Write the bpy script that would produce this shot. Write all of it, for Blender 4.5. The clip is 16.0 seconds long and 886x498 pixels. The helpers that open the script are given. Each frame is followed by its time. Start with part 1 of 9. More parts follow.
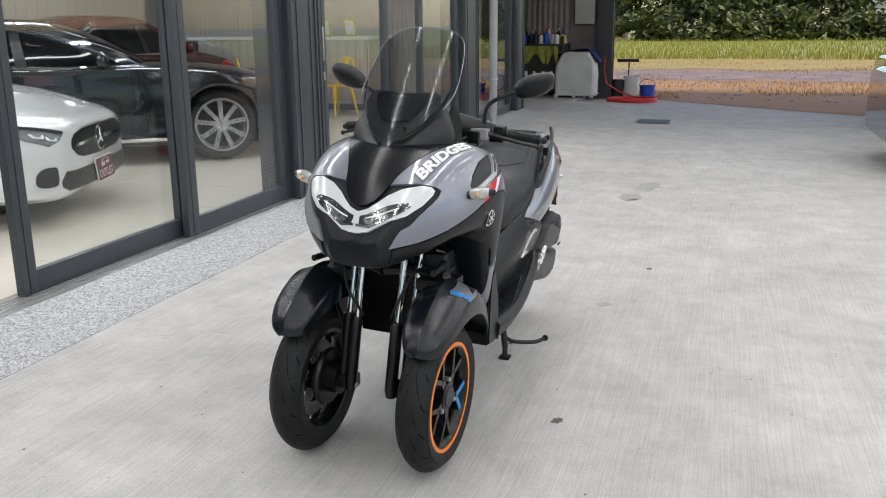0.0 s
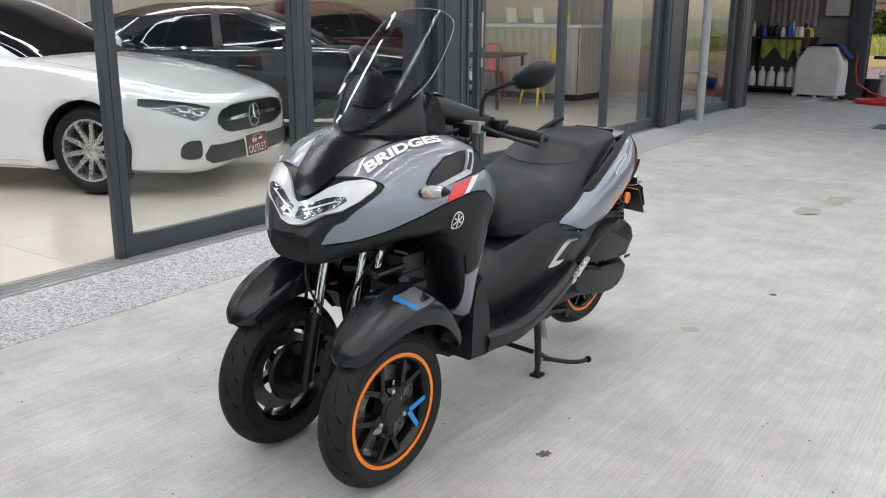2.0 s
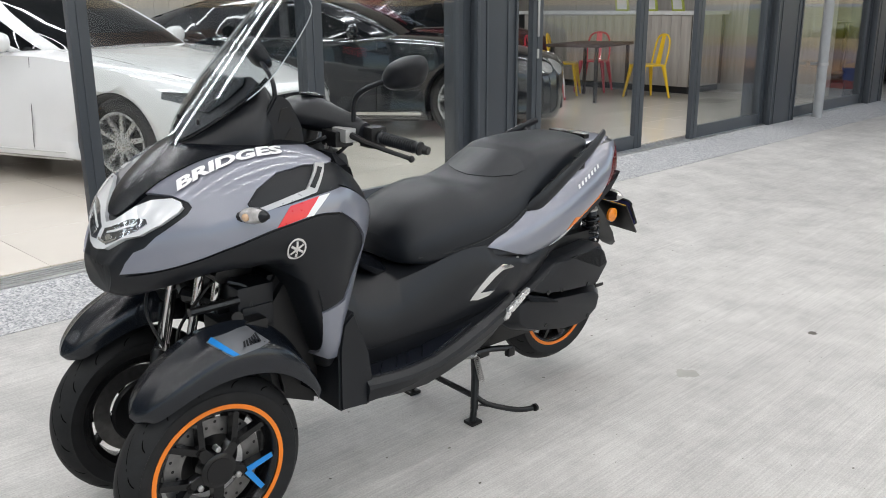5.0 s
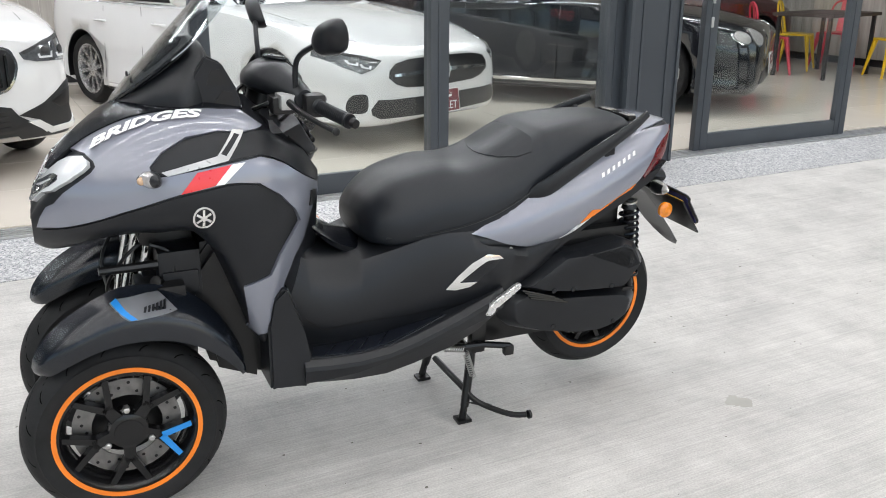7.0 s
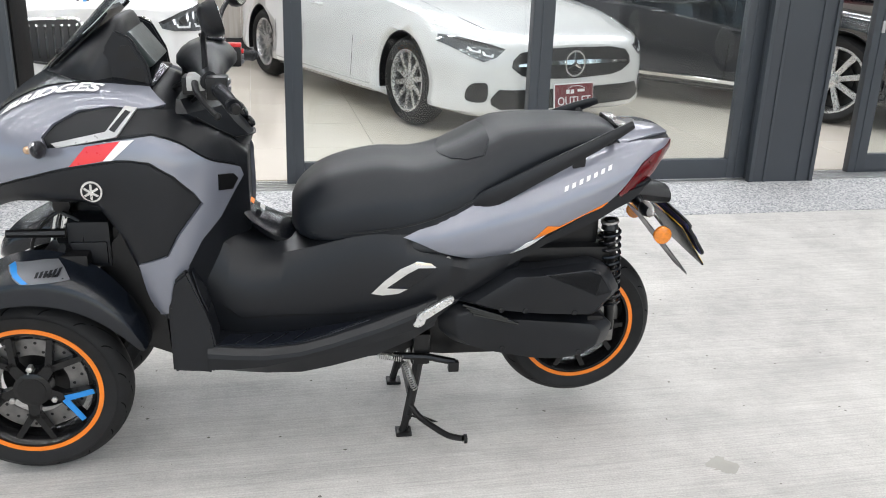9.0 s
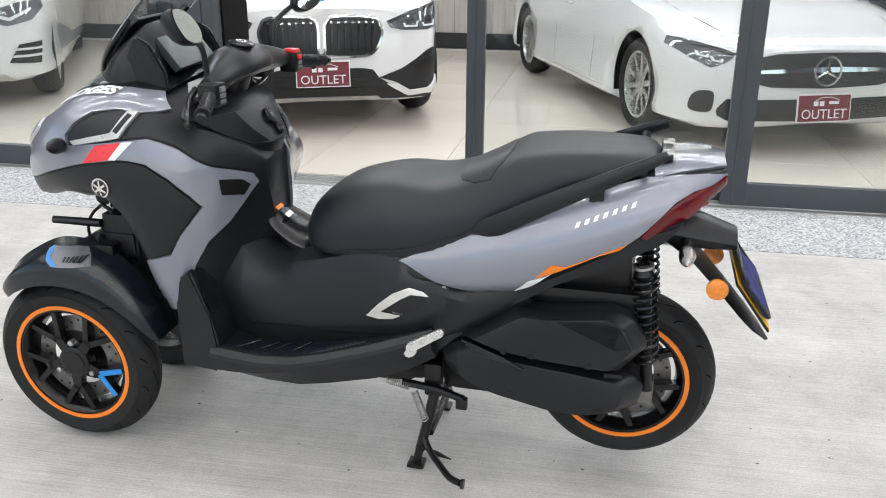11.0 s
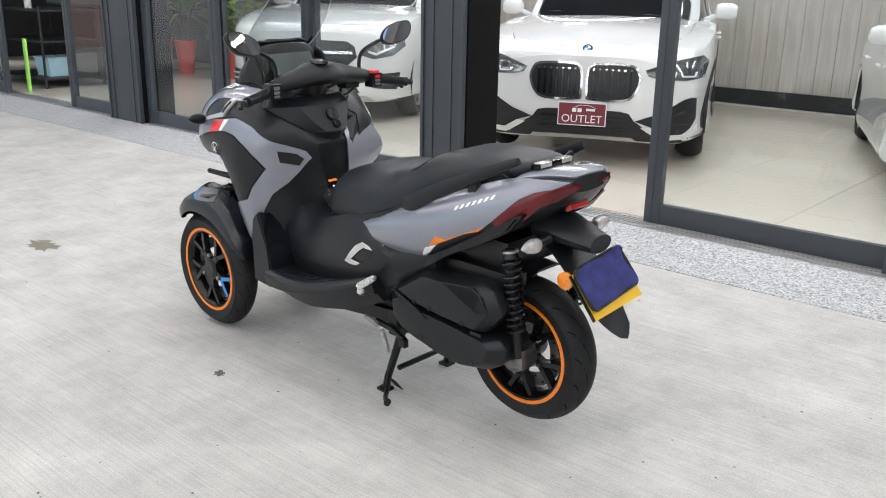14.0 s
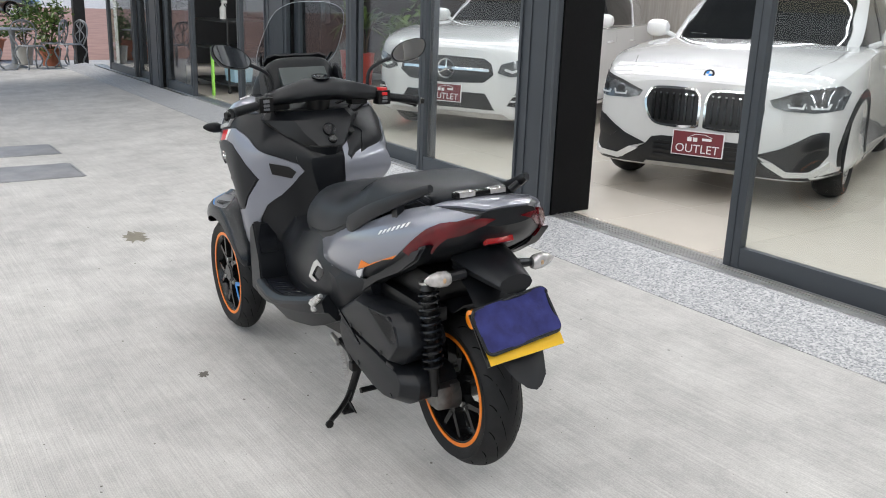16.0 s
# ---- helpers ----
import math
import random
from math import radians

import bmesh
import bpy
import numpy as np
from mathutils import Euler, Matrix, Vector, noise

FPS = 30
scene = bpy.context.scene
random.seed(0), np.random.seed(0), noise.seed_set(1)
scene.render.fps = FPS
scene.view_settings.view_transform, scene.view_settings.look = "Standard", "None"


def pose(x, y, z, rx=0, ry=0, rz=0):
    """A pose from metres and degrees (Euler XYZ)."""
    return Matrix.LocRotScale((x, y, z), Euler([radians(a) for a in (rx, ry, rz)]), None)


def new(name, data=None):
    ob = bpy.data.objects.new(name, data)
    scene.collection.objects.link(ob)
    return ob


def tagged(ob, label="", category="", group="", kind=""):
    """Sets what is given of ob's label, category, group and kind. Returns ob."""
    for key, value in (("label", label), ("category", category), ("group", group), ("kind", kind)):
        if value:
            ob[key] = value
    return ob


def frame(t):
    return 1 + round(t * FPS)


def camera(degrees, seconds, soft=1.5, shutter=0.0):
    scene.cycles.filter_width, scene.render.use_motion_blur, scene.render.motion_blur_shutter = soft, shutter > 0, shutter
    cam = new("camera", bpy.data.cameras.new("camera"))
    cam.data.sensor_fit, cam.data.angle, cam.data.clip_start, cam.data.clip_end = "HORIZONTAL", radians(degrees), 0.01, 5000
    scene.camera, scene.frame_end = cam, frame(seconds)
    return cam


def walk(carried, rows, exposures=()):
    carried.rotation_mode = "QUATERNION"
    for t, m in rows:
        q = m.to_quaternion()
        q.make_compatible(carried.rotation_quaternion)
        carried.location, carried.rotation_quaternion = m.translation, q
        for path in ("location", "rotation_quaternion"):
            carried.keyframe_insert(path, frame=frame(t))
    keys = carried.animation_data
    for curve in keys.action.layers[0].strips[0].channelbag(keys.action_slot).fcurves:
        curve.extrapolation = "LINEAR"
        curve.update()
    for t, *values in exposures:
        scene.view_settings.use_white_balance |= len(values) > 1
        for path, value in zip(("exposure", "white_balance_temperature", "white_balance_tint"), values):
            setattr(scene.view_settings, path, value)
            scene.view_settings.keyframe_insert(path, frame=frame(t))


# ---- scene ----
cam = camera(54.1, 16.0, 1.0)
METRES, EYE, TILT, LEAN, TURN = 7.07, 1.447, 0.0, 0.0, -72.0
ROWS = [
    (0.0, 0.0, 0.0, 0.0, -0.14, -14.42, 0.53),
    (0.5, 0.0312, 0.0032, -0.0022, 4.56, -14.08, 0.36),
    (1.0, 0.0585, 0.0165, -0.0054, 12.11, -14.39, 0.27),
    (1.5, 0.091, 0.0355, -0.0049, 15.57, -14.7, 0.87),
    (2.0, 0.1233, 0.0552, -0.0041, 17.18, -15.03, -0.3),
    (2.5, 0.14, 0.0733, -0.004, 17.84, -15.11, -0.46),
    (3.0, 0.1605, 0.0932, -0.0048, 20.8, -15.64, -1.19),
    (3.5, 0.1671, 0.1116, -0.0059, 21.44, -16.36, -0.89),
    (6.0, 0.2388, 0.1976, -0.0049, 36.01, -16.92, 0.68),
    (6.5, 0.2583, 0.2197, -0.0041, 41.33, -19.18, 0.24),
    (7.0, 0.2782, 0.2554, -0.0066, 44.19, -18.06, -0.36),
    (7.5, 0.2901, 0.2756, -0.0064, 47.45, -18.83, 0.56),
    (8.0, 0.3115, 0.3049, -0.0066, 52.49, -18.78, -0.43),
    (10.5, 0.3434, 0.449, -0.0018, 75.35, -19.76, -0.99),
    (11.0, 0.3411, 0.4868, -0.0003, 82.64, -20.01, -0.32),
    (11.5, 0.3487, 0.5064, 0.0011, 85.02, -19.53, -0.02),
    (12.0, 0.3596, 0.5362, 0.0008, 90.36, -20.01, -2.38),
    (12.5, 0.3675, 0.564, 0.0012, 95.13, -19.55, -0.26),
    (13.0, 0.3806, 0.6107, 0.0019, 102.95, -15.53, -1.28),
    (13.5, 0.4048, 0.6567, 0.0015, 107.27, -16.83, -1.01),
    (14.0, 0.4129, 0.7056, -0.0002, 113.19, -16.79, -1.04),
    (14.5, 0.398, 0.7294, -0.0021, 116.8, -16.58, -1.66),
    (15.0, 0.3762, 0.751, 0.0006, 119.54, -16.09, -1.65),
    (15.5, 0.3566, 0.7861, 0.0022, 123.42, -16.1, -2.49),
    (16.0, 0.3353, 0.8033, 0.0029, 128.06, -16.08, -1.91),
]
walk(cam, [(t, pose(0, 0, EYE, TILT, LEAN, TURN) @ pose(METRES * x, METRES * y, METRES * z, 90 + pitch, roll, yaw)) for t, x, y, z, yaw, pitch, roll in ROWS], [(0.0, 0.0), (3.5, 0.0), (8.0, 0.36), (11.0, 0.33), (14.0, 0.20), (16.0, 0.09)])


# ================= world and lights =================
world = bpy.data.worlds.new("overcast_sky")
scene.world = world
world.use_nodes = True
wn = world.node_tree
sky = wn.nodes.new("ShaderNodeTexSky")
sky.sky_type, sky.sun_disc = "NISHITA", False
sky.sun_elevation, sky.sun_rotation = radians(48), radians(150)
sky.air_density, sky.dust_density = 1.0, 1.2
wn.links.new(sky.outputs["Color"], wn.nodes["Background"].inputs["Color"])
wn.nodes["Background"].inputs["Strength"].default_value = 0.19
sun = new("sun", bpy.data.lights.new("sun", "SUN"))
sun.data.energy, sun.data.angle, sun.data.color = 3.0, radians(14), (1.0, 0.95, 0.88)
sun.rotation_euler = (radians(42), 0, radians(-30))


def strip_light(x, y, z, length, width, watts, color=(0.992, 0.985, 0.985)):
    """A row of tube lamps under a ceiling, shining down, along x."""
    la = bpy.data.lights.new("tube_row", "AREA")
    la.shape, la.size, la.size_y, la.energy, la.color = "RECTANGLE", length, width, watts, color
    ob = new("tube_row", la)
    ob.location = (x, y, z)
    return ob


YARD_W, ROOM_W = 106.0, 176.0
for k in range(10):
    strip_light(3.4, 2.3 - 1.2 * k, 4.28, 17.0, 0.06, YARD_W)
for y in (4.4, 6.0, 7.6):
    strip_light(3.0, y, 3.75, 15.0, 0.10, ROOM_W, (0.965, 0.985, 1.02))

# ================= helpers of the build =================
Z = Vector((0, 0, 1))


def part(name, bm, material, parent, label="", smooth=35):
    """Link a bmesh as one mesh object under a thing or a part."""
    bmesh.ops.recalc_face_normals(bm, faces=bm.faces[:])
    me = bpy.data.meshes.new(name)
    if smooth:
        for f in bm.faces:
            f.smooth = True
        for e in bm.edges:
            if len(e.link_faces) == 2 and e.calc_face_angle(0) > radians(smooth):
                e.smooth = False
    lay = bm.verts.layers.float_vector.get("soft")
    loops = [tuple(v[lay]) if face_soft else (0, 0, 0) for f in bm.faces for face_soft in [all(v[lay].length > 0.5 and v[lay].dot(f.normal) > 0.3 for v in f.verts)] for v in [l.vert for l in f.loops]] if lay else None
    bm.to_mesh(me)
    bm.free()
    if loops:
        me.normals_split_custom_set(loops)
    for m in (material if isinstance(material, (list, tuple)) else [material]):
        me.materials.append(m)
    ob = new(name, me)
    if parent is not None:
        ob.parent = parent
    if label:
        ob["label"] = label
    return ob


def thing(name, label, category, m=None, group="", kind=""):
    ob = new(name)
    ob.empty_display_size = 0.1
    if m is not None:
        ob.matrix_basis = m
    return tagged(ob, label, category, group, kind)


def structure(name, bm, material, label, category="", smooth=35):
    return tagged(part(name, bm, material, None, "", smooth), label, category, "", "structure")


def box(bm, x0, x1, y0, y1, z0, z1, bevel=0.0, m=None):
    vs = [bm.verts.new((x, y, z)) for x in (x0, x1) for y in (y0, y1) for z in (z0, z1)]
    idx = ((0, 1, 3, 2), (4, 6, 7, 5), (0, 4, 5, 1), (2, 3, 7, 6), (0, 2, 6, 4), (1, 5, 7, 3))
    fs = [bm.faces.new([vs[i] for i in q]) for q in idx]
    if bevel:
        es = {e for f in fs for e in f.edges}
        vs = list({v for f in bmesh.ops.bevel(bm, geom=list(es), offset=bevel, segments=2, affect="EDGES", profile=0.7)["faces"] for v in f.verts} | {v for v in vs if v.is_valid})
    if m is not None:
        for v in vs:
            if v.is_valid:
                v.co = m @ v.co
    return bm


def basis(d):
    d = Vector(d).normalized()
    a = d.orthogonal().normalized()
    return a, d.cross(a)


def tube(bm, pts, r, seg=10, caps=True):
    """A round tube through the points; r is one radius or one per point."""
    pts = [Vector(p) for p in pts]
    rs = r if isinstance(r, (list, tuple)) else [r] * len(pts)
    rings = []
    a = None
    for i, p in enumerate(pts):
        d = (pts[min(i + 1, len(pts) - 1)] - pts[max(i - 1, 0)]).normalized()
        if a is None:
            a = d.orthogonal().normalized()
        a = (a - d * a.dot(d)).normalized()
        b = d.cross(a)
        rings.append([bm.verts.new(p + (a * math.cos(t) + b * math.sin(t)) * rs[i]) for t in (2 * math.pi * k / seg for k in range(seg))])
    for u, v in zip(rings, rings[1:]):
        for k in range(seg):
            bm.faces.new((u[k], u[(k + 1) % seg], v[(k + 1) % seg], v[k]))
    if caps:
        bm.faces.new(rings[0][::-1])
        bm.faces.new(rings[-1])
    return bm


def lathe(bm, profile, seg=48, axis="y", at=(0, 0, 0), closed=False):
    """Turn a profile of (radius, height along the axis)."""
    at = Vector(at)
    rings = []
    for r, h in profile:
        ring = []
        for k in range(seg):
            t = 2 * math.pi * k / seg
            c, s = r * math.cos(t), r * math.sin(t)
            p = {"y": (c, h, s), "z": (c, s, h), "x": (h, c, s)}[axis]
            ring.append(bm.verts.new(at + Vector(p)))
        rings.append(ring)
    pairs = list(zip(rings, rings[1:]))
    if closed:
        pairs.append((rings[-1], rings[0]))
    for u, v in pairs:
        for k in range(seg):
            bm.faces.new((u[k], u[(k + 1) % seg], v[(k + 1) % seg], v[k]))
    if not closed:
        for ring in (rings[0][::-1], rings[-1]):
            if (ring[0].co - ring[seg // 2].co).length > 1e-5:
                bm.faces.new(ring)
    return bm


def smooth_line(pts, n, closed=False):
    """Catmull-Rom through the points, n steps between two of them."""
    pts = [Vector(p) for p in pts]
    out = []
    m = len(pts)
    for i in range(m if closed else m - 1):
        g = (lambda k: pts[k % m]) if closed else (lambda k: pts[max(0, min(m - 1, k))])
        p0, p1, p2, p3 = g(i - 1), g(i), g(i + 1), g(i + 2)
        for k in range(n):
            t = k / n
            out.append(0.5 * (2 * p1 + (p2 - p0) * t + (2 * p0 - 5 * p1 + 4 * p2 - p3) * t * t + (3 * p1 - p0 - 3 * p2 + p3) * t ** 3))
    if not closed:
        out.append(pts[-1])
    return out


def loft(bm, rings, close_ring=True, caps=True):
    """Skin rings of equally many points."""
    vr = [[bm.verts.new(p) for p in ring] for ring in rings]
    n = len(vr[0])
    for u, v in zip(vr, vr[1:]):
        for k in range(n if close_ring else n - 1):
            bm.faces.new((u[k], u[(k + 1) % n], v[(k + 1) % n], v[k]))
    if caps and close_ring:
        bm.faces.new(vr[0][::-1])
        bm.faces.new(vr[-1])
    return bm


def hull(stations, along=5, around=4):
    """A closed body, the same on both sides: stations (x, [(y, z), ...]) with the half section from the bottom middle to the top middle."""
    secs = [smooth_line([Vector((x, y, z)) for y, z in sec], around) for x, sec in stations]
    n = len(secs[0])
    lines = [smooth_line([s[k] for s in secs], along) for k in range(n)]
    rings = []
    for i in range(len(lines[0])):
        half = [lines[k][i] for k in range(n)]
        half[0].y = half[-1].y = 0
        for p in half:
            p.y = max(p.y, 0)
        rings.append(half + [Vector((p.x, -p.y, p.z)) for p in half[-2:0:-1]])
    bm = bmesh.new()
    loft(bm, rings)
    bmesh.ops.remove_doubles(bm, verts=bm.verts[:], dist=0.0004)
    return bm


from mathutils.bvhtree import BVHTree


SHADING = {}


def tree(bm, soften=60):
    """A search tree of the body; its softened vertex normals are kept for panels laid on it."""
    bm.normal_update()
    bm.verts.index_update()
    bm.faces.index_update()
    bv = BVHTree.FromBMesh(bm)
    ns = np.array([v.normal[:] for v in bm.verts])
    ed = np.array([(e.verts[0].index, e.verts[1].index) for e in bm.edges])
    for _ in range(soften):
        acc = ns * 2
        np.add.at(acc, ed[:, 0], ns[ed[:, 1]])
        np.add.at(acc, ed[:, 1], ns[ed[:, 0]])
        ns = acc / np.maximum(1e-9, np.linalg.norm(acc, axis=1))[:, None]
    SHADING[id(bv)] = (bv, [[v.index for v in f.verts] for f in bm.faces], [v.co.copy() for v in bm.verts], [Vector(n) for n in ns])
    return bv


def soft_normal(bv, hit, no, face):
    """The body's softened normal at a point of one of its faces."""
    kept = SHADING.get(id(bv))
    if kept is None or face is None:
        return no
    acc = Vector()
    for i in kept[1][face]:
        acc += kept[3][i] / ((kept[2][i] - hit).length + 1e-4)
    return acc.normalized()


def flat_patch(outline, step):
    """A flat sheet in the plane (u, v) with a grid of cuts."""
    bm = bmesh.new()
    f = bm.faces.new([bm.verts.new((p[0], p[1], 0)) for p in outline])
    us, vs = [p[0] for p in outline], [p[1] for p in outline]
    for axis, lo, hi in ((0, min(us), max(us)), (1, min(vs), max(vs))):
        k = lo + step
        while k < hi - 1e-4:
            co, no = [0, 0, 0], [0, 0, 0]
            co[axis], no[axis] = k, 1
            bmesh.ops.bisect_plane(bm, geom=bm.verts[:] + bm.edges[:] + bm.faces[:], plane_co=co, plane_no=no, dist=1e-5)
            k += step
    return bm


def patch(bvh, outline, way="y", side=1, lift=0.005, thick=0.006, step=0.025, curve=0, back=None):
    """A panel laid on a body: the outline, as seen along x, y or z, is cut into a fine sheet, dropped on the body, lifted and given a thickness."""
    if curve:
        outline = [(p.x, p.y) for p in smooth_line([Vector((u, v, 0)) for u, v in outline], curve, True)]
    bm = flat_patch(outline, step)
    lay = bm.verts.layers.float_vector.new("soft")
    normals = {}
    for v in bm.verts:
        u, w = v.co.x, v.co.y
        if way == "y":
            o, d = Vector((u, 3.0 * side, w)), Vector((0, -side, 0))
        elif way == "x":
            o, d = Vector((9.0 * side, u, w)), Vector((-side, 0, 0))
        else:
            o, d = Vector((u, w, 5.0)), Vector((0, 0, -1))
        hit, no, face, _ = bvh.ray_cast(o, d)
        if hit is None:
            hit, no, face, _ = bvh.find_nearest(Vector((u, 0.2 * side, w)) if way == "y" else (Vector((back if back is not None else 1.5 * side, u, w)) if way == "x" else Vector((u, w, 1.0))))
        flat_no = -no if no.dot(d) > 0 else no
        no = soft_normal(bvh, hit, no, face)
        if no.dot(flat_no) < 0:
            no = -no
        normals[v] = no
        v.co = hit
    for v, no in normals.items():
        v.co += no * lift
        v[lay] = no
    if thick:
        ret = bmesh.ops.extrude_face_region(bm, geom=bm.faces[:])
        top = {e for e in ret["geom"] if isinstance(e, bmesh.types.BMVert)}
        bm.normal_update()
        for v in [v for v in bm.verts if v not in top]:
            v.co -= normals[v] * thick
            v[lay] = Vector()
    return bm


def mirror_bm(bm):
    for v in bm.verts:
        v.co.y = -v.co.y
    return bm


def prism(bm, outline, y0, y1, m=None):
    """A plate with the outline in (x, z), from y0 to y1."""
    a = [bm.verts.new((p[0], y0, p[1])) for p in outline]
    b = [bm.verts.new((p[0], y1, p[1])) for p in outline]
    n = len(a)
    bm.faces.new(a)
    bm.faces.new(b[::-1])
    for k in range(n):
        bm.faces.new((a[k], b[k], b[(k + 1) % n], a[(k + 1) % n]))
    if m is not None:
        for v in a + b:
            v.co = m @ v.co
    return bm


def text_mesh(word, size, m, extrude=0.0006, shear=0.0, align="CENTER", bold=0.0):
    """Letters as a bmesh, in the plane of m."""
    cu = bpy.data.curves.new("letters", "FONT")
    cu.body, cu.size, cu.extrude, cu.shear, cu.align_x, cu.align_y = word, size, extrude, shear, align, "CENTER"
    cu.resolution_u = 3
    cu.offset = bold
    ob = bpy.data.objects.new("letters", cu)
    scene.collection.objects.link(ob)
    bpy.context.view_layer.update()
    me = bpy.data.meshes.new_from_object(ob.evaluated_get(bpy.context.evaluated_depsgraph_get()))
    bm = bmesh.new()
    bm.from_mesh(me)
    bpy.data.objects.remove(ob)
    bpy.data.curves.remove(cu)
    bpy.data.meshes.remove(me)
    bm.transform(m)
    return bm


# ================= materials =================
def mat(name, base, rough=0.5, metal=0.0, var=0.10, scale=6.0, bump=0.0, bscale=80.0, coat=0.0, second=None, stretch=(1, 1, 1), rvar=0.08, spec=0.5, per_object=0.0):
    m = bpy.data.materials.new(name)
    m.use_nodes = True
    nt = m.node_tree
    b = nt.nodes["Principled BSDF"]
    link = nt.links.new
    b.inputs["Roughness"].default_value = rough
    b.inputs["Metallic"].default_value = metal
    b.inputs["Coat Weight"].default_value = coat
    b.inputs["Coat Roughness"].default_value = 0.03
    b.inputs["Specular IOR Level"].default_value = spec
    co = nt.nodes.new("ShaderNodeTexCoord")
    mp = nt.nodes.new("ShaderNodeMapping")
    mp.inputs["Scale"].default_value = stretch
    link(co.outputs["Object"], mp.inputs["Vector"])
    n1 = nt.nodes.new("ShaderNodeTexNoise")
    n1.inputs["Scale"].default_value, n1.inputs["Detail"].default_value = scale, 6
    link(mp.outputs["Vector"], n1.inputs["Vector"])
    n2 = nt.nodes.new("ShaderNodeTexNoise")
    n2.inputs["Scale"].default_value, n2.inputs["Detail"].default_value = bscale, 4
    link(mp.outputs["Vector"], n2.inputs["Vector"])
    mix = nt.nodes.new("ShaderNodeMix")
    mix.data_type = "RGBA"
    lo = second if second else tuple(c * (1 - var) for c in base)
    hi = base if second else tuple(min(1, c * (1 + var)) for c in base)
    mix.inputs["A"].default_value, mix.inputs["B"].default_value = (*lo, 1), (*hi, 1)
    ramp = nt.nodes.new("ShaderNodeMapRange")
    ramp.inputs["From Min"].default_value, ramp.inputs["From Max"].default_value = 0.32, 0.68
    link(n1.outputs["Fac"], ramp.inputs["Value"])
    link(ramp.outputs["Result"], mix.inputs["Factor"])
    col = mix.outputs["Result"]
    if per_object:
        oi = nt.nodes.new("ShaderNodeObjectInfo")
        mr = nt.nodes.new("ShaderNodeMapRange")
        mr.inputs["To Min"].default_value, mr.inputs["To Max"].default_value = 1 - per_object, 1 + per_object
        link(oi.outputs["Random"], mr.inputs["Value"])
        vm = nt.nodes.new("ShaderNodeVectorMath")
        vm.operation = "SCALE"
        link(col, vm.inputs[0])
        link(mr.outputs["Result"], vm.inputs["Scale"])
        col = vm.outputs["Vector"]
    link(col, b.inputs["Base Color"])
    rr = nt.nodes.new("ShaderNodeMapRange")
    rr.inputs["To Min"].default_value, rr.inputs["To Max"].default_value = max(0, rough - rvar), min(1, rough + rvar)
    link(n2.outputs["Fac"], rr.inputs["Value"])
    if rvar:
        link(rr.outputs["Result"], b.inputs["Roughness"])
    if bump:
        bp = nt.nodes.new("ShaderNodeBump")
        bp.inputs["Strength"].default_value, bp.inputs["Distance"].default_value = bump, 0.002
        link(n2.outputs["Fac"], bp.inputs["Height"])
        link(bp.outputs["Normal"], b.inputs["Normal"])
    return m


def glass(name, tint=(1, 1, 1), rough=0.0, see=0.9, sheen=0.035):
    """Thin clear sheet: a see-through with a mirror coat by Fresnel."""
    m = bpy.data.materials.new(name)
    m.use_nodes = True
    nt = m.node_tree
    nt.nodes.remove(nt.nodes["Principled BSDF"])
    out = nt.nodes["Material Output"]
    tr = nt.nodes.new("ShaderNodeBsdfTransparent")
    tr.inputs["Color"].default_value = (*[see * t for t in tint], 1)
    gl = nt.nodes.new("ShaderNodeBsdfGlossy")
    gl.inputs["Roughness"].default_value = rough
    fr = nt.nodes.new("ShaderNodeLayerWeight")
    fr.inputs["Blend"].default_value = 0.5
    mx = nt.nodes.new("ShaderNodeMixShader")
    pw = nt.nodes.new("ShaderNodeMath")
    pw.operation = "POWER"
    pw.inputs[1].default_value = 4.0
    nt.links.new(fr.outputs["Facing"], pw.inputs[0])
    mr = nt.nodes.new("ShaderNodeMapRange")
    mr.inputs["To Min"].default_value, mr.inputs["To Max"].default_value = sheen, 0.9
    nt.links.new(pw.outputs["Value"], mr.inputs["Value"])
    nt.links.new(mr.outputs["Result"], mx.inputs["Fac"])
    nt.links.new(tr.outputs["BSDF"], mx.inputs[1])
    nt.links.new(gl.outputs["BSDF"], mx.inputs[2])
    nt.links.new(mx.outputs["Shader"], out.inputs["Surface"])
    return m


def emit(name, color, strength):
    m = bpy.data.materials.new(name)
    m.use_nodes = True
    b = m.node_tree.nodes["Principled BSDF"]
    b.inputs["Base Color"].default_value = (*color, 1)
    b.inputs["Emission Color"].default_value = (*color, 1)
    b.inputs["Emission Strength"].default_value = strength
    return m


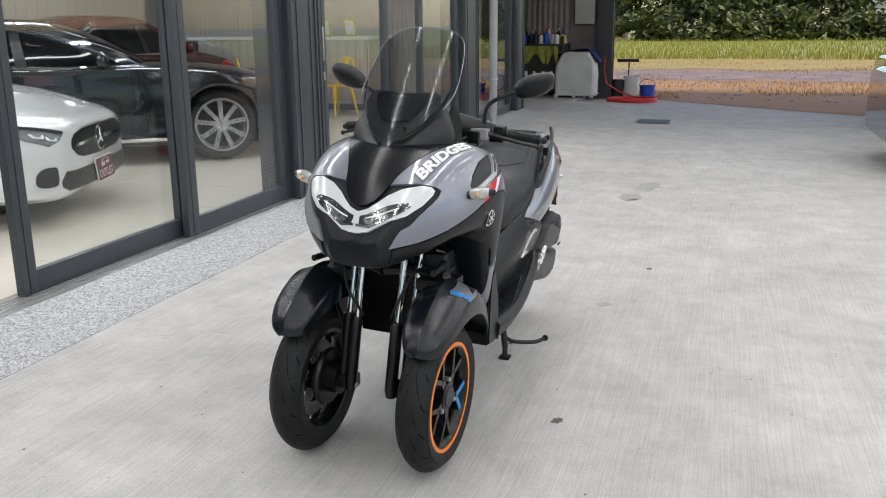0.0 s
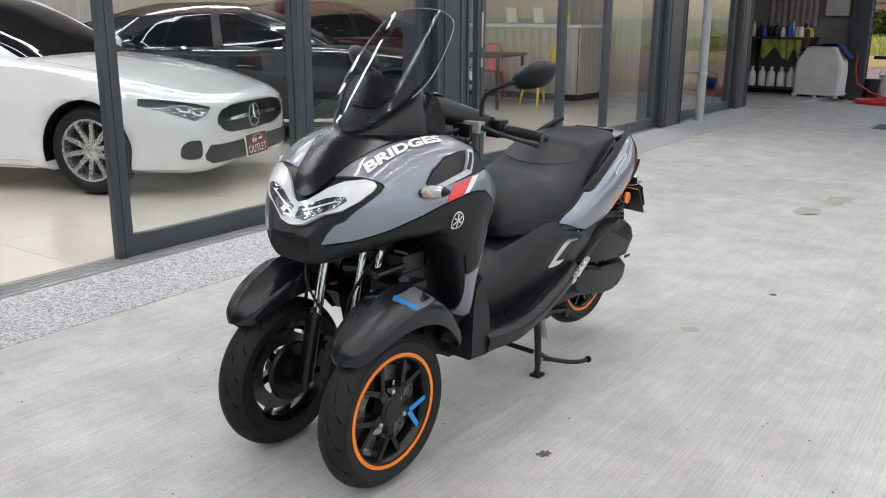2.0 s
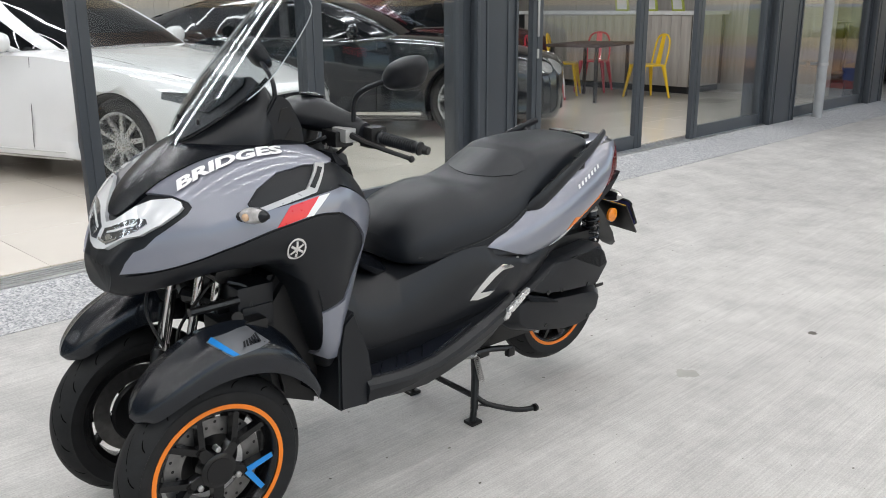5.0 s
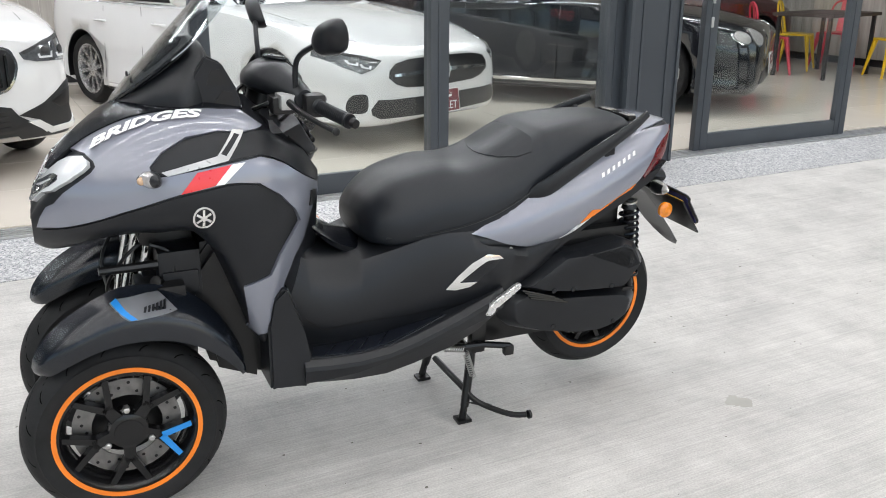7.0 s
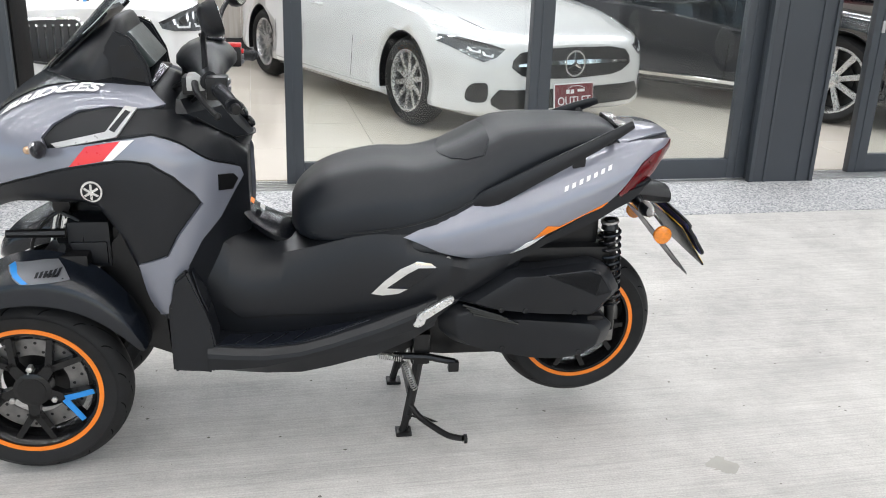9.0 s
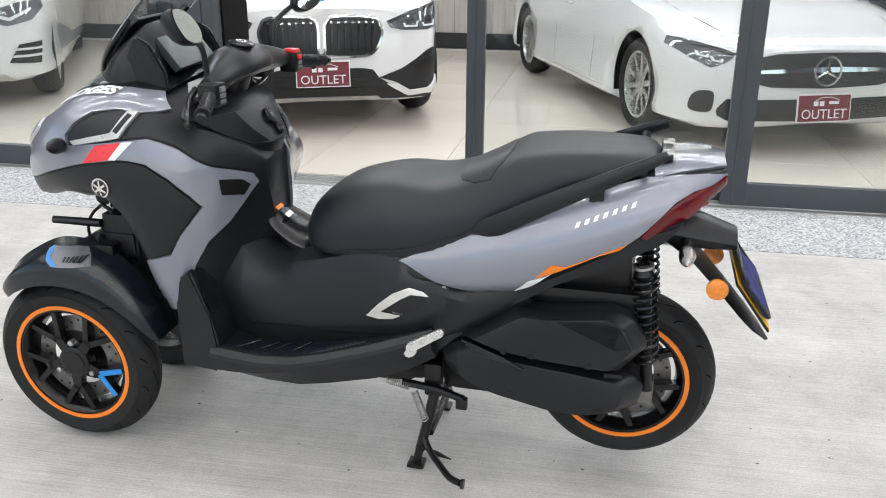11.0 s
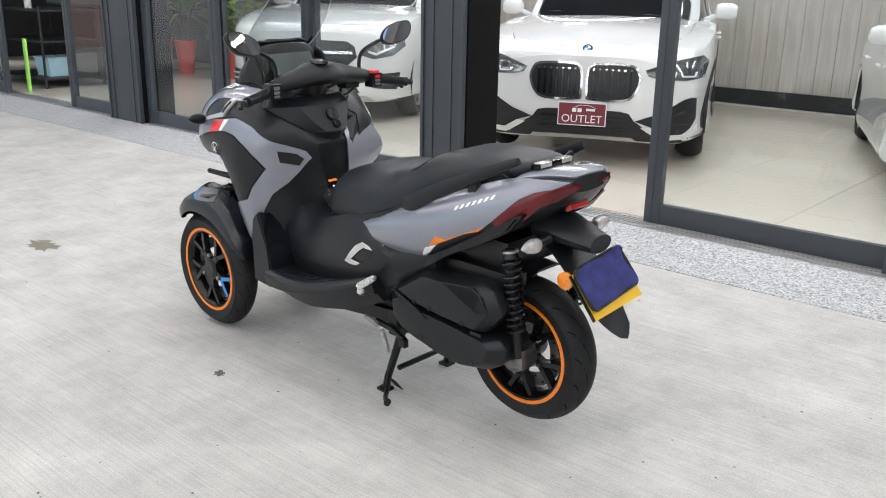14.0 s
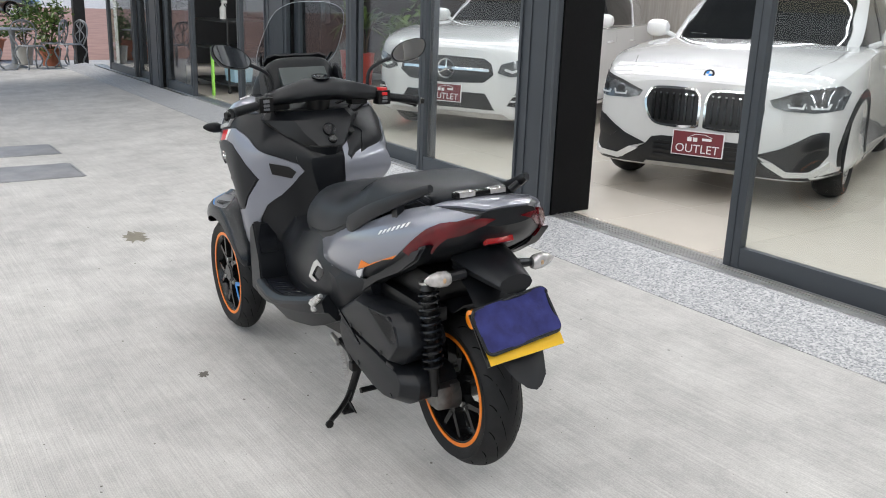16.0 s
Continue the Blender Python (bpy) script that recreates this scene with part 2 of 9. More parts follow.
def concrete_mat():
    """Broom-finished concrete: pale, with streaks, blotches, pits and stains."""
    m = mat("broomed_concrete", (0.535, 0.522, 0.498), 0.72, 0, 0.0, 0.9, 0.45, 30, second=(0.455, 0.443, 0.424))
    nt = m.node_tree
    link = nt.links.new
    b = nt.nodes["Principled BSDF"]
    co = nt.nodes["Texture Coordinate"]
    mp = nt.nodes.new("ShaderNodeMapping")
    mp.inputs["Rotation"].default_value = (0, 0, radians(-62))
    mp.inputs["Scale"].default_value = (1.2, 95, 1)
    link(co.outputs["Object"], mp.inputs["Vector"])
    st = nt.nodes.new("ShaderNodeTexNoise")
    st.inputs["Scale"].default_value, st.inputs["Detail"].default_value = 2.2, 5
    link(mp.outputs["Vector"], st.inputs["Vector"])
    big = nt.nodes.new("ShaderNodeTexNoise")
    big.inputs["Scale"].default_value, big.inputs["Detail"].default_value, big.inputs["Roughness"].default_value = 3.4, 12, 0.72
    link(co.outputs["Object"], big.inputs["Vector"])
    def ranged(sock, a, c, lo, hi):
        r = nt.nodes.new("ShaderNodeMapRange")
        for k, v in zip(("From Min", "From Max", "To Min", "To Max"), (a, c, lo, hi)):
            r.inputs[k].default_value = v
        link(sock, r.inputs["Value"])
        return r.outputs["Result"]
    mul = nt.nodes.new("ShaderNodeMath")
    mul.operation = "MULTIPLY"
    mp2 = nt.nodes.new("ShaderNodeMapping")
    mp2.inputs["Rotation"].default_value = (0, 0, radians(-62))
    mp2.inputs["Scale"].default_value = (0.9, 34, 1)
    link(co.outputs["Object"], mp2.inputs["Vector"])
    groove = nt.nodes.new("ShaderNodeTexNoise")
    groove.inputs["Scale"].default_value, groove.inputs["Detail"].default_value = 2.2, 3
    link(mp2.outputs["Vector"], groove.inputs["Vector"])
    grain = nt.nodes.new("ShaderNodeTexNoise")
    grain.inputs["Scale"].default_value, grain.inputs["Detail"].default_value = 160, 2
    link(co.outputs["Object"], grain.inputs["Vector"])
    pair = nt.nodes.new("ShaderNodeMath")
    pair.operation = "MULTIPLY"
    link(ranged(groove.outputs["Fac"], 0.36, 0.60, 0.965, 1.02), pair.inputs[0])
    link(ranged(grain.outputs["Fac"], 0.34, 0.62, 0.90, 1.06), pair.inputs[1])
    lines = nt.nodes.new("ShaderNodeMath")
    lines.operation = "MULTIPLY"
    link(ranged(st.outputs["Fac"], 0.38, 0.62, 0.895, 1.05), lines.inputs[0])
    link(pair.outputs["Value"], lines.inputs[1])
    link(lines.outputs["Value"], mul.inputs[0])
    link(ranged(big.outputs["Fac"], 0.36, 0.64, 0.82, 1.10), mul.inputs[1])
    base = nt.nodes["Mix"].outputs["Result"]
    vm = nt.nodes.new("ShaderNodeVectorMath")
    vm.operation = "SCALE"
    link(base, vm.inputs[0])
    link(mul.outputs["Value"], vm.inputs["Scale"])
    link(vm.outputs["Vector"], b.inputs["Base Color"])
    bp = nt.nodes["Bump"]
    link(st.outputs["Fac"], bp.inputs["Height"])
    bp.inputs["Distance"].default_value = 0.003
    return m


def terrazzo_mat():
    """Washed pebble finish: grey, white and dark grains."""
    m = mat("washed_pebble", (0.45, 0.45, 0.46), 0.6, 0, 0.1, 3, 0.6, 90)
    nt = m.node_tree
    link = nt.links.new
    b = nt.nodes["Principled BSDF"]
    co = nt.nodes["Texture Coordinate"]
    vo = nt.nodes.new("ShaderNodeTexVoronoi")
    vo.inputs["Scale"].default_value = 120
    link(co.outputs["Object"], vo.inputs["Vector"])
    cr = nt.nodes.new("ShaderNodeValToRGB")
    el = cr.color_ramp.elements
    el[0].position, el[0].color = 0.0, (0.17, 0.175, 0.185, 1)
    el[1].position, el[1].color = 1.0, (0.55, 0.55, 0.55, 1)
    e = el.new(0.28)
    e.color = (0.31, 0.315, 0.325, 1)
    e = el.new(0.6)
    e.color = (0.40, 0.40, 0.405, 1)
    sep = nt.nodes.new("ShaderNodeSeparateColor")
    link(vo.outputs["Color"], sep.inputs["Color"])
    link(sep.outputs["Red"], cr.inputs["Fac"])
    link(cr.outputs["Color"], b.inputs["Base Color"])
    bp = nt.nodes["Bump"]
    link(vo.outputs["Distance"], bp.inputs["Height"])
    bp.invert = True
    return m


M_CONC = concrete_mat()
M_TERR = terrazzo_mat()
M_FRAME = mat("dark_grey_aluminium", (0.040, 0.047, 0.056), 0.40, 0.0, 0.06, 3, 0.05, 200)
M_COLUMN = mat("grey_painted_steel", (0.038, 0.044, 0.053), 0.42, 0.0, 0.08, 2, 0.05, 150)
M_TRACK = mat("aluminium_track", (0.45, 0.45, 0.45), 0.35, 0.8, 0.1, 10)
M_GLASS = glass("window_glass", (0.97, 0.99, 0.985), 0.0, 0.955)
M_TILE = mat("polished_cream_tile", (0.62, 0.57, 0.50), 0.10, 0, 0.05, 1.2, 0.0, 3, per_object=0.02, rvar=0.03)
M_GROUT = mat("tile_joint", (0.42, 0.39, 0.35), 0.7)
M_PLANK = mat("grey_washed_wood", (0.42, 0.39, 0.355), 0.55, 0, 0.0, 2.5, 0.2, 40, second=(0.31, 0.285, 0.255), stretch=(9, 9, 0.6), per_object=0.05)
M_DARK = mat("black_baseboard", (0.014, 0.015, 0.017), 0.4)
# near-black that paints the unlit side of the columns
M_SIDE_SHADE = mat("black_side_shade", (0.004, 0.004, 0.0045), 0.75, 0, 0.1, 8, spec=0.15)
M_WHITEWALL = mat("white_plaster", (0.72, 0.71, 0.68), 0.8, 0, 0.04, 2)
M_CEIL = mat("dark_ceiling", (0.20, 0.20, 0.20), 0.8)
M_SHEET = mat("galvanised_roof_sheet", (0.45, 0.46, 0.46), 0.5, 0.3, 0.08, 2)
M_SOIL = mat("red_brown_soil", (0.31, 0.185, 0.135), 0.95, 0, 0.0, 0.5, 0.8, 3, second=(0.38, 0.215, 0.115))
M_BRICKPAVE = mat("red_paving", (0.30, 0.17, 0.13), 0.85, 0, 0.2, 1.5, 0.4, 25)

# ================= setting =================
WALL_Y, FLOOR_Z = 3.18, 0.15


def ramp_z(y):
    """Height of the yard: level, then rising to the shop's sill."""
    if y < 1.15:
        return 0.0
    if y < 2.72:
        return 0.078 * (y - 1.15) / 1.57
    return 0.078 + 0.062 * (y - 2.72) / 0.42


def ground_sheet():
    """One sheet to the horizon."""
    bm = bmesh.new()
    xs = [-900, -60, -18, -11.6] + [-10 + 2 * k for k in range(14)] + [17.4, 20, 60, 900]
    ys = [-900, -60, -8, -3, 0, 1.15, 1.95, 2.72, 2.724]
    grid = [[bm.verts.new((x, y, ramp_z(y) if -11 < x < 17 else 0)) for y in ys[:-1]] for x in xs]
    for i in range(len(xs) - 1):
        for j in range(len(ys) - 2):
            bm.faces.new((grid[i][j], grid[i + 1][j], grid[i + 1][j + 1], grid[i][j + 1]))
    # behind the building
    far = [[bm.verts.new((x, y, 0.0)) for y in (30, 900)] for x in (-900, 900)]
    bm.faces.new((far[0][0], far[1][0], far[1][1], far[0][1]))
    side = [bm.verts.new(p) for p in ((17.4, 2.72, 0), (900, 2.72, 0), (900, 30, 0), (17.4, 30, 0))]
    bm.faces.new(side)
    side = [bm.verts.new(p) for p in ((-900, 2.72, 0), (-11.6, 2.72, 0), (-11.6, 30, 0), (-900, 30, 0))]
    bm.faces.new(side)
    return structure("ground", bm, M_CONC, "pale broom-finished concrete yard with faint stains", "ground", 0)


ground_sheet()
bm = bmesh.new()
pts = [(2.72, 0.0785), (3.14, 0.142)]
box(bm, -5.2, 14.0, 3.12, 3.20, 0.02, 0.142)
vs = [bm.verts.new((x, y, z)) for x in (-10.8, 14.0) for y, z in ((2.716, 0.081), (3.12, 0.1425), (3.12, 0.0), (2.716, 0.0))]
for k in range(4):
    bm.faces.new((vs[k], vs[(k + 1) % 4], vs[4 + (k + 1) % 4], vs[4 + k]))
structure("pavement", bm, M_TERR, "grey washed-pebble strip sloping up to the shop sill", "pavement", 0)

# showroom shell
bm = bmesh.new()
box(bm, -10.5, 14.0, 3.21, 9.6, -0.05, 0.144)
structure("floor", bm, M_GROUT, "joint bed under the showroom's cream tiles", "floor", 0)
bm = bmesh.new()
box(bm, -10.5, 18.2, 9.25, 9.45, 0, 4.2)
structure("wall_north", bm, M_WHITEWALL, "plain back wall behind the wood panelling", "wall", 0)
bm = bmesh.new()
box(bm, -10.5, 14.0, 3.12, 9.45, 4.0, 4.2)
structure("ceiling", bm, M_CEIL, "dark showroom ceiling", "ceiling", 0)
bm = bmesh.new()
box(bm, -10.5, -10.3, 3.6, 9.3, 0, 4.1)
structure("wall_west", bm, M_WHITEWALL, "plain end wall of the showroom", "wall", 0)
# black sheets added over both walls to paint this end of the room dim
bm = bmesh.new()
box(bm, -10.3, -4.05, 9.18, 9.245, 0.15, 4.0)
structure("wall_panel", bm, M_DARK, "black sheet standing in for the dim room behind the shelves", "wall", 0)
bm = bmesh.new()
box(bm, -10.28, -10.24, 3.6, 9.18, 0.15, 4.0)
structure("wall_panel", bm, M_DARK, "black sheet standing in for the dim end of the room", "wall", 0)
bm = bmesh.new()
box(bm, 14.0, 14.15, 3.9, 9.25, 0, 4.1)
structure("wall_east", bm, M_PLANK, "grey partition between showroom and workshop", "wall", 0)
bm = bmesh.new()
box(bm, -4.0, 14.0, 9.19, 9.215, 0.15, 0.33, 0.004)
structure("baseboard", bm, M_DARK, "black baseboard along the back wall", "baseboard", 0)
bm = bmesh.new()
box(bm, -10.8, 18.3, -9.4, 3.3, 4.55, 4.62)
for x in (-10.5, -6.5, -2.3, 1.85, 6.2, 10.9, 14.0, 18.0):
    box(bm, x - 0.08, x + 0.08, -9.4, 3.1, 4.30, 4.56)
for y in (-9.3, -7.4, -5.5, -3.5, -1.0, 1.6):
    box(bm, -10.8, 18.3, y - 0.04, y + 0.04, 4.40, 4.52)
structure("canopy_ceiling", bm, M_SHEET, "galvanised sheet canopy on steel beams over the yard", "ceiling", 0)


# unseen blocks added below the lamp strips, so their reflections break into dashes
bm = bmesh.new()
for k in range(10):
    y = 2.3 - 1.2 * k
    for j in range(14):
        x = -5.05 + 1.3 * j
        box(bm, x - 0.07, x + 0.07, y - 0.05, y + 0.05, 4.262, 4.40, 0.006)
structure("lamp_holders", bm, M_SHEET, "grey blocks added to break the tube rows into dashes", "lamp holder", 0)


# columns and glazing of the shop front
def steel_column(x0, x1, y0=3.13, y1=3.46, h=4.3):
    col = thing("steel_column", "dark grey painted steel column between the glass doors", "column", pose((x0 + x1) / 2, (y0 + y1) / 2, 0.14), "columns of the shop front")
    w, d = (x1 - x0) / 2, (y1 - y0) / 2
    bm = bmesh.new()
    box(bm, -w, w, -d, d, -0.12, h, 0.006)
    part("shaft", bm, M_COLUMN, col)
    bm = bmesh.new()
    for s in (-1, 1):
        box(bm, s * w - 0.012, s * w + 0.012, -d - 0.012, -d + 0.03, -0.0, h, 0.003)
        box(bm, s * (w - 0.09) - 0.008, s * (w - 0.09) + 0.008, -d - 0.008, -d + 0.01, 0, h, 0.002)
    part("edge_profile", bm, M_FRAME, col)
    # black sheet over the right side face, standing in for its shade
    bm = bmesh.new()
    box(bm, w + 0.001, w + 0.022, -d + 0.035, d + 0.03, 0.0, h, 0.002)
    part("shaded_side", bm, M_SIDE_SHADE, col, "black sheet for the column's unlit side")
    return col


for a, b in ((-6.75, -6.25), (-2.52, -1.98), (1.66, 2.0), (6.02, 6.42), (10.62, 11.2), (13.45, 13.9)):
    steel_column(a, b)


def glass_door(x0, x1, y, stile=0.105, handle=None, label="sliding glass door in a dark grey aluminium frame"):
    door = thing("sliding_door", label, "door", pose(x0, y, 0.15), "sliding doors of the shop front")
    w, h, d = x1 - x0, 3.3, 0.05
    for sx in (0, w - stile):
        bm = bmesh.new()
        box(bm, sx, sx + stile, 0, d, 0.0, h, 0.004)
        box(bm, sx + stile * 0.42, sx + stile * 0.5, -0.004, 0.0, 0.0, h)
        part("stile", bm, M_FRAME, door)
    for z0, z1, nm in ((0.0, 0.115, "bottom_rail"), (h - 0.1, h, "top_rail")):
        bm = bmesh.new()
        box(bm, stile, w - stile, 0.003, d - 0.003, z0, z1, 0.003)
        part(nm, bm, M_FRAME, door)
    bm = bmesh.new()
    box(bm, stile - 0.01, w - stile + 0.01, d / 2 - 0.004, d / 2 + 0.004, 0.11, h - 0.09)
    pane = part("pane", bm, M_GLASS, door, "clear glass", 0)
    pane.visible_shadow = False
    if handle is not None:
        bm = bmesh.new()
        hx = handle
        box(bm, hx - 0.012, hx + 0.012, -0.008, 0.0, 1.02, 1.30, 0.004)
        box(bm, hx - 0.012, hx + 0.012, -0.008, 0.0, 0.86, 0.93, 0.005)
        part("lock_plate", bm, M_TRACK, door, "brushed metal lock plate")
    return door


glass_door(-9.35, -7.75, 3.20)
glass_door(-7.82, -6.75, 3.27)
glass_door(-6.25, -5.05, 3.20)
glass_door(-3.50, -2.52, 3.20)
glass_door(-1.98, -0.78, 3.20)
glass_door(-0.88, 0.42, 3.27)
glass_door(0.33, 1.66, 3.20, 0.085)
glass_door(3.30, 4.74, 3.27, 0.095)
glass_door(4.63, 6.02, 3.20, 0.12)
glass_door(6.78, 8.36, 3.27, 0.12, handle=0.06)
glass_door(9.10, 10.62, 3.20, 0.12)
glass_door(11.2, 13.45, 3.20)
bm = bmesh.new()
box(bm, -10.3, 13.9, 3.13, 3.46, 3.46, 4.1)
structure("lintel", bm, M_COLUMN, "dark grey lintel over the glass front", "lintel", 0)
bm = bmesh.new()
for y in (3.205, 3.24, 3.275, 3.31):
    box(bm, -10.3, 13.9, y, y + 0.012, 0.138, 0.152)
box(bm, -10.3, 13.9, 3.16, 3.35, 0.13, 0.1465)
structure("door_track", bm, M_TRACK, "aluminium sliding-door track in the sill", "track", 0)
# rainwater pipe
pipe = thing("rainwater_pipe", "light grey round rainwater pipe beside the shop front", "pipe", pose(11.72, 3.06, 0.12))
bm = bmesh.new()
tube(bm, [(0, 0, 0), (0, 0, 4.3)], 0.055, 14)
part("pipe", bm, mat("grey_pvc", (0.33, 0.34, 0.35), 0.45), pipe)
for z in (0.6, 2.4):
    bm = bmesh.new()
    tube(bm, [(0, 0, z), (0, 0, z + 0.03)], 0.064, 14)
    box(bm, -0.01, 0.01, 0.05, 0.14, z, z + 0.03)
    part("clamp", bm, M_TRACK, pipe)
# --8<-- THINGS --8<--

# ================= the three-wheeled scooter =================
M_PAINT = mat("grey_metallic_lacquer", (0.20, 0.208, 0.25), 0.30, 0.25, 0.015, 3, 0.0, 400, coat=1.0, rvar=0.0)
M_MATTE = mat("black_grained_plastic", (0.0085, 0.0095, 0.0118), 0.36, 0, 0.10, 8, 0.03, 900, spec=0.34, rvar=0.0)
M_SATIN = mat("satin_black_panel", (0.005, 0.0058, 0.0080), 0.20, 0, 0.06, 5, 0.0, 300, spec=0.40, rvar=0.0)
M_FENDER = mat("satin_dark_grey_fender", (0.006, 0.0078, 0.0115), 0.21, 0.0, 0.05, 6, 0.0, 300, rvar=0.0)
M_SEAT = mat("black_seat_vinyl", (0.0085, 0.0105, 0.0140), 0.40, 0, 0.06, 6, 0.05, 700, spec=0.34, rvar=0.0)
M_DISC = mat("worn_disc_steel", (0.20, 0.195, 0.19), 0.38, 0.9, 0.2, 40)
M_RUBBER = mat("black_tyre_rubber", (0.014, 0.014, 0.0145), 0.58, 0, 0.2, 20, 0.2, 200, spec=0.22)
M_RIM = mat("gloss_black_rim", (0.005, 0.005, 0.0055), 0.22, 0.0, 0.05, 10, spec=0.4)
M_MECH = mat("black_machinery", (0.004, 0.004, 0.0045), 0.36, 0.2, 0.2, 25, 0.1, 120)
M_ORANGE = mat("orange_tape", (0.80, 0.20, 0.012), 0.4, 0, 0.04, 10)
M_BLUE = mat("blue_film", (0.015, 0.22, 0.60), 0.35, 0, 0.04, 10)
M_RED = mat("red_film", (0.68, 0.02, 0.025), 0.3, 0, 0.04, 10, coat=0.6)
M_WHITE = mat("white_film", (0.78, 0.78, 0.78), 0.35, 0, 0.03, 10)
M_CHROME = mat("chrome", (0.75, 0.75, 0.74), 0.1, 1.0, 0.03, 10, rvar=0.04)
M_STEEL = mat("bare_steel", (0.48, 0.47, 0.45), 0.35, 0.9, 0.15, 30)
M_ALU = mat("cast_aluminium", (0.42, 0.42, 0.41), 0.45, 0.7, 0.12, 20, 0.2, 150)
M_LENSW = mat("white_lamp_lens", (0.66, 0.675, 0.69), 0.14, 0.0, 0.06, 12, coat=1.0)
M_LENSD = mat("faceted_lamp_bowl", (0.20, 0.207, 0.215), 0.12, 0.9, 0.6, 45, 0.7, 45, coat=1.0)
M_PEG = mat("polished_aluminium", (0.72, 0.72, 0.71), 0.28, 0.85, 0.08, 30)
M_SILVER = mat("satin_silver_trim", (0.46, 0.46, 0.46), 0.3, 0.35, 0.06, 20)
M_BULB = mat("pale_amber_bulb", (0.50, 0.33, 0.20), 0.2, 0, 0.1, 40, coat=0.6)
M_CLEAR = mat("clear_indicator_lens", (0.55, 0.53, 0.52), 0.1, 0.4, 0.2, 60, coat=1.0)
M_AMBER = mat("amber_reflector", (0.75, 0.22, 0.01), 0.2, 0, 0.15, 80, coat=0.8)
M_TAILRED = mat("dark_red_tail_lens", (0.10, 0.002, 0.005), 0.22, 0, 0.25, 20, coat=0.25, spec=0.35)
M_REFRED = mat("red_reflector", (0.42, 0.01, 0.012), 0.2, 0, 0.15, 90, coat=0.8)
M_SCREEN = glass("clear_windscreen", (0.90, 0.92, 0.93), 0.0, 0.92, 0.009)
M_MIRROR = mat("mirror_glass", (0.85, 0.86, 0.87), 0.02, 1.0, 0.0, 5, rvar=0.0)
M_METER = mat("grey_lcd_glass", (0.040, 0.052, 0.052), 0.35, 0, 0.1, 10, coat=0.12)
M_YELLOW = mat("yellow_number_plate", (0.85, 0.50, 0.01), 0.4, 0, 0.04, 12)
M_TOWEL = mat("navy_microfibre", (0.022, 0.024, 0.11), 0.95, 0, 0.0, 28, 0.9, 500, second=(0.035, 0.04, 0.18))
M_GREYFILM = mat("grey_film", (0.17, 0.175, 0.19), 0.35, 0.2, 0.05, 12)

scooter = thing("three_wheeled_scooter", "grey and matte black three-wheeled scooter with orange-taped rims", "scooter", pose(4.128, 1.0, 0, -2.0, 0, 176.75))


def tyre_bm(R, rim, w):
    prof = [(rim - 0.004, -w * 0.36), (rim + 0.012, -w * 0.44), (R * 0.5 + rim * 0.5, -w * 0.5), (R - 0.036, -w * 0.47), (R - 0.017, -w * 0.34), (R - 0.004, -w * 0.16), (R, 0)]
    prof = prof + [(r, -h) for r, h in prof[-2::-1]]
    sm = [(p.x, p.y) for p in smooth_line([Vector((r, h, 0)) for r, h in prof], 3)]
    bm = bmesh.new()
    lathe(bm, sm + [(rim - 0.012, 0)], 96, "y", closed=True)
    return bm


def tread_radius(R, w, h):
    """Radius of the tyre's crown at the offset h from its middle."""
    return float(np.interp(abs(h), (0, 0.08 * w, 0.16 * w, 0.25 * w, 0.34 * w, 0.41 * w, 0.47 * w), (R, R - 0.0008, R - 0.004, R - 0.0098, R - 0.017, R - 0.0255, R - 0.036)))


def tread_bm(R, w, n=16):
    """Sickle grooves, as thin dark strips let into the tread."""
    bm = bmesh.new()
    for s in (-1, 1):
        for k in range(n):
            t0 = 2 * math.pi * (k + (0.5 if s > 0 else 0)) / n
            rows = []
            for u in np.linspace(0, 1, 11):
                h = s * w * (0.05 + 0.37 * u)
                r = tread_radius(R, w, h) + 0.0003
                t = t0 + 0.50 * (1 - u) ** 1.5
                g = 0.0030 * (1 - 0.6 * abs(2 * u - 1)) / R
                rows.append([bm.verts.new((r * math.cos(t + q), h, r * math.sin(t + q))) for q in (-g * 1.6, g * 1.6)])
            for a, b in zip(rows, rows[1:]):
                bm.faces.new((a[0], a[1], b[1], b[0]))
    return bm


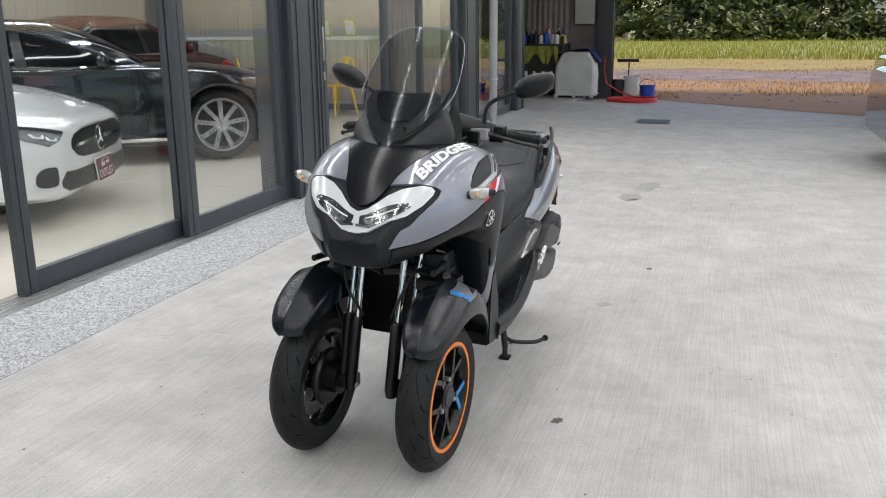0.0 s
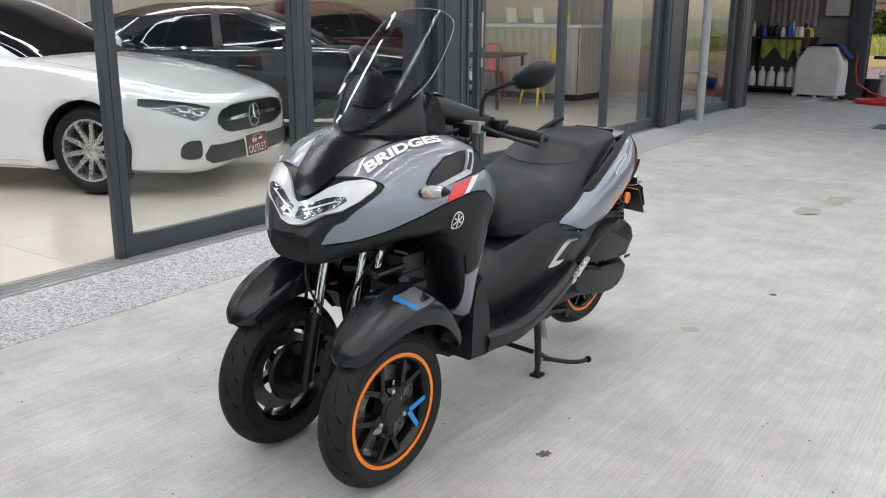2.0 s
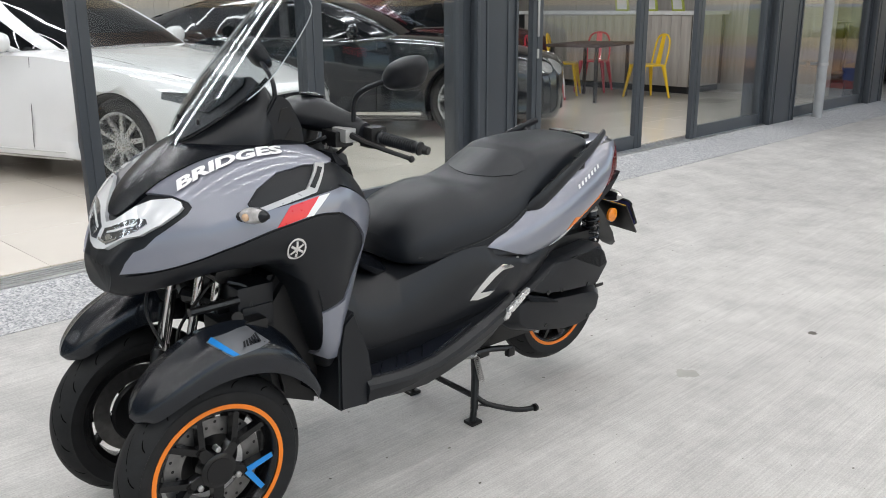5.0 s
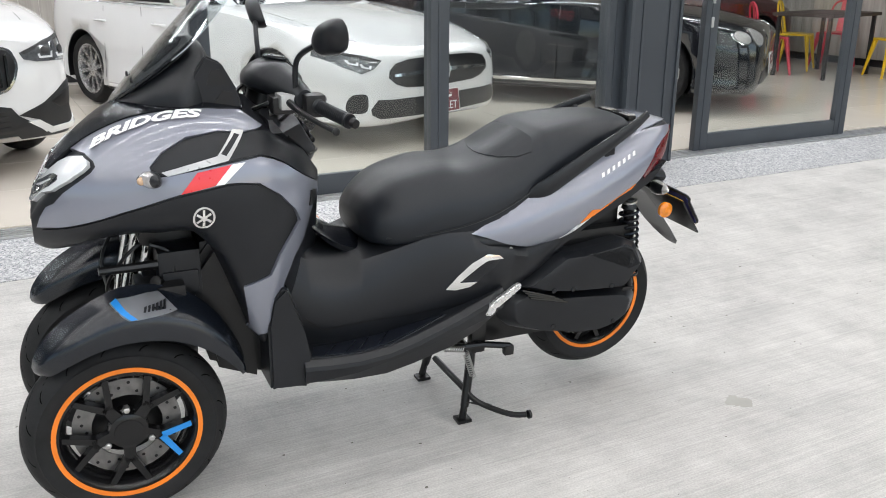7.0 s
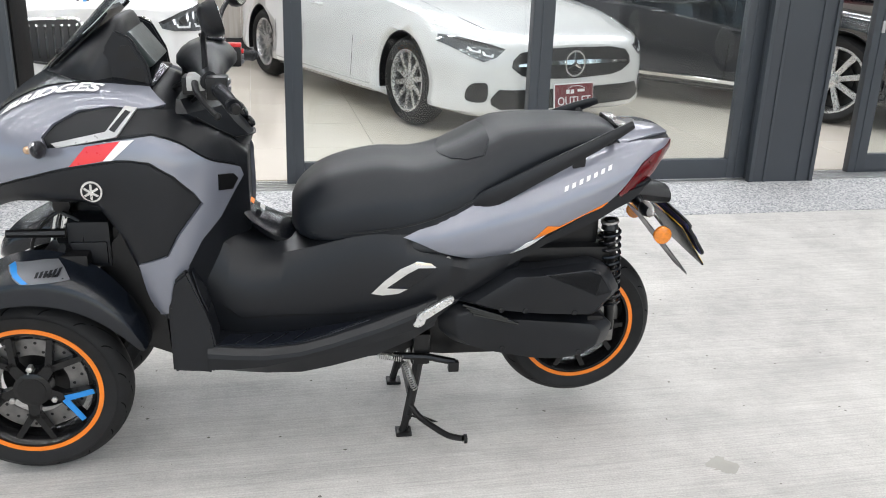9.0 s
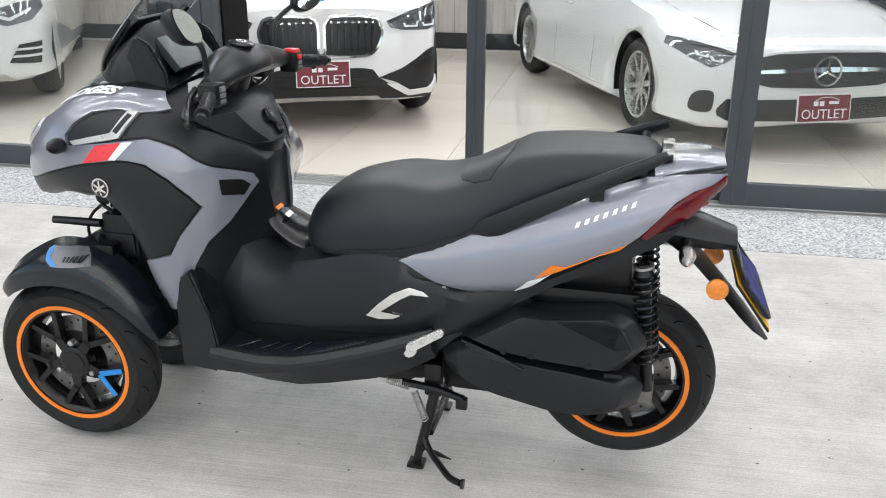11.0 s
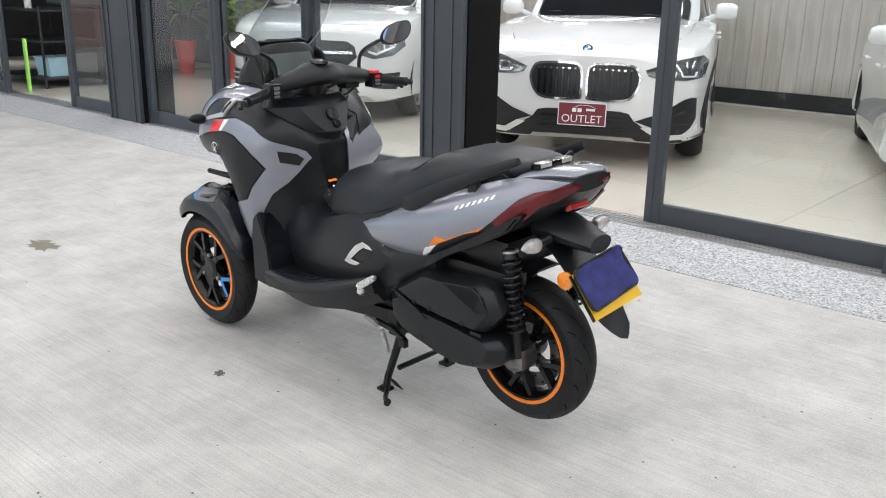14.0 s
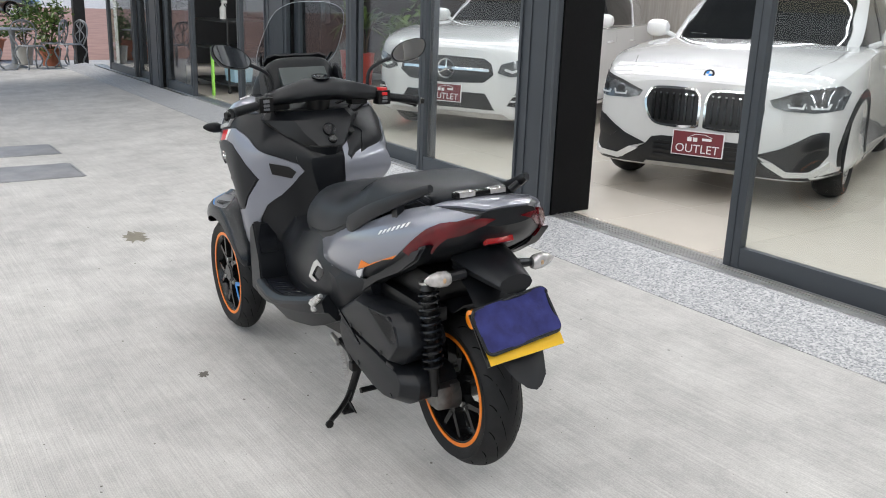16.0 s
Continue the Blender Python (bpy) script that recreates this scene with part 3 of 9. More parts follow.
def wheel(name, at, R, w, outer, blue, label, rim_r=0.178):
    """outer: +1 when the show side faces left."""
    hub = part(name, lathe(bmesh.new(), [(0.0, -0.05), (0.034, -0.05), (0.040, -0.03), (0.040, 0.03), (0.036, 0.045 * 1), (0.0, 0.045)], 24, "y"), M_RIM, scooter, label)
    hub.location = at
    part("tyre", tyre_bm(R, rim_r, w), M_RUBBER, hub, "black tyre with curved grooves")
    part("tread_groove", tread_bm(R, w), mat("tread_groove_rubber", (0.0015, 0.0015, 0.0015), 0.95, spec=0.05), hub)
    f = outer * w * 0.40
    prof = [(rim_r + 0.004, f), (rim_r + 0.004, f * 0.93), (rim_r - 0.012, f * 0.8), (rim_r - 0.022, 0), (rim_r - 0.012, -f * 0.8), (rim_r + 0.004, -f * 0.93), (rim_r + 0.004, -f), (rim_r - 0.012, -f), (rim_r - 0.028, -f * 0.6), (rim_r - 0.031, 0), (rim_r - 0.026, f * 0.6), (rim_r - 0.012, f)]
    part("rim", lathe(bmesh.new(), prof, 72, "y", closed=True), M_RIM, hub, "gloss black rim")
    part("rim_tape", lathe(bmesh.new(), [(rim_r + 0.0065, f + outer * 0.001), (rim_r + 0.0065, f + outer * 0.0035), (rim_r - 0.0055, f + outer * 0.0035), (rim_r - 0.0055, f + outer * 0.001)], 72, "y", closed=True), M_ORANGE, hub, "orange rim tape")
    for k in range(5):
        a = radians(201 + 72 * k)
        bm = bmesh.new()
        y0, y1 = f * 0.25, f * 0.82
        def bar(r0, a0, r1, a1, w0, w1):
            p, q = Vector((r0 * math.cos(a0), 0, r0 * math.sin(a0))), Vector((r1 * math.cos(a1), 0, r1 * math.sin(a1)))
            d = (q - p).normalized()
            n = Vector((-d.z, 0, d.x))
            prism(bm, [((p + n * w0).x, (p + n * w0).z), ((q + n * w1).x, (q + n * w1).z), ((q - n * w1).x, (q - n * w1).z), ((p - n * w0).x, (p - n * w0).z)], y0, y1)
        bar(0.03, a, 0.092, a, 0.017, 0.012)
        for s in (-1, 1):
            bar(0.080, a + s * 0.05, rim_r - 0.018, a + s * 0.30, 0.009, 0.0075)
        part("spoke", bm, M_RIM, hub, "gloss black forked spoke")
        if blue and k == 0:
            bm = bmesh.new()
            y0, y1 = f * 0.82, f * 0.82 + outer * 0.003
            for s in (-1, 1):
                bar(0.086, a + s * 0.02, rim_r - 0.022, a + s * 0.30, 0.0085, 0.007)
            part("spoke_film", bm, M_BLUE, hub, "blue film on one spoke")
    bm = bmesh.new()
    d = f * 0.12
    prof = [(0.135, d), (0.135, d - outer * 0.004), (0.088, d - outer * 0.004), (0.088, d)]
    lathe(bm, prof, 60, "y", closed=True)
    disc = part("brake_disc", bm, M_DISC, hub, "drilled steel brake disc")
    bm = bmesh.new()
    for k in range(30):
        t = 2 * math.pi * k / 30
        r = 0.100 + 0.012 * (k % 3)
        lathe(bm, [(0.0045, d + outer * 0.0006), (0.0, d + outer * 0.0006)], 8, "y", (r * math.cos(t), 0, r * math.sin(t)))
    tagged(part("drill_hole", bm, M_MECH, disc), kind="stuff")
    bm = bmesh.new()
    lathe(bm, [(0.0, f * 0.2), (0.052, f * 0.2), (0.048, f * 0.85), (0.034, f * 0.98), (0.024, f * 1.0), (0.022, f * 0.93), (0.0, f * 0.93)], 30, "y")
    part("hub_cap", bm, M_RIM, hub)
    for k in range(3):
        t = radians(90 + 120 * k)
        bm = bmesh.new()
        lathe(bm, [(0.0085, f * 0.5), (0.0085, f * 0.95), (0.005, f * 1.0), (0.0, f * 1.0)], 6, "y", (0.062 * math.cos(t), 0, 0.062 * math.sin(t)))
        part("bolt", bm, M_STEEL, hub, "bright bolt")
    return hub


wheel("front_wheel", (1.575, 0.230, 0.265), 0.256, 0.112, 1, True, "left front wheel hub, black")
wheel("front_wheel", (1.575, -0.226, 0.249), 0.256, 0.112, -1, False, "right front wheel hub, black")
wheel("rear_wheel", (0.012, 0.0, 0.302), 0.252, 0.134, 1, False, "rear wheel hub, black", 0.176)


def fender(side):
    """Long beaked guard round the wheel's top."""
    cx, cz, yc = 1.575, 0.262, 0.235 * side
    keys = [(46, 0.292, 0.275, 0.020), (52, 0.312, 0.262, 0.058), (64, 0.335, 0.262, 0.080), (78, 0.358, 0.268, 0.090), (92, 0.388, 0.276, 0.094), (105, 0.398, 0.284, 0.094), (120, 0.392, 0.295, 0.092), (138, 0.366, 0.305, 0.086), (152, 0.348, 0.315, 0.074), (158, 0.336, 0.318, 0.055)]
    lines = smooth_line([Vector((t, ro, ri)) for t, ro, ri, w in keys], 3)
    ws = smooth_line([Vector((t, w, 0)) for t, ro, ri, w in keys], 3)
    bm = bmesh.new()
    def shell(off):
        rings = []
        for p, q in zip(lines, ws):
            t, ro, ri, w = radians(p.x), p.y - off, p.z, q.y - off * 0.7
            d = ro - ri
            sec = [(-1.0, 0), (-0.99, 0.30), (-0.93, 0.56), (-0.80, 0.70), (-0.42, 0.80), (0.0, 1.0), (0.42, 0.80), (0.80, 0.70), (0.93, 0.56), (0.99, 0.30), (1.0, 0)]
            rings.append([Vector((cx + (ri + d * h) * math.cos(t), yc + u * w, cz + (ri + d * h) * math.sin(t))) for u, h in sec])
        return rings
    a, b = shell(0), shell(0.005)
    rings = [x + y[::-1] for x, y in zip(a, b)]
    loft(bm, rings, True, True)
    ob = part("front_fender", bm, M_FENDER, scooter, "satin dark grey front fender")
    bm2 = bmesh.new()
    loft(bm2, a, False, False)
    bv = tree(bm2)
    if side > 0:
        part("fender_film", patch(bv, [(1.586, 0.624), (1.570, 0.631), (1.500, 0.636), (1.470, 0.634), (1.434, 0.599), (1.527, 0.593), (1.549, 0.594)], "y", 1, 0.0022, 0.0012, 0.012), M_GREYFILM, ob, "pale grey film on the fender")
        part("fender_stripe", patch(bv, [(1.5825, 0.624), (1.570, 0.6315), (1.529, 0.5945), (1.5435, 0.5935)], "y", 1, 0.0036, 0.0012, 0.012), M_BLUE, ob, "blue stripe")
        for k in range(6):
            x0 = 1.510 - 0.0095 * k
            part("mark_bar", patch(bv, [(x0, 0.618), (x0 - 0.006, 0.618), (x0 - 0.002, 0.607), (x0 + 0.004, 0.607)], "y", 1, 0.0038, 0.001, 0.02), M_MATTE, ob, "small black mark")
    bm2.free()
    # inner apron behind the wheel and its stay
    bm = bmesh.new()
    tube(bm, [(1.44, 0.12 * side, 0.55), (1.42, 0.16 * side, 0.60), (1.47, 0.215 * side, 0.645)], 0.016, 8)
    box(bm, 1.40, 1.52, (0.12 if side > 0 else -0.25), (0.25 if side > 0 else -0.12), 0.60, 0.64, 0.012)
    part("fender_stay", bm, M_MECH, scooter)
    return ob


fender(1)
fender(-1)

# front body
nose = [
    (1.735, [(0, 0.725), (0.05, 0.728), (0.075, 0.745), (0.085, 0.775), (0.05, 0.80), (0, 0.806)]),
    (1.70, [(0, 0.715), (0.09, 0.722), (0.125, 0.76), (0.135, 0.81), (0.085, 0.86), (0, 0.872)]),
    (1.64, [(0, 0.72), (0.14, 0.74), (0.195, 0.785), (0.20, 0.86), (0.14, 0.935), (0, 0.955)]),
    (1.56, [(0, 0.74), (0.19, 0.775), (0.25, 0.81), (0.258, 0.88), (0.188, 0.985), (0, 1.030)]),
    (1.46, [(0, 0.76), (0.22, 0.785), (0.285, 0.815), (0.295, 0.885), (0.218, 1.032), (0, 1.086)]),
]
shield = [
    (1.34, [(0, 0.73), (0.23, 0.75), (0.305, 0.80), (0.312, 0.89), (0.240, 1.056), (0, 1.106)]),
    (1.22, [(0, 0.44), (0.24, 0.455), (0.290, 0.62), (0.316, 0.88), (0.250, 1.037), (0, 1.084)]),
    (1.15, [(0, 0.42), (0.18, 0.45), (0.250, 0.64), (0.300, 0.86), (0.215, 1.005), (0, 1.05)]),
    (1.09, [(0, 0.46), (0.12, 0.49), (0.180, 0.66), (0.262, 0.86), (0.170, 0.965), (0, 0.99)]),
    (1.045, [(0, 0.53), (0.07, 0.56), (0.105, 0.69), (0.170, 0.85), (0.110, 0.925), (0, 0.94)]),
    (1.00, [(0, 0.62), (0.04, 0.64), (0.060, 0.73), (0.080, 0.82), (0.060, 0.865), (0, 0.875)]),
]


def ridged(stations):
    """Harden the upper edge of each section into a ridge with a flatter top."""
    out = []
    for x, sec in stations:
        p4, p5, p6 = sec[3], sec[4], sec[5]
        edge = (0.28 * p4[0] + 0.72 * p5[0] + 0.016, 0.28 * p4[1] + 0.72 * p5[1] + 0.010)
        out.append((x, sec[:4] + [edge, (0.80 * p5[0], 0.86 * p5[1] + 0.14 * p6[1]), p6]))
    return out


bm = hull(ridged(nose + shield), 12, 8)
front_bv = tree(bm)
front = part("front_cowl", bm, M_MATTE, scooter, "satin black nose and leg shield core")
fairing = [(1.643, 0.949), (1.616, 0.974), (1.591, 0.991), (1.563, 1.012), (1.50, 1.041), (1.463, 1.058), (1.394, 1.075), (1.34, 1.080), (1.275, 1.074), (1.23, 1.055), (1.185, 1.022), (1.24, 1.022), (1.30, 1.028), (1.375, 1.018), (1.432, 0.987), (1.462, 0.955), (1.452, 0.931), (1.36, 0.944), (1.284, 0.956), (1.21, 0.966), (1.18, 0.955), (1.145, 0.936), (1.10, 0.902), (1.06, 0.872), (1.024, 0.842), (1.017, 0.815), (1.034, 0.790), (1.076, 0.721), (1.12, 0.675), (1.155, 0.610), (1.175, 0.50), (1.205, 0.488), (1.238, 0.478), (1.262, 0.632), (1.195, 0.652), (1.168, 0.704), (1.108, 0.783), (1.125, 0.820), (1.165, 0.868), (1.216, 0.905), (1.26, 0.911), (1.29, 0.911), (1.409, 0.891), (1.441, 0.883), (1.53, 0.856), (1.61, 0.825), (1.66, 0.806), (1.717, 0.790), (1.706, 0.818), (1.690, 0.845), (1.672, 0.858), (1.650, 0.886), (1.624, 0.908), (1.586, 0.938), (1.574, 0.952), (1.577, 0.962), (1.592, 0.969), (1.617, 0.965)]
cheek = [(1.710, 0.784), (1.66, 0.800), (1.61, 0.819), (1.53, 0.850), (1.441, 0.877), (1.409, 0.885), (1.29, 0.905), (1.26, 0.905), (1.219, 0.899), (1.169, 0.862), (1.130, 0.815), (1.115, 0.784), (1.174, 0.706), (1.199, 0.658), (1.258, 0.638), (1.28, 0.706), (1.343, 0.757), (1.42, 0.781), (1.547, 0.793), (1.640, 0.762), (1.705, 0.738)]
knee = [(1.448, 0.936), (1.456, 0.955), (1.427, 0.982), (1.373, 1.012), (1.30, 1.030), (1.24, 1.026), (1.15, 1.008), (1.09, 0.972), (1.05, 0.920), (1.028, 0.870), (1.026, 0.850), (1.06, 0.878), (1.10, 0.908), (1.145, 0.942), (1.18, 0.961), (1.21, 0.972), (1.284, 0.962), (1.36, 0.950)]
for s in (1, -1):
    part("side_fairing", patch(front_bv, fairing, "y", s, 0.009, 0.012, 0.013), M_PAINT, scooter, "glossy grey side fairing")
    part("cheek_panel", patch(front_bv, cheek, "y", s, 0.006, 0.01, 0.022), M_MATTE, scooter, "matte black cheek panel")
    part("knee_panel", patch(front_bv, knee, "y", s, 0.005, 0.010, 0.022), M_MATTE, scooter, "matte black knee panel")
    part("trim_blade", patch(front_bv, [(1.437, 0.943), (1.31, 0.974), (1.268, 1.026), (1.242, 1.022), (1.286, 0.963), (1.425, 0.934)], "y", s, 0.014, 0.012, 0.012), M_SILVER, scooter, "silver trim blade")
    part("trim_inlay", patch(front_bv, [(1.302, 0.978), (1.266, 1.018), (1.255, 1.014), (1.290, 0.973)], "y", s, 0.0155, 0.003, 0.02), M_MATTE, scooter, "black inlay of the trim blade")
    if s < 0:
        rows = []
        for (x0, z0), (x1, y1, z1), (x2, y2, z2) in (((1.075, 0.985), (1.110, -0.150, 0.992), (1.16, -0.225, 0.998)), ((1.040, 0.935), (1.085, -0.185, 0.942), (1.17, -0.255, 0.945)), ((0.995, 0.868), (1.072, -0.255, 0.885), (1.16, -0.290, 0.890)), ((0.990, 0.820), (1.045, -0.283, 0.815), (1.15, -0.303, 0.820)), ((0.988, 0.750), (1.045, -0.262, 0.762), (1.15, -0.275, 0.745)), ((0.990, 0.700), (1.070, -0.195, 0.690), (1.16, -0.240, 0.670)), ((1.000, 0.650), (1.090, -0.150, 0.635), (1.17, -0.210, 0.610))):
            rows.append([Vector((x0, -0.05, z0)), Vector((x1 - 0.002, y1 + 0.012, z1)), Vector((x1 + 0.006, y1, z1)), Vector((x2, y2, z2)), Vector((1.17, -0.12, z2))])
        lines = [smooth_line([r[k] for r in rows], 4) for k in range(5)]
        bm = bmesh.new()
        loft(bm, [[lines[k][j] for k in range(5)] for j in range(len(lines[0]))])
        part("wing_back", bm, M_PAINT, scooter, "glossy grey back of the leg shield wing")
    part("air_vent", patch(front_bv, [(1.072, 0.850), (1.042, 0.834), (1.032, 0.814), (1.046, 0.788), (1.074, 0.806)], "y", s, 0.0115, 0.006, 0.012), M_MECH, scooter, "black air vent in the leg shield")
    part("red_stripe", patch(front_bv, [(1.400, 0.8925), (1.359, 0.9395), (1.279, 0.954), (1.321, 0.908)], "y", s, 0.0108, 0.002, 0.012), M_RED, scooter, "red stripe")
    part("white_stripe", patch(front_bv, [(1.3205, 0.908), (1.2785, 0.954), (1.247, 0.9575), (1.300, 0.9095)], "y", s, 0.0108, 0.002, 0.012), M_WHITE, scooter, "white stripe")
    em = [(1.352 + 0.026 * math.cos(t), 0.836 + 0.026 * math.sin(t)) for t in np.linspace(0, 2 * math.pi, 25)[:-1]]
    emb = part("emblem", patch(front_bv, em, "y", s, 0.012, 0.006, 0.012), M_CHROME, scooter, "round chrome emblem")
    em = [(1.352 + 0.021 * math.cos(t), 0.836 + 0.021 * math.sin(t)) for t in np.linspace(0, 2 * math.pi, 25)[:-1]]
    part("emblem_field", patch(front_bv, em, "y", s, 0.0128, 0.001, 0.012), M_MATTE, emb)
    for k in range(3):
        t = radians(30 + 60 * k)
        c, q = math.cos(t), math.sin(t)
        part("emblem_bar", patch(front_bv, [(1.352 + 0.019 * c - 0.0028 * q, 0.836 + 0.019 * q + 0.0028 * c), (1.352 - 0.019 * c - 0.0028 * q, 0.836 - 0.019 * q + 0.0028 * c), (1.352 - 0.019 * c + 0.0028 * q, 0.836 - 0.019 * q - 0.0028 * c), (1.352 + 0.019 * c + 0.0028 * q, 0.836 + 0.019 * q - 0.0028 * c)], "y", s, 0.0138, 0.001, 0.02), M_CHROME, emb)
lampo = [(0, 0.827), (0.012, 0.827), (0.045, 0.833), (0.075, 0.851), (0.103, 0.868), (0.15, 0.884), (0.188, 0.914), (0.207, 0.940), (0.209, 0.952), (0.198, 0.961), (0.172, 0.964), (0.118, 0.953), (0.080, 0.934), (0.055, 0.914), (0.03, 0.896), (0, 0.886)]
full = lampo + [(-y, z) for y, z in lampo[-2:0:-1]]
headlamp = part("headlamp", patch(front_bv, full, "x", 1, 0.012, 0.012, 0.014), M_LENSW, scooter, "V-shaped clear and white headlamp")
for s in (1, -1):
    eye = [(s * 0.010, 0.874), (s * 0.012, 0.850), (s * 0.045, 0.842), (s * 0.078, 0.857), (s * 0.108, 0.875), (s * 0.140, 0.893), (s * 0.160, 0.911), (s * 0.150, 0.919), (s * 0.120, 0.915), (s * 0.090, 0.907), (s * 0.060, 0.893), (s * 0.030, 0.880)]
    bowl = part("lamp_bowl", patch(front_bv, eye, "x", 1, 0.0135, 0.002, 0.014), M_LENSD, headlamp, "dark lamp bowl")
    # white sliver painting a glint across the dark bowl
    part("lamp_blade", patch(front_bv, [(s * 0.030, 0.866), (s * 0.06, 0.874), (s * 0.125, 0.901), (s * 0.128, 0.905), (s * 0.06, 0.879), (s * 0.030, 0.870)], "x", 1, 0.0155, 0.002, 0.02), M_LENSW, bowl, "white light blade")
    part("lamp_projector", patch(front_bv, [(s * (0.045 + 0.012 * math.cos(t)), 0.859 + 0.007 * math.sin(t)) for t in np.linspace(0, 2 * math.pi, 13)[:-1]], "x", 1, 0.016, 0.003, 0.02), M_CHROME, bowl, "round projector")
    part("lamp_chin", patch(front_bv, [(s * 0.004, 0.846), (s * 0.040, 0.843), (s * 0.080, 0.860), (s * 0.082, 0.864), (s * 0.040, 0.848), (s * 0.004, 0.852)], "x", 1, 0.0150, 0.002, 0.02), M_CHROME, headlamp, "bright lower rim")
for k in range(3):
    y0 = -0.035 + 0.025 * k
    part("nose_slot", patch(front_bv, [(y0 + 0.012, 0.791), (y0 + 0.031, 0.791), (y0 + 0.031, 0.798), (y0 + 0.012, 0.798)], "x", 1, 0.002, 0.001, 0.03), M_MECH, scooter)
# raised black centre panel of the nose
centre_panel = [(1.680, 0.0), (1.676, 0.022), (1.664, 0.044), (1.645, 0.062), (1.616, 0.078), (1.590, 0.086), (1.56, 0.099), (1.50, 0.127), (1.44, 0.155), (1.39, 0.176), (1.34, 0.190), (1.28, 0.188), (1.22, 0.168), (1.20, 0.0)]
part("nose_panel", patch(front_bv, centre_panel + [(x, -y) for x, y in centre_panel[-2:0:-1]], "z", 1, 0.0125, 0.012, 0.02), M_SATIN, scooter, "satin black raised nose panel")


def dense_text(word, size, cx, cz, angle, shear=0.0, ext=0.0):
    bmt = text_mesh(word, size, Matrix.Identity(4), ext, shear, bold=0.0030)
    bmesh.ops.triangulate(bmt, faces=bmt.faces[:])
    for axis in (0, 1):
        lo = min(v.co[axis] for v in bmt.verts)
        hi = max(v.co[axis] for v in bmt.verts)
        k = lo + 0.012
        while k < hi:
            co, no = [0, 0, 0], [0, 0, 0]
            co[axis], no[axis] = k, 1
            bmesh.ops.bisect_plane(bmt, geom=bmt.verts[:] + bmt.edges[:] + bmt.faces[:], plane_co=co, plane_no=no, dist=1e-6)
            k += 0.012
    c, q = math.cos(angle), math.sin(angle)
    for v in bmt.verts:
        u, w = v.co.x, v.co.y * 0.58
        v.co = Vector((cx - (u * c - w * q), 0, cz + u * q + w * c))
    return bmt


def top_lettering(word, size, cx, cy, lift):
    """Letters on the ridge of the fairing, dropped from above."""
    bmt = dense_text(word, size, 0, 0, 0.0, 0.1)
    base, up = Vector((-0.958, 0.286, 0)), Vector((-0.286, -0.958, 0))
    for v in bmt.verts:
        p = Vector((cx, cy, 5)) + base * (-v.co.x) + up * (v.co.z * 1.32)
        hit, no, _, _ = front_bv.ray_cast(p, Vector((0, 0, -1)))
        if hit:
            v.co = hit + (no if no.z > 0 else -no) * lift
    return bmt


part("fairing_lettering", top_lettering("BRIDGES", 0.066, 1.454, 0.187, 0.0142), M_WHITE, scooter, "white stencilled word on the fairing", 0)
for k in range(4):
    part("cowl_mark", patch(front_bv, [(1.395 - 0.016 * k, 1.090 + 0.002 * k), (1.384 - 0.016 * k, 1.0915 + 0.002 * k), (1.386 - 0.016 * k, 1.1 + 0.002 * k), (1.397 - 0.016 * k, 1.0985 + 0.002 * k)], "y", 1, 0.002, 0.001, 0.03), M_WHITE, scooter, "small white mark")

# windscreen: a swept sheet
def screen_point(y, z):
    return Vector((1.525 - (z - 1.060) * 0.96 - 1.3 * y * y, y, z))


half = [(0, 1.062), (0.05, 1.092), (0.10, 1.13), (0.15, 1.185), (0.170, 1.235), (0.168, 1.30), (0.156, 1.37), (0.135, 1.410), (0.09, 1.434), (0.05, 1.441), (0, 1.443)]
full = half + [(-y, z) for y, z in half[-2:0:-1]]
full = [(p.x, p.y) for p in smooth_line([Vector((y, z, 0)) for y, z in full], 2, True)]
bm = flat_patch(full, 0.035)
for v in bm.verts:
    v.co = screen_point(v.co.x, v.co.y)
base_faces = bm.faces[:]
ret = bmesh.ops.extrude_face_region(bm, geom=base_faces)
for v in ret["geom"]:
    if isinstance(v, bmesh.types.BMVert):
        v.co += Vector((0.0028, 0, 0.0028))
screen = part("windscreen", bm, M_SCREEN, scooter, "clear tall windscreen")
screen.visible_shadow = False
bm = bmesh.new()
edge = [screen_point(y, z) for y, z in full]
tube(bm, [p for p in edge if p.z > 1.16], 0.0012, 6, False)
part("screen_edge", bm, mat("bright_screen_edge", (0.40, 0.43, 0.45), 0.15, 0.0, 0.05, 10, coat=1.0), screen, "polished screen edge")
# black cowl behind the screen, with wings
cowl = [
    (1.53, [(0, 1.03), (0.015, 1.035), (0.022, 1.045), (0.022, 1.052), (0.012, 1.058), (0, 1.060)]),
    (1.46, [(0, 1.03), (0.075, 1.04), (0.098, 1.055), (0.092, 1.078), (0.055, 1.100), (0, 1.108)]),
    (1.40, [(0, 1.03), (0.13, 1.045), (0.160, 1.07), (0.148, 1.115), (0.095, 1.150), (0, 1.160)]),
    (1.355, [(0, 1.03), (0.165, 1.05), (0.186, 1.080), (0.166, 1.140), (0.110, 1.182), (0, 1.192)]),
    (1.310, [(0, 1.03), (0.150, 1.05), (0.164, 1.085), (0.148, 1.170), (0.104, 1.214), (0, 1.222)]),
    (1.288, [(0, 1.03), (0.130, 1.05), (0.142, 1.085), (0.132, 1.165), (0.092, 1.202), (0, 1.208)]),
    (1.262, [(0, 1.03), (0.12, 1.05), (0.13, 1.07), (0.12, 1.100), (0.09, 1.118), (0, 1.122)]),
]
bm = hull(cowl, 4, 4)
cowl_bv = tree(bm)
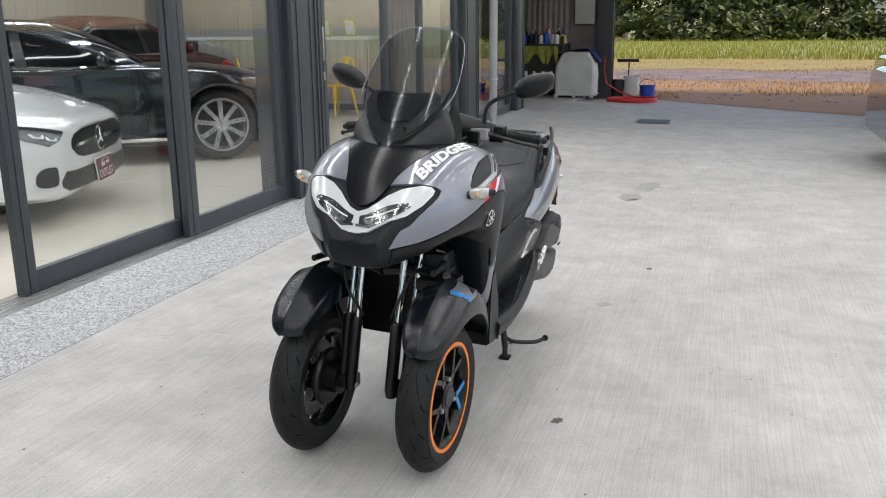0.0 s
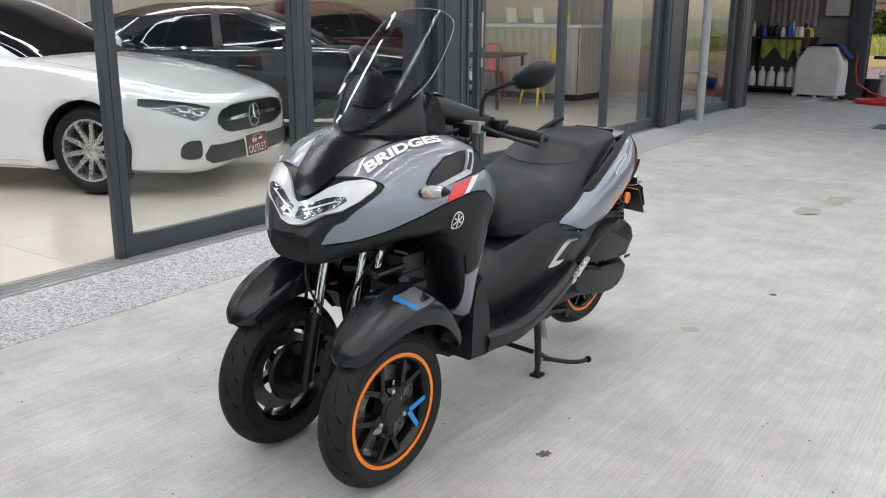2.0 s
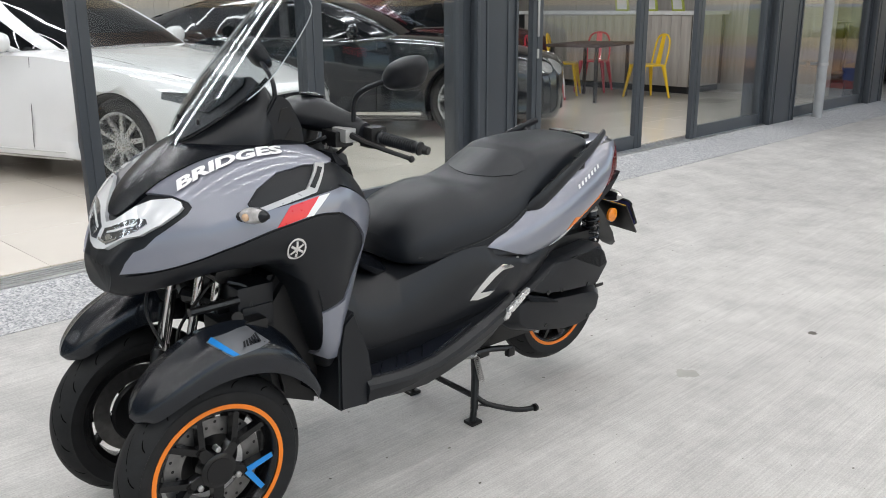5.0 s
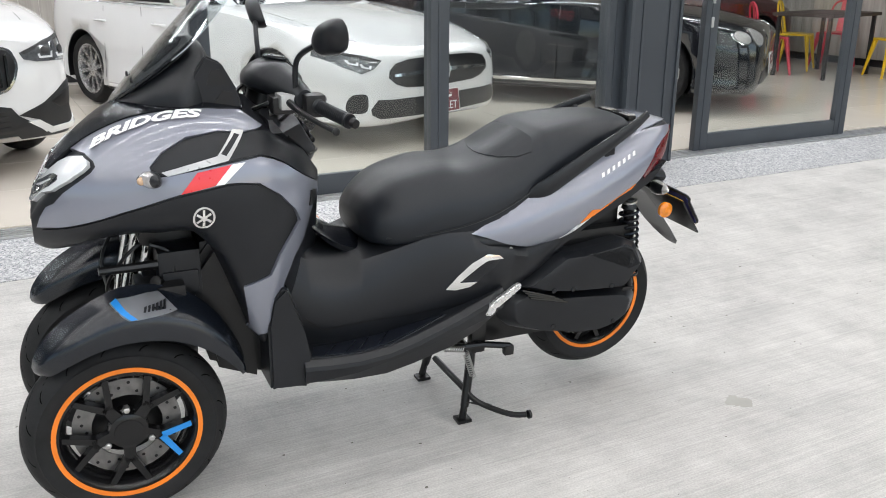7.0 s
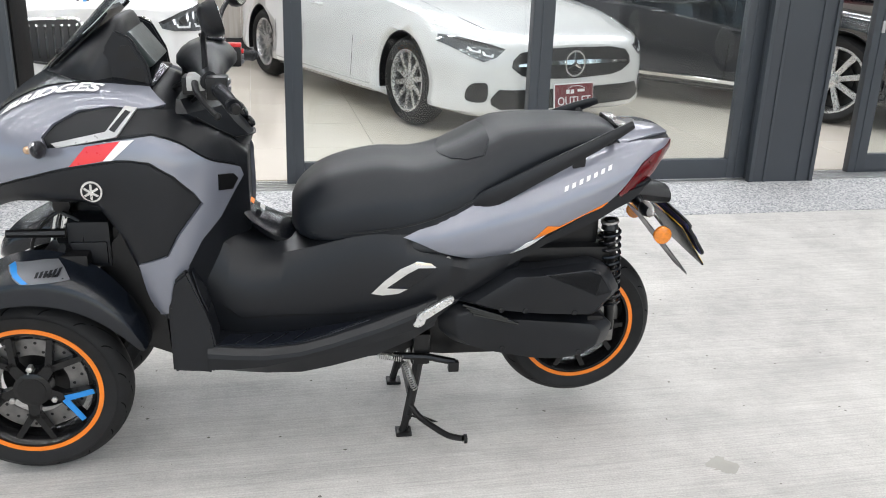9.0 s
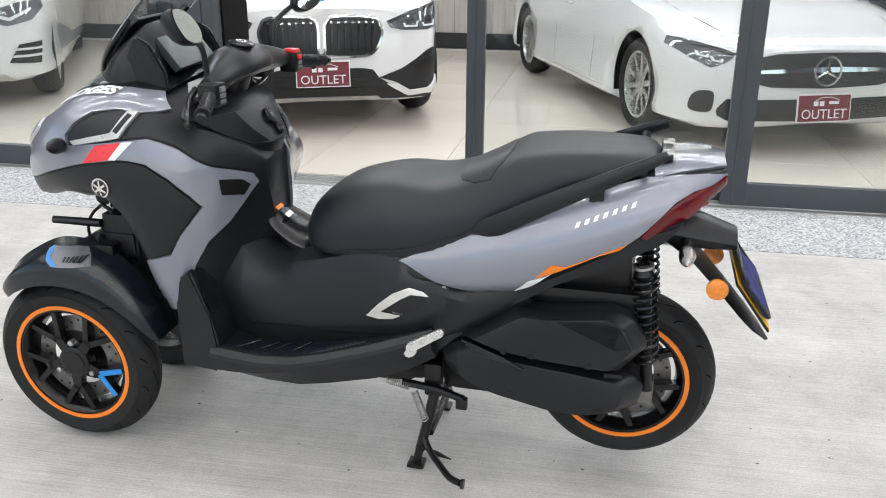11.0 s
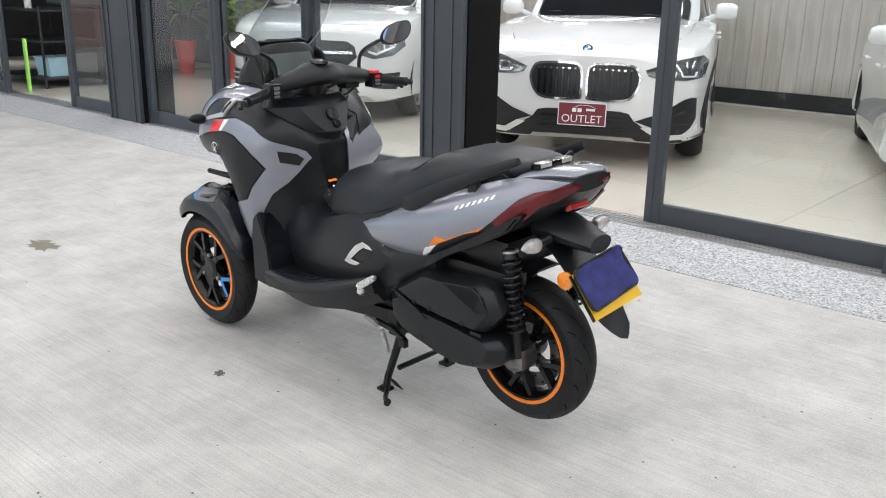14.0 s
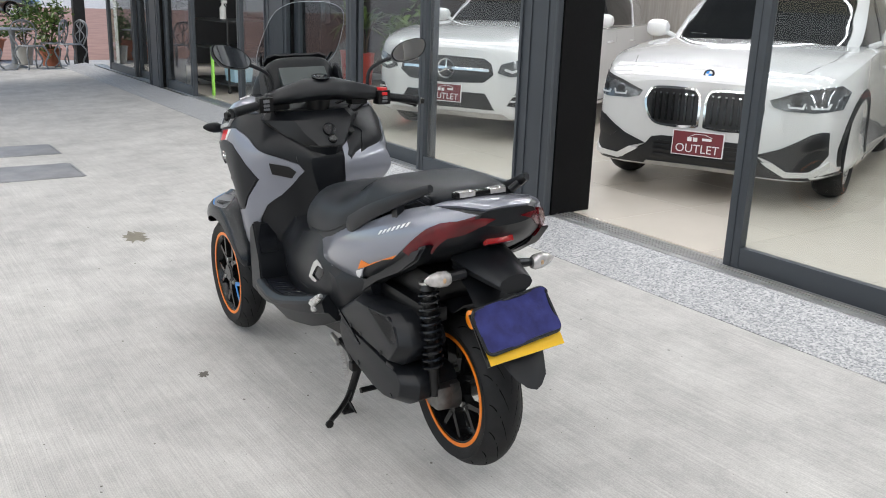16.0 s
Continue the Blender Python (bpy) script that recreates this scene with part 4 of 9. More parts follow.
part("meter_cowl", bm, M_MATTE, scooter, "black cowl behind the windscreen")


def screen_sheet(outline, back, thick, step=0.03):
    """A curved plate lying behind the windscreen."""
    bm = flat_patch(outline, step)
    for v in bm.verts:
        v.co = screen_point(v.co.x, v.co.y) - Vector((back, 0, back))
    ret = bmesh.ops.extrude_face_region(bm, geom=bm.faces[:])
    for e in ret["geom"]:
        if isinstance(e, bmesh.types.BMVert):
            e.co -= Vector((thick, 0, thick))
    return bm


half_g = [(0.012, 1.082), (0.06, 1.112), (0.105, 1.155), (0.135, 1.205), (0.128, 1.232), (0.095, 1.243), (0.06, 1.238)]
part("screen_garnish", screen_sheet(half_g + [(-y, z) for y, z in half_g[::-1]], 0.006, 0.006), M_MATTE, scooter, "matte black plate behind the screen's foot")
half_v = [(0.045, 1.150), (0.075, 1.178), (0.098, 1.220), (0.085, 1.236)]
part("meter_visor", screen_sheet(half_v + [(-y, z) for y, z in half_v[::-1]], 0.003, 0.004), M_SATIN, scooter, "satin black raised visor")
for s in (1, -1):
    rib = [(0.0, 1.070), (0.06, 1.104), (0.108, 1.150), (0.143, 1.205), (0.152, 1.240)]
    bm = bmesh.new()
    tube(bm, smooth_line([screen_point(s * y, z) - Vector((0.004, 0, 0.004)) for y, z in rib], 4), 0.0055, 8)
    part("garnish_rib", bm, M_SATIN, scooter, "satin black rib along the screen's foot")
for yy in (0.055, -0.055):
    bm = bmesh.new()
    lathe(bm, [(0.0, 0.0), (0.008, 0.0), (0.008, 0.004), (0.005, 0.006), (0.0, 0.006)], 12, "x", (screen_point(yy, 1.125).x + 0.004, yy, 1.127))
    part("screen_screw", bm, M_MECH, scooter, "dark screen screw")
bm = bmesh.new()
box(bm, -0.100, 0.100, -0.050, 0.050, -0.012, 0.012, 0.008, pose(1.256, 0, 1.140, 0, 0, -90) @ pose(0, 0, 0, 52, 0, 0))
part("instrument", bm, M_METER, scooter, "dark glass instrument panel")
for s in (1, -1):
    bm = bmesh.new()
    prism(bm, [(1.218, 1.050), (1.226, 1.110), (1.262, 1.178), (1.300, 1.196), (1.350, 1.120), (1.372, 1.050)], 0.150 * s, 0.166 * s)
    bmesh.ops.bevel(bm, geom=bm.edges[:], offset=0.005, segments=2, affect="EDGES")
    cheek_ob = part("cowl_side", bm, M_MATTE, scooter, "matte black cowl side")
    for o in ([(1.234, 1.070), (1.238, 1.104), (1.262, 1.108), (1.290, 1.072)], [(1.246, 1.122), (1.268, 1.162), (1.290, 1.158), (1.300, 1.124)]):
        bm = bmesh.new()
        prism(bm, o, 0.1655 * s, 0.1672 * s)
        part("cowl_opening", bm, M_MECH, cheek_ob, "dark opening in the cowl")

# handlebar
bm = bmesh.new()
rings = []
for y, x, z, rx, rz in ((-0.235, 1.070, 1.088, 0.024, 0.024), (-0.18, 1.075, 1.098, 0.034, 0.030), (-0.10, 1.090, 1.108, 0.050, 0.040), (-0.045, 1.10, 1.116, 0.074, 0.044), (0.045, 1.10, 1.116, 0.074, 0.044), (0.10, 1.090, 1.108, 0.050, 0.040), (0.18, 1.075, 1.098, 0.034, 0.030), (0.235, 1.070, 1.088, 0.024, 0.024)):
    rings.append([Vector((x + rx * math.cos(t) * (1 - 0.25 * math.sin(t)), y, z + rz * math.sin(t))) for t in (2 * math.pi * k / 16 for k in range(16))])
lines = [smooth_line([r[k] for r in rings], 3) for k in range(16)]
loft(bm, [[lines[k][j] for k in range(16)] for j in range(len(lines[0]))])
bar = part("handlebar", bm, M_MATTE, scooter, "matte black handlebar cover")
bm = bmesh.new()
lathe(bm, [(0.0, 0.0), (0.034, 0.0), (0.036, 0.006), (0.03, 0.010), (0.0, 0.011)], 28, "z")
bm.transform(pose(1.085, 0, 1.158, 0, -10, 0))
cap = part("badge_cap", bm, M_SATIN, bar, "round black cap")
bm = bmesh.new()
lathe(bm, [(0.009, 0.0105), (0.015, 0.0105), (0.015, 0.0125), (0.009, 0.0125)], 24, "z", closed=True)
bm.transform(pose(1.085, 0, 1.158, 0, -10, 0))
part("cap_ring", bm, M_CHROME, cap, "chrome ring")
bm = bmesh.new()
tube(bm, [(1.11, 0, 1.10), (1.135, 0, 1.02), (1.15, 0, 0.95)], [0.05, 0.045, 0.05], 14)
for s in (1, -1):
    tube(bm, smooth_line([(1.10, 0.17 * s, 1.085), (1.16, 0.14 * s, 1.06), (1.18, 0.08 * s, 1.03), (1.17, 0.05 * s, 0.97)], 4), 0.006, 6)
    tube(bm, smooth_line([(1.08, 0.20 * s, 1.07), (1.13, 0.17 * s, 1.02), (1.16, 0.10 * s, 1.01), (1.16, 0.06 * s, 0.96)], 4), 0.005, 6)
    box(bm, -0.03, 0.03, -0.035, 0.035, -0.025, 0.02, 0.01, pose(1.115, 0.165 * s, 1.070))
part("steering_neck", bm, M_MECH, bar, "black steering neck with cables")
for s in (1, -1):
    p0, p1 = Vector((1.065, 0.215 * s, 1.082)), Vector((1.000, 0.400 * s, 1.055))
    d = (p1 - p0).normalized()
    bm = bmesh.new()
    run, wide = [0.055, 0.058, 0.063], [0.019, 0.021, 0.0160]
    for k in range(14):
        c = 0.072 + 0.007 * k
        run += [c - 0.0020, c - 0.0014, c + 0.0014, c + 0.0020]
        wide += [0.0160, 0.0176, 0.0176, 0.0160]
    tube(bm, [p0 + d * t for t in run + [0.175, 0.180, 0.184]], wide + [0.0165, 0.0195, 0.0185], 16)
    part("grip", bm, M_MATTE, bar, "ribbed black rubber grip")
    bm = bmesh.new()
    tube(bm, [p1 - d * 0.004, p1 + d * 0.010], [0.013, 0.011], 12)
    part("bar_end", bm, M_MECH, bar)
    bm = bmesh.new()
    m = Matrix.Translation(p0 + d * 0.032)
    box(bm, -0.028, 0.024, -0.030, 0.026, -0.032, 0.026, 0.010, m)
    sw = part("switch_box", bm, M_MECH, bar, "black switch box")
    for k, (dx, dz, sz) in enumerate(((-0.030, 0.012, 0.006), (-0.030, -0.004, 0.005), (-0.030, -0.018, 0.004))):
        bm = bmesh.new()
        box(bm, dx - 0.004, dx + 0.004, -0.012, 0.010, dz - sz, dz + sz, 0.002, m)
        part("button", bm, M_RED if (s < 0 and k == 0) else M_GREYFILM, sw, "red stop button" if (s < 0 and k == 0) else "grey switch")
    if s < 0:
        bm = bmesh.new()
        box(bm, -0.028, 0.012, -0.014, 0.016, 0.024, 0.036, 0.005, m)
        part("kill_switch", bm, M_RED, sw, "red kill switch")
    # lever, perch and cable
    bm = bmesh.new()
    tube(bm, [p0 + Vector((0.045, 0.0, 0.0)), p0 + d * 0.06 + Vector((0.055, 0, -0.006)), p0 + d * 0.13 + Vector((0.050, 0, -0.014)), p0 + d * 0.185 + Vector((0.040, 0, -0.020))], [0.010, 0.008, 0.0065, 0.0065], 8)
    bmesh.ops.create_uvsphere(bm, u_segments=10, v_segments=8, radius=0.0095, matrix=Matrix.Translation(p0 + d * 0.19 + Vector((0.039, 0, -0.021))))
    part("brake_lever", bm, M_MECH, bar, "black brake lever")
    bm = bmesh.new()
    box(bm, 0.02, 0.065, -0.045, 0.02, -0.022, 0.016, 0.008, Matrix.Translation(p0 + Vector((0, -0.01 * s, 0.0))))
    tube(bm, [p0 + Vector((0.05, -0.03 * s, 0)), p0 + Vector((0.075, -0.06 * s, -0.03)), p0 + Vector((0.06, -0.11 * s, -0.09))], 0.006, 6)
    part("lever_perch", bm, M_ALU if s > 0 else M_MECH, bar, "lever perch with its hose")
    # mirror
    bm = bmesh.new()
    tube(bm, smooth_line([(1.085, 0.200 * s, 1.10), (1.085, 0.205 * s, 1.165), (1.080, 0.235 * s, 1.198), (1.065, 0.30 * s, 1.226), (1.055, 0.325 * s, 1.230)], 3), 0.0075, 8)
    mir = part("mirror_stem", bm, M_MATTE, bar, "black mirror stem")
    shape = [(-0.068, -0.030), (-0.045, -0.045), (0.0, -0.046), (0.045, -0.036), (0.070, -0.008), (0.074, 0.022), (0.055, 0.038), (0.0, 0.036), (-0.045, 0.020), (-0.070, -0.008)]
    shp = [(p.x, p.y) for p in smooth_line([Vector((u, v, 0)) for u, v in shape], 3, True)]
    mm = Matrix.Translation((1.044, 0.362 * s, 1.256)) @ pose(0, 0, 0, 0, 17, 12 * s)
    def ring(x, k):
        return [mm @ Vector((x, u * k * s, v * k + 0.10 * u * 1.0)) for u, v in shp]
    bm = bmesh.new()
    loft(bm, [ring(-0.010, 0.97), ring(-0.012, 1.0), ring(0.0, 1.02), ring(0.014, 0.93), ring(0.026, 0.70), ring(0.031, 0.35)])
    head = part("mirror_shell", bm, M_MATTE, mir, "matte black mirror shell")
    bm = bmesh.new()
    loft(bm, [ring(-0.0125, 0.93), ring(-0.0132, 0.93)])
    part("mirror_glass", bm, M_MIRROR, mir, "mirror glass", 0)
    # front indicator
    bm = bmesh.new()
    tube(bm, [(1.485, 0.262 * s, 0.925), (1.478, 0.292 * s, 0.932)], [0.020, 0.013], 10)
    ind = part("indicator", bm, M_MATTE, scooter, "front indicator on a black stalk")
    bm = bmesh.new()
    rings = []
    for u, r1, r2 in ((0.0, 0.016, 0.020), (0.012, 0.021, 0.026), (0.035, 0.021, 0.027), (0.060, 0.014, 0.020), (0.078, 0.004, 0.007)):
        rings.append([Vector((1.475 - u * 0.25 + r1 * math.cos(t), (0.290 + u) * s, 0.934 + u * 0.12 + r2 * math.sin(t) * 0.8)) for t in (2 * math.pi * k / 14 for k in range(14))])
    loft(bm, rings)
    for f in bm.faces:
        f.material_index = 1 if f.calc_center_median().x < 1.468 else 0
    part("indicator_lens", bm, [M_CLEAR, M_MATTE], ind, "clear lens over a pale amber bulb")
    bm = bmesh.new()
    bmesh.ops.create_uvsphere(bm, u_segments=10, v_segments=8, radius=0.010, matrix=Matrix.Translation((1.489, 0.318 * s, 0.936)))
    part("bulb", bm, M_BULB, ind, "pale amber bulb")

# suspension between the front wheels
for s in (1, -1):
    for y, x0 in ((0.075, 1.595), (0.118, 1.565)):
        bm = bmesh.new()
        tube(bm, [(x0 - 0.10, y * s, 0.74), (x0 - 0.035, y * s, 0.46)], 0.0125, 14)
        part("fork_tube", bm, M_CHROME, scooter, "chrome fork tube")
        bm = bmesh.new()
        tube(bm, [(x0 - 0.036, y * s, 0.485), (x0 - 0.030, y * s, 0.475), (x0 + 0.012, y * s, 0.27), (x0 + 0.014, y * s, 0.24)], [0.018, 0.021, 0.021, 0.016], 14)
        part("fork_leg", bm, M_MECH, scooter, "black fork leg")
    bm = bmesh.new()
    box(bm, 1.545, 1.60, 0.112 * s - 0.045, 0.112 * s + 0.045, 0.235, 0.285, 0.012)
    lathe(bm, [(0.0, -0.03), (0.055, -0.03), (0.055, 0.03), (0.0, 0.03)], 24, "y", (1.575, 0.155 * s, 0.262))
    lathe(bm, [(0.0, -0.012), (0.096, -0.012), (0.102, 0.0), (0.096, 0.012), (0.0, 0.012)], 40, "y", (1.575, 0.178 * s, 0.262))
    part("axle_carrier", bm, M_MECH, scooter, "black axle carrier")
    bm = bmesh.new()
    lathe(bm, [(0.0, -0.008), (0.010, -0.008), (0.010, 0.008), (0.0, 0.008)], 6, "x", (1.605, 0.062 * s, 0.262))
    part("axle_bolt", bm, M_STEEL, scooter, "bright bolt")
    bm = bmesh.new()
    box(bm, -0.028, 0.028, 0.148 * s - 0.022, 0.148 * s + 0.022, -0.055, 0.055, 0.012, pose(1.475, 0, 0.315, 0, -28, 0))
    lathe(bm, [(0.0, -0.030), (0.017, -0.030), (0.017, 0.030), (0.0, 0.030)], 14, "y", (1.470, 0.145 * s, 0.335))
    part("brake_caliper", bm, M_MECH, scooter)
    for z in (0.655, 0.745):
        bm = bmesh.new()
        tube(bm, [(1.50, 0.0, z), (1.485, 0.06 * s, z + 0.004), (1.475, 0.155 * s, z - 0.002)], [0.026, 0.018, 0.022], 10)
        part("link_arm", bm, M_MECH, scooter, "black tilting arm")
    bm = bmesh.new()
    tube(bm, smooth_line([(1.47, 0.17 * s, 0.73), (1.42, 0.19 * s, 0.70), (1.44, 0.20 * s, 0.60), (1.52, 0.17 * s, 0.50), (1.50, 0.12 * s, 0.36)], 4), 0.006, 6)
    tube(bm, smooth_line([(1.45, 0.10 * s, 0.74), (1.53, 0.13 * s, 0.69), (1.58, 0.10 * s, 0.60), (1.56, 0.05 * s, 0.50)], 4), 0.005, 6)
    tube(bm, [(1.46, 0.20 * s, 0.685), (1.60, 0.215 * s, 0.690)], [0.013, 0.011], 8)
    part("brake_hose", bm, M_MECH, scooter, "black hoses and stay")
bm = bmesh.new()
box(bm, 1.27, 1.35, -0.16, 0.16, 0.40, 0.72, 0.02)
box(bm, 1.35, 1.47, -0.10, 0.10, 0.62, 0.74, 0.03)
radiator = part("radiator", bm, M_MECH, scooter, "black finned radiator")
for k in range(14):
    bm = bmesh.new()
    box(bm, 1.348, 1.356, -0.14, 0.14, 0.43 + 0.02 * k, 0.436 + 0.02 * k)
    part("radiator_fin", bm, M_MATTE, radiator)
bm = bmesh.new()
box(bm, 1.35, 1.46, 0.10, 0.20, 0.585, 0.715, 0.02)
box(bm, 1.36, 1.45, 0.198, 0.206, 0.60, 0.66, 0.006)
part("side_box", bm, M_MATTE, scooter, "black actuator box")
bm = bmesh.new()
prism(bm, [(1.34, 0.36), (1.40, 0.62), (1.30, 0.75), (1.22, 0.70), (1.20, 0.30)], -0.19, 0.19)
bmesh.ops.bevel(bm, geom=bm.edges[:], offset=0.02, segments=2, affect="EDGES")
part("inner_guard", bm, M_MECH, scooter, "black inner splash guard")

# centre body, footboards
centre = [
    (1.14, [(0, 0.30), (0.15, 0.31), (0.165, 0.44), (0.175, 0.55), (0.12, 0.68), (0, 0.72)]),
    (1.06, [(0, 0.27), (0.16, 0.30), (0.184, 0.42), (0.190, 0.52), (0.135, 0.622), (0, 0.665)]),
    (0.97, [(0, 0.25), (0.17, 0.30), (0.200, 0.41), (0.206, 0.515), (0.150, 0.597), (0, 0.635)]),
    (0.86, [(0, 0.25), (0.18, 0.31), (0.216, 0.42), (0.222, 0.545), (0.180, 0.622), (0, 0.640)]),
    (0.76, [(0, 0.25), (0.19, 0.33), (0.228, 0.44), (0.236, 0.570), (0.200, 0.652), (0, 0.68)]),
    (0.65, [(0, 0.28), (0.20, 0.36), (0.236, 0.45), (0.246, 0.606), (0.212, 0.682), (0, 0.71)]),
    (0.55, [(0, 0.30), (0.20, 0.38), (0.246, 0.46), (0.256, 0.608), (0.222, 0.664), (0, 0.72)]),
    (0.46, [(0, 0.36), (0.19, 0.42), (0.242, 0.50), (0.260, 0.596), (0.226, 0.640), (0, 0.73)]),
    (0.37, [(0, 0.42), (0.18, 0.46), (0.238, 0.53), (0.250, 0.580), (0.222, 0.622), (0, 0.74)]),
    (0.25, [(0, 0.50), (0.15, 0.53), (0.20, 0.57), (0.21, 0.61), (0.19, 0.66), (0, 0.75)]),
]
bm = hull(centre, 6, 1)
centre_bv = tree(bm, 0)
part("centre_body", bm, M_MATTE, scooter, "matte black tunnel and creased side covers", 48)
for s in (1, -1):
    part("cover_seam", patch(centre_bv, [(1.075, 0.462), (1.03, 0.425), (0.90, 0.440), (0.75, 0.447), (0.60, 0.462), (0.60, 0.458), (0.75, 0.443), (0.90, 0.436), (1.03, 0.421), (1.08, 0.459)], "y", s, 0.0012, 0.001, 0.03), M_MECH, scooter, "dark seam round the side cover")
    chrome_c = [(0.672, 0.512), (0.634, 0.552), (0.594, 0.587), (0.550, 0.609), (0.512, 0.604), (0.496, 0.591), (0.545, 0.590), (0.572, 0.574), (0.630, 0.529), (0.574, 0.527), (0.598, 0.513), (0.640, 0.507)]
    part("trim_recess", patch(centre_bv, [(0.634, 0.532), (0.572, 0.580), (0.545, 0.594), (0.498, 0.592), (0.516, 0.566), (0.572, 0.524)], "y", s, 0.0015, 0.002, 0.02), M_SATIN, scooter, "darker recess inside the hook trim")
    part("trim_hook", patch(centre_bv, chrome_c, "y", s, 0.008, 0.010, 0.009), M_CHROME, scooter, "chrome hook-shaped trim")
    bm = bmesh.new()
    lathe(bm, [(0.0, 0.0), (0.006, 0.0), (0.006, 0.003), (0.0, 0.003)], 10, "y", (0.462, 0.244 * s if s > 0 else -0.247, 0.612))
    part("cover_screw", bm, M_STEEL, scooter)
    rail = [(0.53, 0.470), (0.435, 0.545), (0.365, 0.598), (0.25, 0.615), (0.10, 0.715), (-0.02, 0.790), (-0.115, 0.828), (-0.06, 0.762), (0.04, 0.706), (0.184, 0.637), (0.30, 0.574), (0.415, 0.478), (0.505, 0.395), (0.545, 0.42)]
    bm = bmesh.new()
    prism(bm, rail, 0.165 * s, 0.218 * s)
    bmesh.ops.bevel(bm, geom=bm.edges[:], offset=0.008, segments=2, affect="EDGES")
    part("tail_rail", bm, M_MATTE, scooter, "matte black rail under the tail")
    # footboard: a tray with a hard outer edge and a trim strip below
    keys = [(1.112, 0.296, 0.386, 0.318, 0.300), (1.04, 0.303, 0.382, 0.321, 0.292), (0.96, 0.309, 0.381, 0.330, 0.287), (0.865, 0.312, 0.391, 0.350, 0.287), (0.78, 0.310, 0.412, 0.366, 0.302), (0.65, 0.300, 0.450, 0.393, 0.329), (0.56, 0.288, 0.480, 0.416, 0.362), (0.49, 0.272, 0.500, 0.437, 0.398)]
    rings = []
    for x, y1, zt, zc, zb in keys:
        rings.append([Vector((x, y * s, z)) for y, z in ((0.13, zb), (y1 - 0.048, zb), (y1 - 0.018, zc - 0.004), (y1 - 0.004, zc), (y1 + 0.004, zt - 0.028), (y1 + 0.001, zt - 0.016), (y1 - 0.014, zt - 0.002), (y1 - 0.022, zt), (y1 - 0.030, zt - 0.006), (0.13, zt - 0.006))])
    bm = bmesh.new()
    loft(bm, rings)
    board_bv = tree(bm, 0)
    board = part("footboard", bm, M_MATTE, scooter, "matte black footboard with a hard edge", 22)
    mat_o = [(1.088, 0.272 * s), (1.060, 0.200 * s), (0.88, 0.196 * s), (0.77, 0.222 * s), (0.675, 0.255 * s), (0.79, 0.272 * s), (0.87, 0.283 * s), (0.97, 0.280 * s)]
    part("rubber_mat", patch(board_bv, mat_o, "z", 1, 0.002, 0.003, 0.03), mat("footboard_rubber", (0.010, 0.013, 0.022), 0.42, 0, 0.1, 20, 0.2, 300), board, "dark rubber foot mat")
    def on_board(x, y, up):
        h = board_bv.ray_cast(Vector((x, y * s, 2)), Vector((0, 0, -1)))[0]
        return (h if h else Vector((x, y * s, 0.378))) + Vector((0, 0, up))
    for x in (1.045, 0.985, 0.945, 0.885):
        bm = bmesh.new()
        tube(bm, [on_board(x, 0.262, 0.0035), on_board(x - 0.045, 0.212, 0.0035)], 0.0016, 6)
        part("mat_rib", bm, M_FENDER, board, "fine raised rib of the mat")
    bm = bmesh.new()
    tube(bm, [on_board(x, y, 0.0035) for x, y in ((1.085, 0.268), (0.97, 0.276), (0.87, 0.279), (0.79, 0.268), (0.685, 0.254))], 0.0016, 6)
    part("mat_rib", bm, M_FENDER, board, "fine raised edge of the mat")
    bm = bmesh.new()
    prism(bm, [(1.205, 0.310), (1.205, 0.50), (1.190, 0.575), (1.152, 0.606), (1.106, 0.468), (1.088, 0.386), (1.100, 0.302), (1.155, 0.322)], 0.10 * s, 0.286 * s)
    bmesh.ops.bevel(bm, geom=bm.edges[:], offset=0.007, segments=2, affect="EDGES")
    toe = part("toe_board", bm, M_MATTE, scooter, "matte black faceted toe board", 22)
    bm = bmesh.new()
    quad = [Vector((1.1445, y * s, 0.592)) for y in (0.196, 0.255)] + [Vector((1.126, 0.274 * s, 0.533)), Vector((1.1085, 0.270 * s, 0.482)), Vector((1.1085, 0.200 * s, 0.482))]
    away = Vector((-0.948, 0, 0.318))
    loft(bm, [[q + away * 0.0005 for q in quad], [q + away * 0.0035 for q in quad]])
    part("toe_pad", bm, M_SATIN, toe, "smooth dark pad on the toe board")
    # passenger peg
    bm = bmesh.new()
    prism(bm, [(0.553, 0.458), (0.540, 0.474), (0.462, 0.521), (0.449, 0.517), (0.452, 0.503), (0.525, 0.453)], 0.286 * s, 0.302 * s)
    bmesh.ops.bevel(bm, geom=bm.edges[:], offset=0.003, segments=2, affect="EDGES")
    peg = part("passenger_peg", bm, M_PEG, scooter, "bright silver folded passenger peg")
    bm = bmesh.new()
    prism(bm, [(0.560, 0.428), (0.552, 0.466), (0.528, 0.468), (0.524, 0.440), (0.540, 0.424)], 0.274 * s, 0.292 * s)
    bmesh.ops.bevel(bm, geom=bm.edges[:], offset=0.004, segments=2, affect="EDGES")
    part("peg_knuckle", bm, M_PEG, peg, "silver knuckle of the peg")
bm = bmesh.new()
prism(bm, [(1.10, 0.235), (1.12, 0.30), (0.55, 0.33), (0.50, 0.29), (0.58, 0.245), (0.92, 0.228)], -0.12, 0.12)
bmesh.ops.bevel(bm, geom=bm.edges[:], offset=0.02, segments=2, affect="EDGES")
part("belly_pan", bm, M_MECH, scooter, "black underbody")
